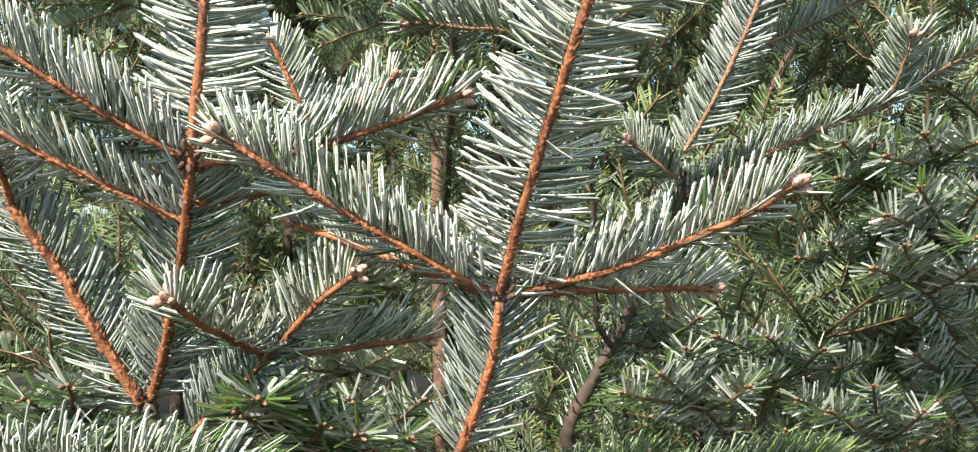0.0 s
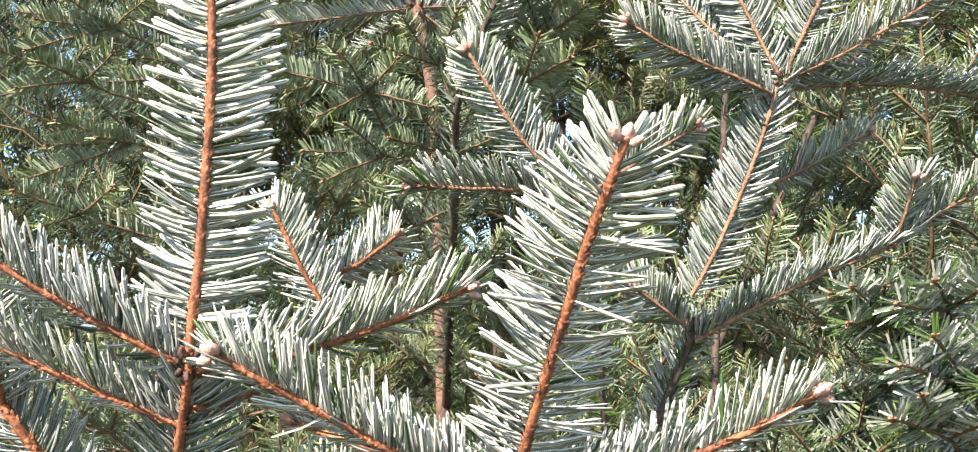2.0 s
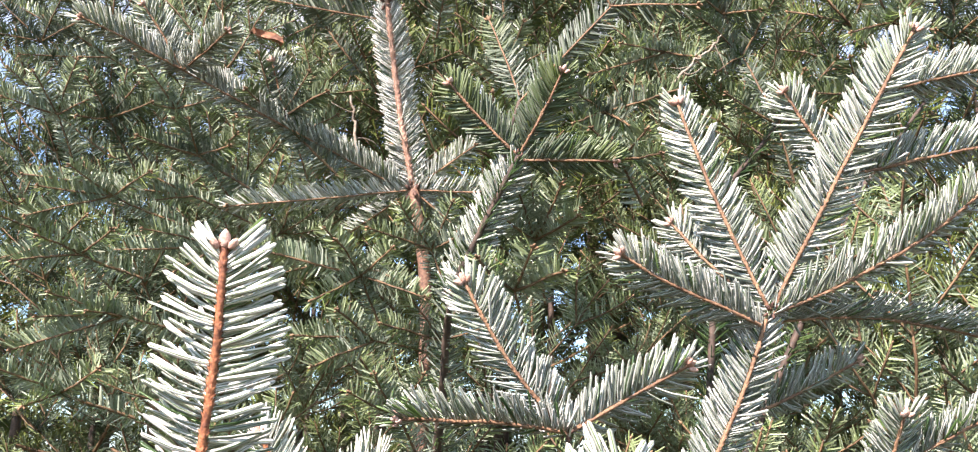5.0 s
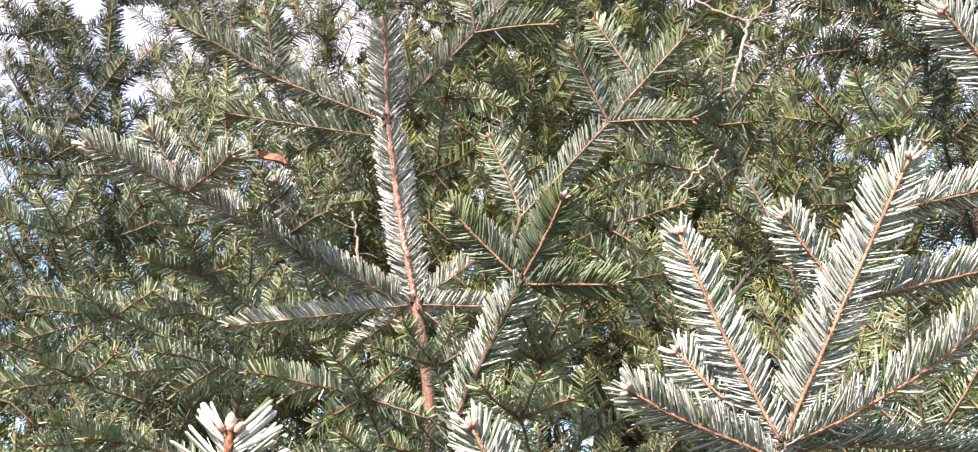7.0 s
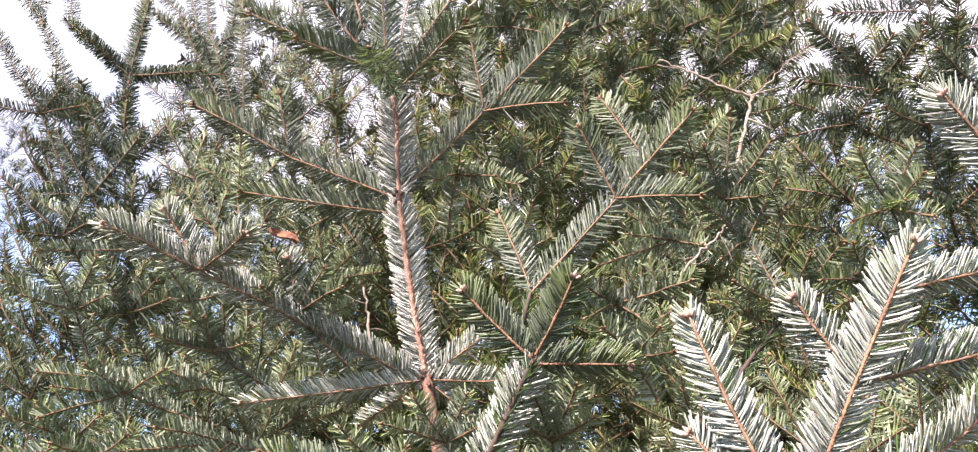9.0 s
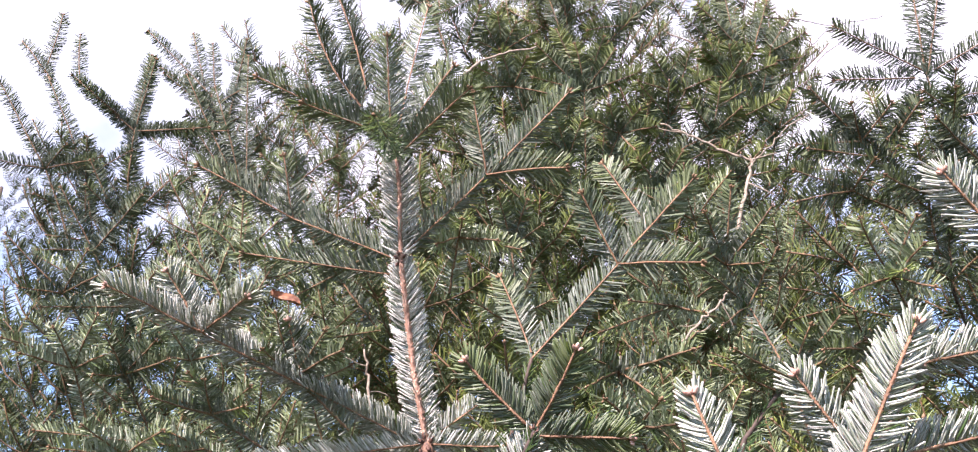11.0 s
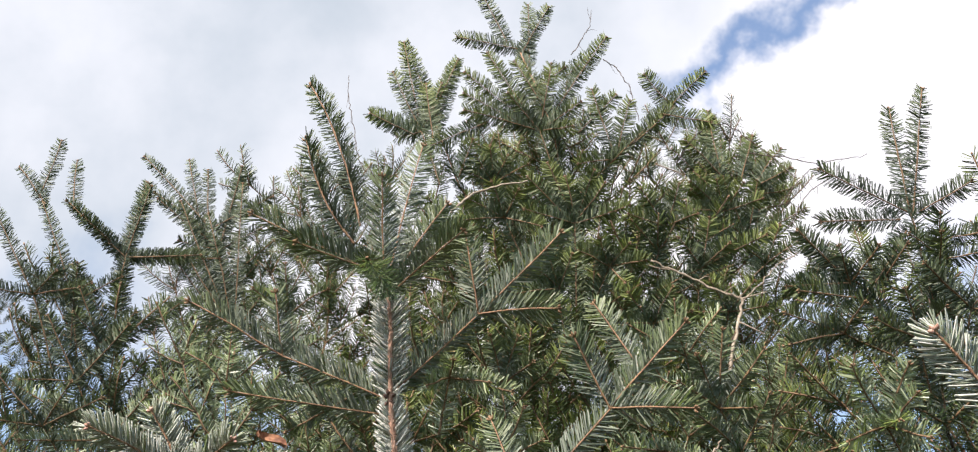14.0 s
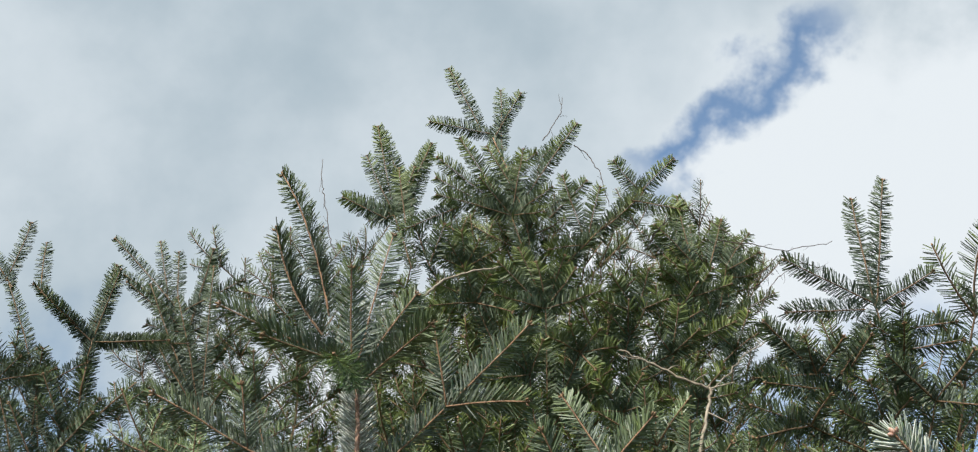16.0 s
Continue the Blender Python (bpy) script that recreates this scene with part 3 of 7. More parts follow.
shoot(tall_fir, (0.230, 2.100, 3.003), (0.193, 2.000, 3.261), r=(0.0048, 0.0032), bud=0, grade="mid", density=900, spread=(0, 170), needle=0.031, width=0.0030, material=NEEDLE_FAR_SHADED)
shoot(tall_fir, (0.193, 2.000, 3.261), (0.110, 2.100, 3.625), r=(0.0048, 0.0032), bud=0, grade="mid", density=900, spread=(0, 170), needle=0.031, width=0.0030, material=NEEDLE_FAR_SHADED)
shoot(tall_fir, (0.180, 2.450, 2.800), (0.213, 1.950, 2.924), r=(0.0036, 0.0024), bud=0, grade="mid", density=900, spread=(0, 170), needle=0.031, width=0.0030, material=NEEDLE_FAR_SHADED)
shoot(tall_fir, (0.213, 1.950, 2.924), (0.386, 1.900, 3.099), r=(0.0036, 0.0024), bud=0, grade="mid", density=900, spread=(0, 170), needle=0.031, width=0.0030, material=NEEDLE_FAR_SHADED)
shoot(tall_fir, (0.180, 2.450, 2.900), (-0.073, 2.100, 3.102), r=(0.0036, 0.0024), bud=0, grade="mid", density=900, spread=(0, 170), needle=0.031, width=0.0030, material=NEEDLE_FAR_SHADED)
shoot(tall_fir, (-0.073, 2.100, 3.102), (-0.146, 2.100, 3.318), r=(0.0036, 0.0024), bud=0, grade="mid", density=900, spread=(0, 170), needle=0.031, width=0.0030, material=NEEDLE_FAR_SHADED)
limb(side_fir, [(0.980, 1.720, 2.000), (0.848, 1.550, 2.178), (0.833, 1.450, 2.387)], 0.004, 0.0025, 'limb', clothed=700)
shoot(edge_fir, (-0.950, 2.350, 2.200), (-1.009, 2.100, 2.496), r=(0.0036, 0.0024), bud=0, grade="mid", density=900, spread=(0, 170), needle=0.027, width=0.0028, material=NEEDLE_EDGE_SHADED)
shoot(edge_fir, (-0.950, 2.330, 2.200), (-0.926, 2.100, 2.580), r=(0.0036, 0.0024), bud=0, grade="mid", density=900, spread=(0, 170), needle=0.027, width=0.0028, material=NEEDLE_EDGE_SHADED)
shoot(edge_fir, (-0.950, 2.330, 2.200), (-0.729, 2.200, 2.722), r=(0.0036, 0.0024), bud=0, grade="mid", density=900, spread=(0, 170), needle=0.027, width=0.0028, material=NEEDLE_EDGE_SHADED)
shoot(tall_fir, (0.200, 2.450, 2.700), (0.770, 2.200, 2.997), r=(0.0042, 0.0032), bud=0, grade="mid", density=900, spread=(0, 170), needle=0.031, width=0.0030, material=NEEDLE_FAR_SHADED)
limb(right_fir, [(0.240, 1.120, 0.900), (0.300, 1.300, 1.300), (0.345, 1.300, 1.802), (0.431, 1.280, 1.907)], 0.007, 0.003, 'limb', clothed=700)
limb(right_fir, [(0.300, 1.300, 1.300), (0.536, 1.280, 1.799), (0.642, 1.250, 1.942)], 0.006, 0.003, 'limb', clothed=700)
shoot(near_fir, (-0.017, 0.475, 1.187), (0.003, 0.443, 1.265), bow=(0.004, -0.000, -0.000), normal=(0, 1, 0.25), bud=0, r=(0.0023, 0.002), material=NEEDLE_OLD_SHADED)
shoot(near_fir, (0.003, 0.443, 1.269), (0.047, 0.355, 1.416), bow=(-0.002, 0.000, -0.000), normal=(0, 1, 0.25), loose=True, r=(0.0021, 0.0016), needle=0.032, open_angle=84, density=900, width=0.0027, spread=(25, 100))
shoot(near_fir, (-0.004, 0.443, 1.271), (-0.117, 0.400, 1.340), bow=(-0.000, -0.000, -0.003), normal=(0, 0.5, 0.85), needle=0.027, r=(0.0017, 0.0015))
shoot(near_fir, (0.014, 0.443, 1.270), (0.129, 0.405, 1.318), bow=(0.003, -0.000, -0.005), normal=(0, 0.5, 0.85), loose=True, density=900, needle=0.027, r=(0.0017, 0.0015))
shoot(near_fir, (0.012, 0.450, 1.267), (0.116, 0.500, 1.267), bow=(0.000, 0.000, 0.002))
shoot(near_fir, (-0.006, 0.450, 1.269), (-0.106, 0.500, 1.302))
shoot(near_fir, (-0.203, 0.560, 1.198), (-0.146, 0.457, 1.333), bow=(0.005, -0.000, -0.000), normal=(0, 1, 0.25), bud=0, r=(0.0027, 0.0022), needle=0.031, material=NEEDLE_OLD_SHADED)
shoot(near_fir, (-0.146, 0.457, 1.335), (-0.127, 0.425, 1.515), normal=(0, 1, 0.25), r=(0.0022, 0.0017), needle=0.032, open_angle=84, density=1500, width=0.0027, spread=(20, 100))
shoot(near_fir, (-0.151, 0.457, 1.335), (-0.238, 0.420, 1.392), bow=(-0.000, -0.000, -0.002), normal=(0, 0.5, 0.85), needle=0.027)
shoot(near_fir, (-0.158, 0.480, 1.304), (-0.252, 0.450, 1.354), bow=(-0.000, -0.000, -0.002), normal=(0, 0.5, 0.85), needle=0.027)
shoot(near_fir, (-0.142, 0.457, 1.331), (-0.015, 0.478, 1.367), bow=(-0.000, -0.000, -0.005), normal=(0, 0.5, 0.85), needle=0.027)
shoot(near_fir, (-0.147, 0.470, 1.312), (-0.108, 0.530, 1.322), normal=(0, 0.6, 0.75))
shoot(near_fir, (-0.209, 0.560, 1.196), (-0.265, 0.520, 1.312), normal=(0, 1, 0.25), r=(0.0033, 0.0027), bud=0, needle=0.03, material=NEEDLE_OLD_SHADED)
shoot(near_fir, (-0.265, 0.520, 1.312), (-0.257, 0.470, 1.367), normal=(0, 1, 0.25), needle=0.03)
shoot(near_fir, (-0.175, 0.550, 1.181), (-0.125, 0.525, 1.228), bud=0, material=NEEDLE_OLD_SHADED)
shoot(near_fir, (-0.125, 0.525, 1.228), (-0.071, 0.490, 1.276))
shoot(near_fir, (-0.127, 0.525, 1.228), (-0.155, 0.450, 1.266), normal=(0, 0.25, 1))
shoot(near_fir, (-0.123, 0.530, 1.228), (-0.039, 0.600, 1.230))
shoot(near_fir, (-0.253, 0.460, 1.185), (-0.101, 0.400, 1.196), normal=(0, 0.25, 1), needle=0.031)
shoot(right_fir, (0.177, 0.860, 1.368), (0.250, 0.815, 1.547), bow=(0.008, 0.000, -0.000), normal=(0, 1, 0.25), bud=0, needle=0.032, r=(0.0023, 0.002), width=0.0025, density=1700, material=NEEDLE_RIGHT)
shoot(right_fir, (0.179, 0.860, 1.327), (0.364, 0.860, 1.410), bow=(-0.000, -0.001, 0.006), normal=(0, 0.5, 0.85), bud=0, r=(0.0023, 0.002), width=0.0025, density=1700, material=NEEDLE_RIGHT)
shoot(right_fir, (0.364, 0.860, 1.410), (0.486, 0.840, 1.481), bow=(-0.000, -0.001, 0.006), normal=(0, 0.5, 0.85), width=0.0025, density=1700, material=NEEDLE_RIGHT)
shoot(right_fir, (0.361, 0.860, 1.409), (0.369, 0.820, 1.466), normal=(0, 1, 0.25), width=0.0025, density=1700, material=NEEDLE_RIGHT)
shoot(right_fir, (0.171, 0.865, 1.343), (0.124, 0.840, 1.376), width=0.0025, density=1700, material=NEEDLE_RIGHT)
shoot(right_fir, (0.252, 0.810, 1.555), (0.172, 0.790, 1.739), bow=(-0.003, 0.001, -0.006), normal=(0, 0.8, 0.6), width=0.0025, density=1700, material=NEEDLE_RIGHT)
shoot(right_fir, (0.258, 0.810, 1.561), (0.368, 0.735, 1.791), normal=(0, 1, 0.25), needle=0.033, r=(0.002, 0.0016), width=0.0025, density=1700, material=NEEDLE_RIGHT)
shoot(right_fir, (0.243, 0.810, 1.541), (0.113, 0.760, 1.591), width=0.0025, density=1700, material=NEEDLE_RIGHT)
shoot(right_fir, (0.247, 0.830, 1.559), (0.178, 0.860, 1.645), width=0.0025, density=1700, material=NEEDLE_RIGHT)
shoot(right_fir, (0.255, 0.810, 1.551), (0.442, 0.760, 1.668), bow=(0.007, 0.002, -0.012), normal=(0, 0.5, 0.85), needle=0.033, width=0.0025, density=1700, material=NEEDLE_RIGHT)
shoot(right_fir, (0.361, 0.870, 1.674), (0.288, 0.840, 1.774), width=0.0025, density=1700, material=NEEDLE_RIGHT)
shoot(right_fir, (0.338, 0.800, 1.680), (0.478, 0.780, 1.709), width=0.0025, density=1700, material=NEEDLE_RIGHT)
shoot(right_fir, (0.379, 0.860, 1.783), (0.487, 0.820, 1.798), width=0.0025, density=1700, material=NEEDLE_RIGHT)
shoot(right_fir, (0.269, 0.830, 1.548), (0.543, 0.900, 1.528), bow=(-0.000, -0.004, 0.017), normal=(0, 0.25, 1), width=0.0025, density=1700, material=NEEDLE_RIGHT)
shoot(right_fir, (0.220, 0.870, 1.454), (0.364, 0.900, 1.521), width=0.0025, density=1700, material=NEEDLE_RIGHT)
shoot(right_fir, (0.065, 0.740, 1.442), (-0.017, 0.700, 1.553), bow=(-0.004, 0.001, -0.004), normal=(0, 0.8, 0.6), width=0.0025, density=1700, material=NEEDLE_RIGHT)
shoot(right_fir, (0.063, 0.740, 1.443), (-0.062, 0.690, 1.449), bow=(-0.000, -0.001, 0.005), normal=(0, 0.25, 1), width=0.0025, density=1700, material=NEEDLE_RIGHT)
shoot(right_fir, (0.068, 0.740, 1.444), (0.157, 0.720, 1.495), width=0.0025, density=1700, material=NEEDLE_RIGHT)
shoot(near_fir, (-0.123, 0.720, 1.353), (-0.164, 0.700, 1.437))
shoot(near_fir, (-0.128, 0.740, 1.386), (-0.077, 0.750, 1.419))
shoot(slim_fir, (-0.037, 1.050, 1.608), (0.036, 0.990, 1.751), normal=(0, 1, 0.25), bud=0, needle=0.032, width=0.0026, material=NEEDLE_SLIM_LIT)
shoot(slim_fir, (0.033, 0.990, 1.756), (-0.041, 0.960, 1.826), width=0.0026, material=NEEDLE_MID_SHADED)
shoot(slim_fir, (0.040, 0.990, 1.759), (0.081, 0.930, 1.830), width=0.0026, material=NEEDLE_MID_SHADED)
shoot(slim_fir, (0.043, 0.990, 1.748), (0.138, 0.950, 1.736), normal=(0, 0.65, 0.76), width=0.0026, material=NEEDLE_MID_SHADED)
shoot(slim_fir, (-0.112, 1.480, 1.852), (-0.160, 1.380, 2.138), bow=(-0.004, 0.000, 0.000), normal=(0, 1, 0.25), bud=0, needle=0.034, r=(0.0056, 0.0046), spread=(35, 115), density=1700, width=0.0025, material=NEEDLE, wood=TWIG_PALE)
shoot(slim_fir, (-0.160, 1.380, 2.138), (-0.169, 1.310, 2.298), normal=(0, 1, 0.25), bud=0, needle=0.037, r=(0.0045, 0.0034), spread=(35, 115), density=1700, width=0.0025, material=NEEDLE, wood=TWIG_PALE)
shoot(slim_fir, (-0.115, 1.480, 1.854), (-0.393, 1.400, 1.798), normal=(0, 0.65, 0.76), grade='mid', density=1400, width=0.0021, material=NEEDLE_SLIM_LIT)
shoot(slim_fir, (-0.115, 1.480, 1.854), (-0.013, 1.450, 1.923), normal=(0, 0.65, 0.76), grade='mid', density=1400, width=0.0021, material=NEEDLE_SLIM_LIT)
shoot(slim_fir, (-0.115, 1.480, 1.854), (0.017, 1.420, 1.838), normal=(0, 0.65, 0.76), grade='mid', density=1400, width=0.0021, material=NEEDLE_SLIM_LIT)
shoot(slim_fir, (-0.115, 1.480, 1.854), (-0.236, 1.600, 1.804), normal=(0, 0.65, 0.76), grade='mid', density=1400, width=0.0021, material=NEEDLE_SLIM_LIT)
shoot(slim_fir, (-0.115, 1.480, 1.854), (-0.038, 1.500, 1.794), normal=(0, 0.65, 0.76), grade='mid', density=1400, width=0.0021, material=NEEDLE_SLIM_LIT)
shoot(slim_fir, (-0.131, 1.480, 1.855), (-0.306, 1.380, 1.921), normal=(0, 0.65, 0.76), bud=0, needle=0.036, width=0.0026, material=NEEDLE_SLIM_LIT)
shoot(slim_fir, (-0.306, 1.380, 1.921), (-0.450, 1.300, 1.980), normal=(0, 0.65, 0.76), bud=0, needle=0.036, width=0.0026, material=NEEDLE_SLIM_LIT)
shoot(slim_fir, (-0.450, 1.300, 1.980), (-0.575, 1.220, 2.023), normal=(0, 0.65, 0.76), needle=0.034, width=0.0026, material=NEEDLE_SLIM_LIT)
shoot(slim_fir, (-0.450, 1.300, 1.980), (-0.501, 1.250, 2.060), normal=(0, 0.65, 0.76), needle=0.034, width=0.0026, material=NEEDLE_SLIM_LIT)
shoot(slim_fir, (-0.450, 1.300, 1.980), (-0.366, 1.220, 2.007), normal=(0, 0.65, 0.76), needle=0.034, width=0.0026, material=NEEDLE_SLIM_LIT)
shoot(slim_fir, (-0.306, 1.380, 1.921), (-0.327, 1.330, 2.011), needle=0.034, width=0.0026, material=NEEDLE_SLIM_LIT)
shoot(slim_fir, (-0.171, 1.380, 2.141), (-0.341, 1.350, 2.200), normal=(0, 0.65, 0.76), bud=0, needle=0.037, material=NEEDLE_MID_SHADED, grade='mid', density=1400, width=0.0021)
shoot(slim_fir, (-0.341, 1.350, 2.200), (-0.497, 1.300, 2.273), normal=(0, 0.65, 0.76), needle=0.037, material=NEEDLE_MID_SHADED, grade='mid', density=1400, width=0.0021)
shoot(slim_fir, (-0.341, 1.350, 2.200), (-0.357, 1.300, 2.292), needle=0.034, material=NEEDLE_MID_SHADED, grade='mid', density=1400, width=0.0021)
shoot(slim_fir, (-0.179, 1.400, 2.121), (-0.409, 1.320, 2.123), normal=(0, 0.65, 0.76), needle=0.035, material=NEEDLE_MID_SHADED, grade='mid', density=1400, width=0.0021)
shoot(slim_fir, (-0.158, 1.380, 2.149), (-0.022, 1.300, 2.253), bud=0, needle=0.037, material=NEEDLE_MID_SHADED, grade='mid', density=1400, width=0.0021)
shoot(slim_fir, (-0.017, 1.300, 2.259), (0.120, 1.250, 2.391), needle=0.036, material=NEEDLE_MID_SHADED, grade='mid', density=1400, width=0.0021)
shoot(slim_fir, (-0.017, 1.300, 2.259), (-0.041, 1.250, 2.386), needle=0.036, material=NEEDLE_MID_SHADED, grade='mid', density=1400, width=0.0021)
shoot(slim_fir, (-0.017, 1.300, 2.259), (0.111, 1.250, 2.245), needle=0.036, material=NEEDLE_MID_SHADED, grade='mid', density=1400, width=0.0021)
shoot(slim_fir, (-0.229, 1.270, 2.373), (-0.328, 1.240, 2.570), bow=(-0.013, 0.004, -0.006), normal=(0.7, 0.6, 0.3), needle=0.034, r=(0.0026, 0.0020), bud=1.3, spread=(20, 130), open_angle=72, material=NEEDLE_EDGE_SHADED, grade='mid', density=1700, width=0.0024)
shoot(slim_fir, (-0.231, 1.330, 2.449), (-0.350, 1.310, 2.761), bow=(0.009, -0.005, 0.008), normal=(0.7, 0.6, 0.3), needle=0.032, r=(0.0026, 0.0020), bud=1.3, spread=(20, 130), open_angle=72, material=NEEDLE_EDGE_SHADED, grade='mid', density=1700, width=0.0024)
shoot(slim_fir, (-0.174, 1.250, 2.311), (-0.180, 1.170, 2.442), normal=(0, 1, 0.3), needle=0.036, material=NEEDLE_MID_SHADED, grade='mid', density=1400, width=0.0021)
shoot(slim_fir, (-0.167, 1.280, 2.329), (-0.125, 1.300, 2.610), normal=(0, 1, 0.3), needle=0.036, material=NEEDLE_MID_SHADED, grade='mid', density=1400, width=0.0021)
shoot(slim_fir, (-0.154, 1.280, 2.293), (-0.043, 1.100, 2.293), normal=(0, 0.6, 0.8), needle=0.036, material=NEEDLE_MID_SHADED, grade='mid', density=1400, width=0.0021)
shoot(slim_fir, (-0.162, 1.280, 2.281), (-0.172, 1.020, 2.192), normal=(0, 0.3, 1), needle=0.033, spread=(0, 170), material=NEEDLE_MID_SHADED, grade='mid', density=1400, width=0.0021)
shoot(slim_fir, (-0.187, 1.280, 2.323), (-0.298, 1.140, 2.292), normal=(0, 0.65, 0.76), needle=0.036, material=NEEDLE_MID_SHADED, grade='mid', density=1400, width=0.0021)
shoot(slim_fir, (-0.217, 1.300, 2.346), (-0.396, 1.220, 2.396), normal=(0, 0.65, 0.76), needle=0.036, material=NEEDLE_MID_SHADED, grade='mid', density=1400, width=0.0021)
shoot(slim_fir, (-0.163, 1.300, 2.329), (-0.075, 1.280, 2.466), needle=0.036, material=NEEDLE_MID_SHADED, grade='mid', density=1400, width=0.0021)
shoot(slim_fir, (-0.169, 1.310, 2.298), (-0.202, 1.280, 2.378), normal=(0, 1, 0.25), bud=0, needle=0.035, material=NEEDLE_MID_SHADED, grade='mid', density=1400, width=0.0021)
shoot(slim_fir, (0.051, 1.280, 1.934), (0.183, 1.250, 2.074), normal=(0, 1, 0.25), bud=0, needle=0.036, material=NEEDLE_MID_SHADED, grade='mid', density=1400, width=0.0021)
shoot(slim_fir, (0.183, 1.250, 2.076), (0.301, 1.200, 2.199), needle=0.036, material=NEEDLE_MID_SHADED, grade='mid', density=1400, width=0.0021)
shoot(slim_fir, (0.183, 1.250, 2.076), (0.127, 1.200, 2.171), needle=0.036, material=NEEDLE_MID_SHADED, grade='mid', density=1400, width=0.0021)
shoot(slim_fir, (0.183, 1.250, 2.076), (0.304, 1.220, 2.066), needle=0.036, material=NEEDLE_MID_SHADED, grade='mid', density=1400, width=0.0021)
shoot(slim_fir, (0.239, 1.260, 2.143), (0.174, 1.280, 2.270), needle=0.034, material=NEEDLE_MID_SHADED, grade='mid', density=1400, width=0.0021)
shoot(slim_fir, (0.051, 1.280, 1.944), (0.005, 1.300, 2.074), needle=0.034, material=NEEDLE_MID_SHADED, grade='mid', density=1400, width=0.0021)
for tree, at, way, size in ((near_fir, (0.004, 0.442, 1.267), (0.2, -0.3, 0.9), 1.0), (near_fir, (-0.146, 0.456, 1.333), (0.1, -0.2, 1), 1.1), (near_fir, (-0.205, 0.559, 1.197), (0, -0.2, 1), 1.2), (right_fir, (0.254, 0.811, 1.553), (0.2, -0.2, 1), 1.0), (right_fir, (0.180, 0.862, 1.340), (0.3, 0, 1), 1.1), (right_fir, (0.065, 0.740, 1.442), (0, -0.2, 1), 0.9), (slim_fir, (0.036, 0.990, 1.752), (0.3, 0, 1), 0.9), (slim_fir, (-0.112, 1.478, 1.852), (-0.1, 0, 1), 2.2), (slim_fir, (-0.160, 1.378, 2.138), (-0.1, 0, 1), 1.7)):
    collar(tree, at, way, size)
spur(tall_fir, (0.070, 2.100, 3.665), (-0.038, 2.080, 3.919), needle=0.031)
spur(tall_fir, (0.110, 2.100, 3.611), (0.201, 2.050, 3.779), needle=0.031)
spur(tall_fir, (0.202, 2.000, 3.227), (0.083, 1.950, 3.445), needle=0.031)
spur(tall_fir, (0.194, 2.000, 3.285), (0.360, 1.950, 3.552), needle=0.031)
spur(tall_fir, (0.147, 2.200, 3.664), (0.146, 2.200, 3.947), needle=0.031)
spur(tall_fir, (-0.137, 2.100, 3.331), (-0.261, 2.100, 3.657), needle=0.031)
spur(tall_fir, (-0.146, 2.100, 3.306), (-0.090, 2.120, 3.603), needle=0.031)
spur(tall_fir, (-0.201, 2.000, 3.201), (-0.328, 1.980, 3.259), needle=0.031)
spur(tall_fir, (0.386, 1.900, 3.099), (0.610, 1.850, 3.326), needle=0.031)
spur(tall_fir, (0.515, 1.880, 3.220), (0.439, 1.850, 3.312), needle=0.031)
spur(tall_fir, (0.475, 1.870, 3.188), (0.598, 1.830, 3.127), needle=0.031)
spur(tall_fir, (0.120, 2.000, 3.235), (-0.062, 1.950, 3.316), needle=0.031)
spur(tall_fir, (0.248, 2.100, 3.523), (0.333, 2.100, 3.621), needle=0.031)
spur(tall_fir, (-0.146, 2.000, 3.181), (-0.176, 2.000, 3.392), needle=0.031)
spur(tall_fir, (-0.069, 1.900, 2.981), (-0.035, 1.850, 3.068), needle=0.031)
spur(tall_fir, (0.258, 1.950, 3.178), (0.364, 1.900, 3.278), needle=0.031)
spur(tall_fir, (0.695, 2.100, 3.148), (0.681, 2.100, 3.397), needle=0.031)
spur(tall_fir, (0.768, 2.150, 3.186), (0.822, 2.150, 3.343), needle=0.031)
spur(tall_fir, (0.803, 2.100, 3.128), (0.898, 2.100, 3.188), needle=0.031)
spur(tall_fir, (0.110, 2.100, 3.639), (-0.092, 2.080, 3.667), needle=0.031)
spur(tall_fir, (0.012, 2.000, 3.255), (-0.159, 1.950, 3.119), needle=0.031)
spur(tall_fir, (0.087, 2.050, 3.371), (0.237, 2.000, 3.471), needle=0.031)
spur(side_fir, (0.849, 1.450, 2.579), (0.932, 1.420, 2.890), needle=0.027, material=NEEDLE_EDGE_SHADED)
spur(side_fir, (0.844, 1.450, 2.587), (0.847, 1.420, 2.830), needle=0.027, material=NEEDLE_EDGE_SHADED)
spur(side_fir, (0.838, 1.450, 2.587), (0.648, 1.380, 2.637), needle=0.027, material=NEEDLE_EDGE_SHADED)
spur(side_fir, (0.821, 1.450, 2.568), (0.628, 1.380, 2.511), needle=0.027, material=NEEDLE_EDGE_SHADED)
spur(side_fir, (0.863, 1.450, 2.587), (0.958, 1.400, 2.630), needle=0.027, material=NEEDLE_EDGE_SHADED)
spur(side_fir, (0.858, 1.450, 2.513), (0.955, 1.380, 2.499), needle=0.027, material=NEEDLE_EDGE_SHADED)
spur(side_fir, (0.827, 1.450, 2.541), (0.690, 1.350, 2.366), needle=0.027, material=NEEDLE_EDGE_SHADED)
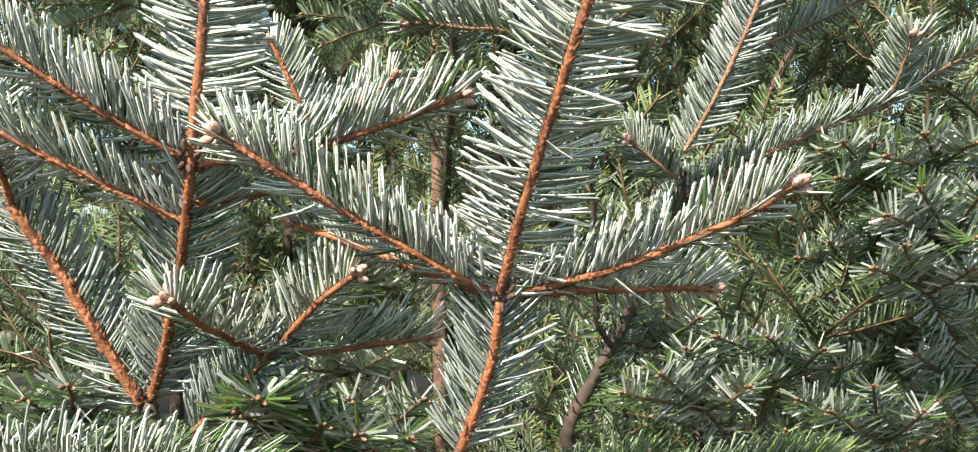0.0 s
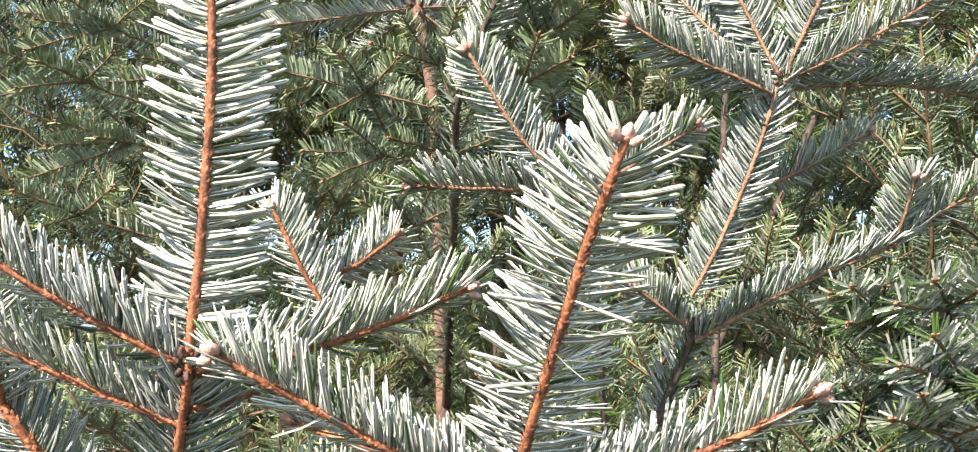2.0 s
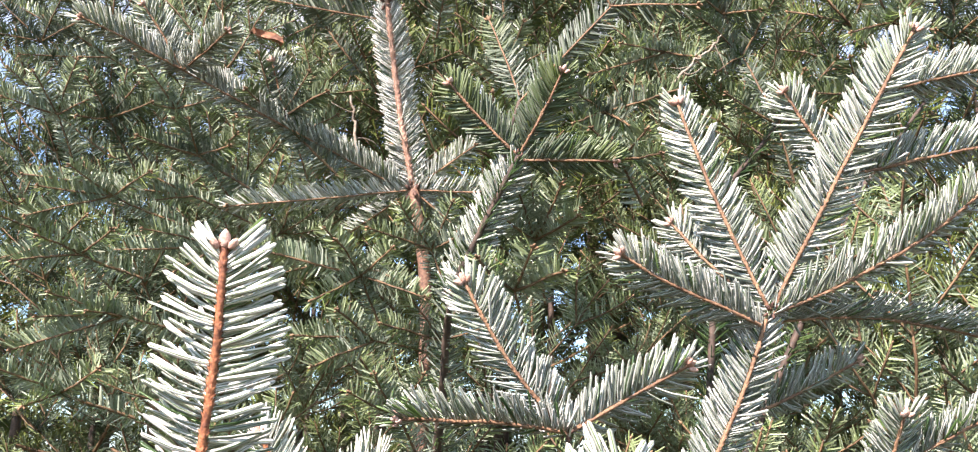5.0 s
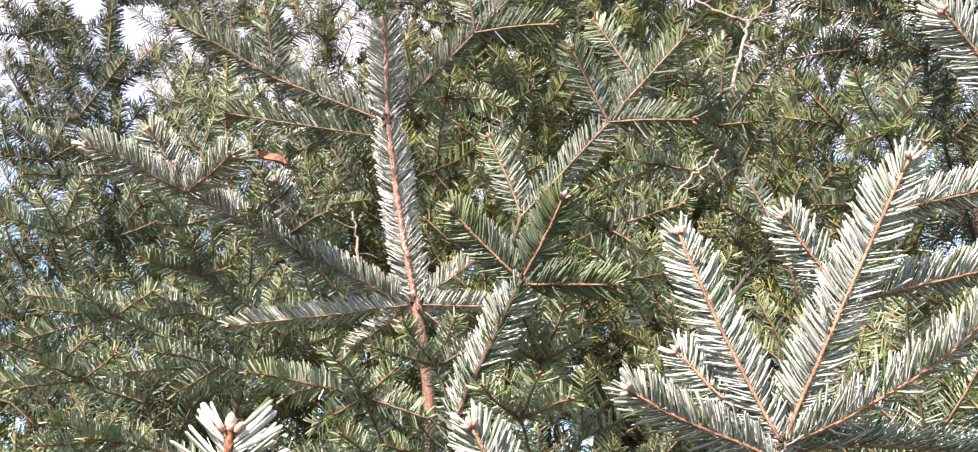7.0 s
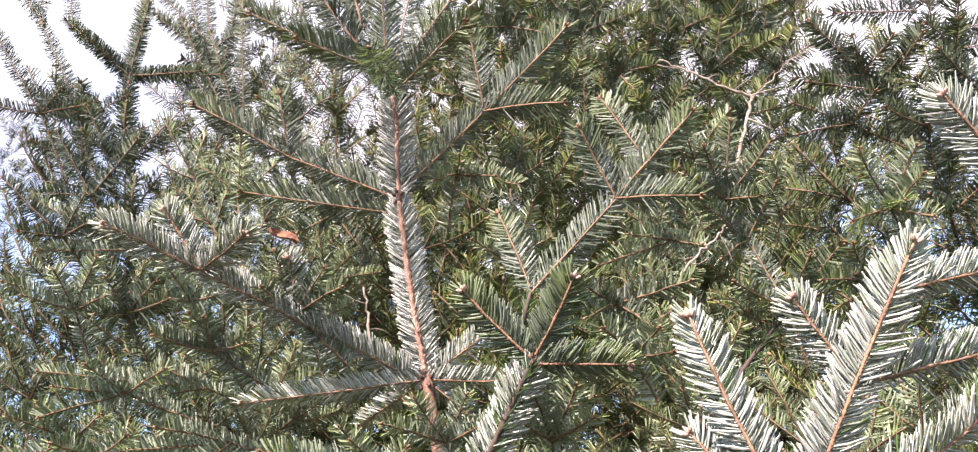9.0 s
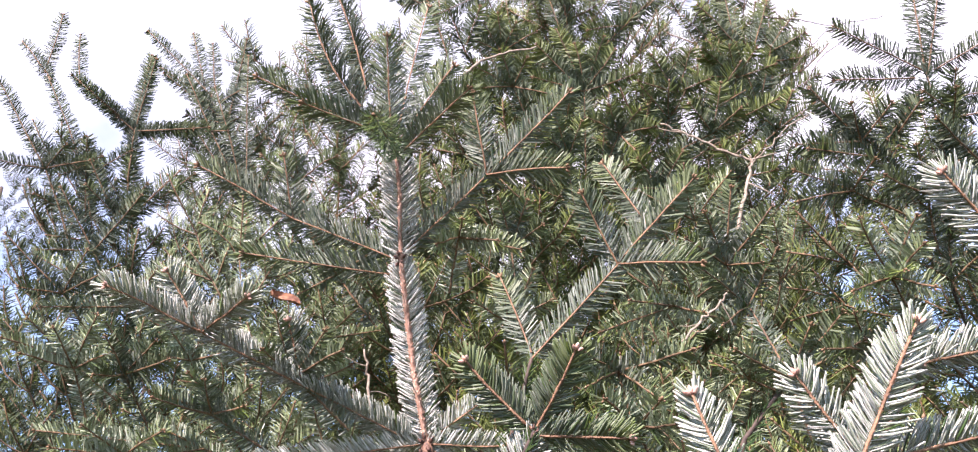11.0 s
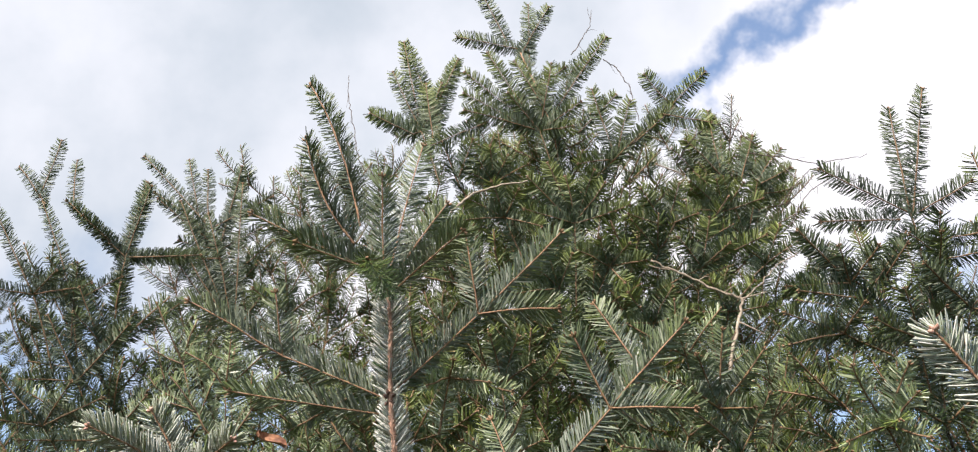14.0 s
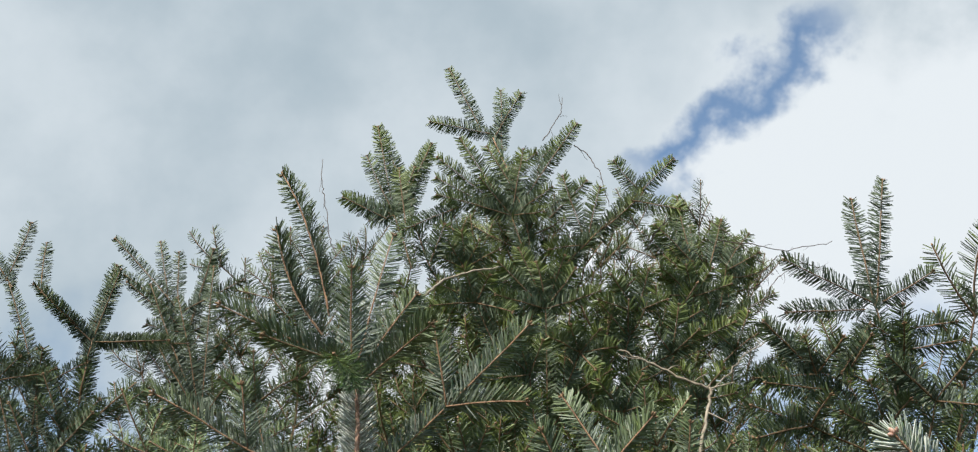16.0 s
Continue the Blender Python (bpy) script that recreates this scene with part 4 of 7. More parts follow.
spur(side_fir, (0.703, 1.400, 2.362), (0.570, 1.350, 2.462), needle=0.027, material=NEEDLE_EDGE_SHADED)
spur(side_fir, (0.713, 1.400, 2.382), (0.754, 1.330, 2.434), needle=0.027, material=NEEDLE_EDGE_SHADED)
spur(side_fir, (0.853, 1.450, 2.442), (0.853, 1.350, 2.307), needle=0.027, material=NEEDLE_EDGE_SHADED)
spur(side_fir, (0.701, 1.400, 2.356), (0.535, 1.320, 2.326), needle=0.027, material=NEEDLE_EDGE_SHADED)
spur(side_fir, (0.858, 1.450, 2.414), (0.805, 1.300, 2.442), needle=0.027, material=NEEDLE_EDGE_SHADED)
spur(side_fir, (0.852, 1.500, 2.256), (0.756, 1.440, 2.301), needle=0.027, bud=0, r=(0.0028, 0.0022), spread=(0, 170), material=NEEDLE_EDGE_SHADED)
spur(side_fir, (0.756, 1.440, 2.301), (0.703, 1.400, 2.362), needle=0.027, bud=0, r=(0.0028, 0.0022), spread=(0, 170), material=NEEDLE_EDGE_SHADED)
spur(side_fir, (0.839, 1.450, 2.387), (0.846, 1.450, 2.590), needle=0.027, bud=0, r=(0.0028, 0.0022), spread=(0, 170), material=NEEDLE_EDGE_SHADED)
spur(side_fir, (0.843, 1.500, 2.244), (0.840, 1.450, 2.400), needle=0.027, bud=0, r=(0.0028, 0.0022), spread=(0, 170), material=NEEDLE_EDGE_SHADED)
spur(side_fir, (0.838, 1.520, 2.166), (0.845, 1.500, 2.256), needle=0.027, bud=0, r=(0.0028, 0.0022), spread=(0, 170), material=NEEDLE_EDGE_SHADED)
spur(side_fir, (0.756, 1.440, 2.301), (0.614, 1.360, 2.246), needle=0.027, bud=0, r=(0.0028, 0.0022), spread=(0, 170), material=NEEDLE_EDGE_SHADED)
spur(side_fir, (0.827, 1.500, 2.158), (0.689, 1.400, 2.172), needle=0.027, bud=0, r=(0.0028, 0.0022), spread=(0, 170), material=NEEDLE_EDGE_SHADED)
spur(side_fir, (0.827, 1.500, 2.158), (0.884, 1.400, 2.211), needle=0.027, bud=0, r=(0.0028, 0.0022), spread=(0, 170), material=NEEDLE_EDGE_SHADED)
spur(edge_fir, (-1.190, 2.000, 2.957), (-1.170, 1.980, 3.135), material=NEEDLE_EDGE_SHADED)
spur(edge_fir, (-1.090, 2.000, 2.920), (-1.120, 2.000, 3.083), material=NEEDLE_EDGE_SHADED)
spur(edge_fir, (-0.918, 2.000, 2.782), (-0.909, 1.980, 3.002), material=NEEDLE_EDGE_SHADED)
spur(edge_fir, (-0.805, 2.200, 3.019), (-1.028, 2.200, 3.254), material=NEEDLE_EDGE_SHADED)
spur(edge_fir, (-0.829, 2.200, 3.050), (-0.891, 2.200, 3.244), material=NEEDLE_EDGE_SHADED)
spur(edge_fir, (-0.800, 2.200, 3.040), (-0.829, 2.200, 3.207), material=NEEDLE_EDGE_SHADED)
spur(edge_fir, (-0.749, 2.200, 2.916), (-0.728, 2.200, 3.222), material=NEEDLE_EDGE_SHADED)
spur(edge_fir, (-0.750, 2.100, 2.935), (-0.585, 2.050, 3.013), material=NEEDLE_EDGE_SHADED)
spur(edge_fir, (-0.917, 2.000, 2.776), (-0.697, 1.900, 2.728), material=NEEDLE_EDGE_SHADED)
spur(edge_fir, (-0.918, 2.000, 2.782), (-1.011, 1.900, 2.837), material=NEEDLE_EDGE_SHADED)
spur(edge_fir, (-1.168, 2.000, 2.937), (-1.270, 2.000, 3.057), material=NEEDLE_EDGE_SHADED)
spur(edge_fir, (-0.800, 2.200, 2.997), (-0.970, 2.200, 3.123), material=NEEDLE_EDGE_SHADED)
spur(edge_fir, (-1.043, 2.050, 2.673), (-1.179, 2.000, 2.947), material=NEEDLE_EDGE_SHADED)
spur(edge_fir, (-1.043, 2.050, 2.673), (-0.896, 1.950, 2.691), material=NEEDLE_EDGE_SHADED)
spur(edge_fir, (-1.043, 2.050, 2.673), (-1.159, 1.950, 2.719), material=NEEDLE_EDGE_SHADED)
spur(edge_fir, (-0.926, 2.100, 2.580), (-0.918, 2.000, 2.782), material=NEEDLE_EDGE_SHADED)
spur(edge_fir, (-0.926, 2.100, 2.580), (-1.050, 2.000, 2.751), material=NEEDLE_EDGE_SHADED)
spur(edge_fir, (-0.926, 2.100, 2.580), (-0.749, 2.000, 2.653), material=NEEDLE_EDGE_SHADED)
spur(edge_fir, (-0.729, 2.200, 2.722), (-0.807, 2.200, 3.029), material=NEEDLE_EDGE_SHADED)
spur(edge_fir, (-0.729, 2.200, 2.722), (-0.612, 2.100, 2.821), material=NEEDLE_EDGE_SHADED)
spur(edge_fir, (-0.729, 2.200, 2.722), (-0.849, 2.100, 2.853), material=NEEDLE_EDGE_SHADED)
spur(edge_fir, (-0.743, 2.200, 2.798), (-0.575, 2.100, 2.899), material=NEEDLE_EDGE_SHADED)
spur(edge_fir, (-1.009, 2.100, 2.496), (-1.046, 2.050, 2.682), material=NEEDLE_EDGE_SHADED)
spur(edge_fir, (-1.028, 2.100, 2.562), (-1.137, 2.000, 2.594), material=NEEDLE_EDGE_SHADED)
spur(tall_fir, (0.770, 2.200, 2.997), (0.695, 2.100, 3.148), needle=0.031)
spur(tall_fir, (0.770, 2.200, 2.997), (0.803, 2.120, 3.154), needle=0.031)
spur(tall_fir, (0.770, 2.200, 2.997), (0.917, 2.100, 3.044), needle=0.031)
spur(tall_fir, (0.695, 2.100, 3.148), (0.585, 2.050, 3.244), needle=0.031)
spur(tall_fir, (0.803, 2.120, 3.154), (0.882, 2.100, 3.258), needle=0.031)
spur(tall_fir, (0.770, 2.200, 2.997), (0.569, 2.000, 3.029), needle=0.031)
shoot(right_fir, (0.545, 0.840, 1.897), (0.461, 0.800, 1.983), needle=0.034, width=0.0025, density=1700, material=NEEDLE_RIGHT)
shoot(right_fir, (0.072, 0.920, 1.099), (0.127, 0.900, 1.205), normal=(0, 1, 0.25), bud=0, r=(0.0036, 0.003), density=350, needle=0.026, width=0.0025, material=NEEDLE_RIGHT)
shoot(right_fir, (0.127, 0.900, 1.205), (0.184, 0.865, 1.345), normal=(0, 1, 0.25), bud=0, r=(0.0031, 0.0027), density=900, width=0.0025, material=NEEDLE_RIGHT)
spur(tall_fir, (0.238, 2.050, 2.970), (0.156, 2.000, 3.225), needle=0.031, bud=0, spread=(0, 160), r=(0.0026, 0.0021))
spur(tall_fir, (0.156, 2.000, 3.225), (0.004, 1.940, 3.465), needle=0.031)
spur(tall_fir, (0.156, 2.000, 3.225), (-0.061, 1.940, 3.387), needle=0.031)
spur(tall_fir, (0.156, 2.000, 3.225), (0.190, 1.940, 3.427), needle=0.031)
spur(tall_fir, (0.156, 2.000, 3.225), (0.270, 1.940, 3.285), needle=0.031)
spur(tall_fir, (0.156, 2.000, 3.225), (0.243, 1.940, 3.196), needle=0.031)
spur(tall_fir, (0.156, 2.000, 3.225), (-0.060, 1.940, 3.245), needle=0.031)
spur(tall_fir, (0.156, 2.000, 3.225), (0.064, 1.940, 3.312), needle=0.031)
spur(tall_fir, (0.239, 2.000, 2.958), (0.352, 1.920, 3.066), needle=0.031, bud=0, spread=(0, 160), r=(0.0026, 0.0021))
spur(tall_fir, (0.352, 1.920, 3.066), (0.291, 1.860, 3.259), needle=0.031)
spur(tall_fir, (0.352, 1.920, 3.066), (0.393, 1.860, 3.222), needle=0.031)
spur(tall_fir, (0.352, 1.920, 3.066), (0.510, 1.860, 3.203), needle=0.031)
spur(tall_fir, (0.352, 1.920, 3.066), (0.241, 1.860, 3.002), needle=0.031)
spur(tall_fir, (0.232, 2.000, 2.555), (0.236, 1.950, 2.875), needle=0.031, bud=0, spread=(0, 160), r=(0.0026, 0.0021))
spur(tall_fir, (0.236, 1.950, 2.875), (0.111, 1.890, 2.979), needle=0.031)
spur(tall_fir, (0.236, 1.950, 2.875), (0.165, 1.890, 3.026), needle=0.031)
spur(tall_fir, (0.236, 1.950, 2.875), (0.312, 1.890, 2.965), needle=0.031)
spur(tall_fir, (0.236, 1.950, 2.875), (0.372, 1.890, 2.896), needle=0.031)
spur(tall_fir, (0.236, 1.950, 2.875), (0.102, 1.890, 2.877), needle=0.031)
spur(tall_fir, (0.236, 1.950, 2.875), (0.286, 1.890, 3.005), needle=0.031)
spur(tall_fir, (0.236, 1.950, 2.875), (0.210, 1.890, 2.982), needle=0.031)
spur(tall_fir, (0.100, 2.000, 2.855), (0.023, 1.950, 2.999), needle=0.031, bud=0, spread=(0, 160), r=(0.0026, 0.0021))
spur(tall_fir, (0.023, 1.950, 2.999), (-0.024, 1.890, 3.046), needle=0.031)
spur(tall_fir, (0.023, 1.950, 2.999), (0.059, 1.890, 3.049), needle=0.031)
spur(tall_fir, (0.023, 1.950, 2.999), (-0.061, 1.890, 2.998), needle=0.031)
spur(tall_fir, (0.023, 1.950, 2.999), (0.012, 1.890, 3.079), needle=0.031)
spur(tall_fir, (0.023, 1.950, 2.999), (0.112, 1.890, 3.020), needle=0.031)
spur(tall_fir, (-0.127, 2.100, 3.100), (-0.188, 2.100, 3.293), needle=0.031, bud=0, spread=(0, 160), r=(0.0026, 0.0021))
spur(tall_fir, (-0.188, 2.100, 3.293), (-0.259, 2.080, 3.637), needle=0.031)
spur(tall_fir, (-0.188, 2.100, 3.293), (-0.285, 2.080, 3.510), needle=0.031)
spur(tall_fir, (-0.188, 2.100, 3.293), (-0.085, 2.080, 3.571), needle=0.031)
spur(tall_fir, (-0.188, 2.100, 3.293), (-0.340, 2.080, 3.341), needle=0.031)
spur(tall_fir, (-0.188, 2.100, 3.293), (-0.259, 2.080, 3.258), needle=0.031)
spur(tall_fir, (-0.188, 2.100, 3.293), (-0.134, 2.080, 3.469), needle=0.031)
spur(tall_fir, (0.420, 1.900, 2.650), (0.526, 1.850, 2.688), needle=0.031, bud=0, spread=(0, 160), r=(0.0026, 0.0021))
spur(tall_fir, (0.526, 1.850, 2.688), (0.543, 1.790, 2.793), needle=0.031)
spur(tall_fir, (0.526, 1.850, 2.688), (0.674, 1.790, 2.748), needle=0.031)
spur(tall_fir, (0.526, 1.850, 2.688), (0.582, 1.790, 2.723), needle=0.031)
spur(tall_fir, (0.526, 1.850, 2.688), (0.463, 1.790, 2.734), needle=0.031)
spur(tall_fir, (0.720, 2.400, 3.214), (0.729, 2.400, 3.364), needle=0.031, bud=0, spread=(0, 160), r=(0.0026, 0.0021))
spur(tall_fir, (0.729, 2.400, 3.364), (0.755, 2.340, 3.579), needle=0.031)
spur(tall_fir, (0.729, 2.400, 3.364), (0.670, 2.340, 3.468), needle=0.031)
spur(tall_fir, (0.729, 2.400, 3.364), (0.827, 2.340, 3.413), needle=0.031)
spur(tall_fir, (0.729, 2.400, 3.364), (0.794, 2.340, 3.472), needle=0.031)
spur(tall_fir, (0.729, 2.400, 3.364), (0.621, 2.340, 3.440), needle=0.031)
spur(tall_fir, (0.658, 2.100, 2.881), (0.666, 2.050, 2.993), needle=0.031, bud=0, spread=(0, 160), r=(0.0026, 0.0021))
spur(tall_fir, (0.666, 2.050, 2.993), (0.566, 1.990, 3.048), needle=0.031)
spur(tall_fir, (0.666, 2.050, 2.993), (0.640, 1.990, 3.056), needle=0.031)
spur(tall_fir, (0.666, 2.050, 2.993), (0.713, 1.990, 3.048), needle=0.031)
spur(tall_fir, (0.666, 2.050, 2.993), (0.757, 1.990, 2.997), needle=0.031)
spur(tall_fir, (0.666, 2.050, 2.993), (0.533, 1.990, 2.959), needle=0.031)
spur(tall_fir, (0.833, 2.300, 3.061), (0.872, 2.300, 3.236), needle=0.031, bud=0, spread=(0, 160), r=(0.0026, 0.0021))
spur(tall_fir, (0.872, 2.300, 3.236), (0.859, 2.240, 3.422), needle=0.031)
spur(tall_fir, (0.872, 2.300, 3.236), (0.962, 2.240, 3.293), needle=0.031)
spur(tall_fir, (0.872, 2.300, 3.236), (0.910, 2.240, 3.202), needle=0.031)
spur(tall_fir, (0.872, 2.300, 3.236), (0.829, 2.240, 3.313), needle=0.031)
spur(tall_fir, (0.872, 2.300, 3.236), (0.896, 2.240, 3.352), needle=0.031)
spur(tall_fir, (0.264, 1.950, 2.614), (0.310, 1.900, 2.717), needle=0.031, bud=0, spread=(0, 160), r=(0.0026, 0.0021))
spur(tall_fir, (0.310, 1.900, 2.717), (0.227, 1.840, 2.724), needle=0.031)
spur(tall_fir, (0.310, 1.900, 2.717), (0.353, 1.840, 2.748), needle=0.031)
spur(tall_fir, (0.310, 1.900, 2.717), (0.389, 1.840, 2.700), needle=0.031)
spur(tall_fir, (0.310, 1.900, 2.717), (0.334, 1.840, 2.637), needle=0.031)
spur(tall_fir, (0.310, 1.900, 2.717), (0.282, 1.840, 2.760), needle=0.031)
spur(tall_fir, (0.115, 2.000, 2.761), (0.052, 1.950, 2.890), needle=0.031, bud=0, spread=(0, 160), r=(0.0026, 0.0021))
spur(tall_fir, (0.052, 1.950, 2.890), (-0.047, 1.890, 2.911), needle=0.031)
spur(tall_fir, (0.052, 1.950, 2.890), (0.017, 1.890, 2.960), needle=0.031)
spur(tall_fir, (0.052, 1.950, 2.890), (0.144, 1.890, 2.825), needle=0.031)
spur(tall_fir, (0.052, 1.950, 2.890), (0.087, 1.890, 2.938), needle=0.031)
spur(tall_fir, (0.052, 1.950, 2.890), (-0.064, 1.890, 2.838), needle=0.031)
spur(tall_fir, (0.440, 2.000, 2.769), (0.474, 1.950, 2.872), needle=0.031, bud=0, spread=(0, 160), r=(0.0026, 0.0021))
spur(tall_fir, (0.474, 1.950, 2.872), (0.406, 1.890, 2.948), needle=0.031)
spur(tall_fir, (0.474, 1.950, 2.872), (0.507, 1.890, 2.967), needle=0.031)
spur(tall_fir, (0.474, 1.950, 2.872), (0.545, 1.890, 2.874), needle=0.031)
spur(tall_fir, (0.474, 1.950, 2.872), (0.367, 1.890, 2.869), needle=0.031)
spur(tall_fir, (0.199, 1.950, 2.514), (0.184, 1.900, 2.653), needle=0.031, bud=0, spread=(0, 160), r=(0.0026, 0.0021))
spur(tall_fir, (0.184, 1.900, 2.653), (0.105, 1.840, 2.686), needle=0.031)
spur(tall_fir, (0.184, 1.900, 2.653), (0.151, 1.840, 2.722), needle=0.031)
spur(tall_fir, (0.184, 1.900, 2.653), (0.211, 1.840, 2.714), needle=0.031)
spur(tall_fir, (0.184, 1.900, 2.653), (0.075, 1.840, 2.602), needle=0.031)
spur(tall_fir, (0.713, 2.050, 2.657), (0.739, 2.000, 2.795), needle=0.031, bud=0, spread=(0, 160), r=(0.0026, 0.0021))
spur(tall_fir, (0.739, 2.000, 2.795), (0.648, 1.940, 2.832), needle=0.031)
spur(tall_fir, (0.739, 2.000, 2.795), (0.770, 1.940, 2.874), needle=0.031)
spur(tall_fir, (0.739, 2.000, 2.795), (0.821, 1.940, 2.837), needle=0.031)
spur(tall_fir, (0.739, 2.000, 2.795), (0.661, 1.940, 2.704), needle=0.031)
spur(tall_fir, (-0.028, 2.000, 2.704), (-0.064, 2.000, 2.851), needle=0.031, bud=0, spread=(0, 160), r=(0.0026, 0.0021))
spur(tall_fir, (-0.064, 2.000, 2.851), (-0.150, 1.940, 2.946), needle=0.031)
spur(tall_fir, (-0.064, 2.000, 2.851), (-0.051, 1.940, 2.939), needle=0.031)
spur(tall_fir, (-0.064, 2.000, 2.851), (-0.017, 1.940, 2.872), needle=0.031)
spur(tall_fir, (-0.064, 2.000, 2.851), (-0.161, 1.940, 2.868), needle=0.031)
spur(tall_fir, (0.368, 1.850, 2.410), (0.383, 1.800, 2.508), needle=0.031, bud=0, spread=(0, 160), r=(0.0026, 0.0021))
spur(tall_fir, (0.383, 1.800, 2.508), (0.321, 1.740, 2.553), needle=0.031)
spur(tall_fir, (0.383, 1.800, 2.508), (0.421, 1.740, 2.571), needle=0.031)
spur(tall_fir, (0.383, 1.800, 2.508), (0.456, 1.740, 2.509), needle=0.031)
spur(tall_fir, (0.383, 1.800, 2.508), (0.302, 1.740, 2.476), needle=0.031)
spur(tall_fir, (0.555, 1.900, 2.460), (0.573, 1.850, 2.569), needle=0.031, bud=0, spread=(0, 160), r=(0.0026, 0.0021))
spur(tall_fir, (0.573, 1.850, 2.569), (0.523, 1.790, 2.617), needle=0.031)
spur(tall_fir, (0.573, 1.850, 2.569), (0.626, 1.790, 2.619), needle=0.031)
spur(tall_fir, (0.573, 1.850, 2.569), (0.498, 1.790, 2.536), needle=0.031)
spur(tall_fir, (0.573, 1.850, 2.569), (0.644, 1.790, 2.555), needle=0.031)
spur(side_fir, (0.750, 1.420, 2.276), (0.657, 1.380, 2.378), bud=0, spread=(0, 160), r=(0.0026, 0.0021), needle=0.027, material=NEEDLE_EDGE_SHADED)
spur(side_fir, (0.657, 1.380, 2.378), (0.556, 1.320, 2.451), needle=0.027, material=NEEDLE_EDGE_SHADED)
spur(side_fir, (0.657, 1.380, 2.378), (0.696, 1.320, 2.422), needle=0.027, material=NEEDLE_EDGE_SHADED)
spur(side_fir, (0.657, 1.380, 2.378), (0.515, 1.320, 2.334), needle=0.027, material=NEEDLE_EDGE_SHADED)
spur(side_fir, (0.657, 1.380, 2.378), (0.624, 1.320, 2.420), needle=0.027, material=NEEDLE_EDGE_SHADED)
spur(side_fir, (0.866, 1.450, 2.355), (0.865, 1.420, 2.459), bud=0, spread=(0, 160), r=(0.0026, 0.0021), needle=0.027, material=NEEDLE_EDGE_SHADED)
spur(side_fir, (0.865, 1.420, 2.459), (0.850, 1.360, 2.522), needle=0.027, material=NEEDLE_EDGE_SHADED)
spur(side_fir, (0.865, 1.420, 2.459), (0.944, 1.360, 2.446), needle=0.027, material=NEEDLE_EDGE_SHADED)
spur(side_fir, (0.865, 1.420, 2.459), (0.780, 1.360, 2.475), needle=0.027, material=NEEDLE_EDGE_SHADED)
spur(side_fir, (0.789, 1.350, 2.198), (0.816, 1.300, 2.287), bud=0, spread=(0, 160), r=(0.0026, 0.0021), needle=0.027, material=NEEDLE_EDGE_SHADED)
spur(side_fir, (0.816, 1.300, 2.287), (0.724, 1.240, 2.338), needle=0.027, material=NEEDLE_EDGE_SHADED)
spur(side_fir, (0.816, 1.300, 2.287), (0.877, 1.240, 2.354), needle=0.027, material=NEEDLE_EDGE_SHADED)
spur(side_fir, (0.816, 1.300, 2.287), (0.872, 1.240, 2.248), needle=0.027, material=NEEDLE_EDGE_SHADED)
spur(side_fir, (0.722, 1.400, 2.238), (0.611, 1.350, 2.261), bud=0, spread=(0, 160), r=(0.0026, 0.0021), needle=0.027, material=NEEDLE_EDGE_SHADED)
spur(side_fir, (0.611, 1.350, 2.261), (0.492, 1.290, 2.266), needle=0.027, material=NEEDLE_EDGE_SHADED)
spur(side_fir, (0.611, 1.350, 2.261), (0.632, 1.290, 2.290), needle=0.027, material=NEEDLE_EDGE_SHADED)
spur(side_fir, (0.611, 1.350, 2.261), (0.492, 1.290, 2.208), needle=0.027, material=NEEDLE_EDGE_SHADED)
spur(side_fir, (0.760, 1.400, 2.174), (0.740, 1.350, 2.254), bud=0, spread=(0, 160), r=(0.0026, 0.0021), needle=0.027, material=NEEDLE_EDGE_SHADED)
spur(side_fir, (0.740, 1.350, 2.254), (0.706, 1.290, 2.317), needle=0.027, material=NEEDLE_EDGE_SHADED)
spur(side_fir, (0.740, 1.350, 2.254), (0.767, 1.290, 2.283), needle=0.027, material=NEEDLE_EDGE_SHADED)
spur(side_fir, (0.740, 1.350, 2.254), (0.643, 1.290, 2.258), needle=0.027, material=NEEDLE_EDGE_SHADED)
spur(edge_fir, (-0.915, 2.020, 2.617), (-0.932, 2.000, 2.776), bud=0, spread=(0, 160), r=(0.0026, 0.0021), material=NEEDLE_EDGE_SHADED)
spur(edge_fir, (-0.932, 2.000, 2.776), (-0.887, 1.940, 2.968), material=NEEDLE_EDGE_SHADED)
spur(edge_fir, (-0.932, 2.000, 2.776), (-1.083, 1.940, 2.909), material=NEEDLE_EDGE_SHADED)
spur(edge_fir, (-0.932, 2.000, 2.776), (-0.663, 1.940, 2.743), material=NEEDLE_EDGE_SHADED)
spur(edge_fir, (-0.996, 2.000, 2.515), (-1.003, 1.950, 2.646), bud=0, spread=(0, 160), r=(0.0026, 0.0021), material=NEEDLE_EDGE_SHADED)
spur(edge_fir, (-1.003, 1.950, 2.646), (-0.985, 1.890, 2.692), material=NEEDLE_EDGE_SHADED)
spur(edge_fir, (-1.003, 1.950, 2.646), (-1.030, 1.890, 2.585), material=NEEDLE_EDGE_SHADED)
spur(edge_fir, (-1.003, 1.950, 2.646), (-0.938, 1.890, 2.639), material=NEEDLE_EDGE_SHADED)
spur(edge_fir, (-1.003, 1.950, 2.646), (-1.059, 1.890, 2.704), material=NEEDLE_EDGE_SHADED)
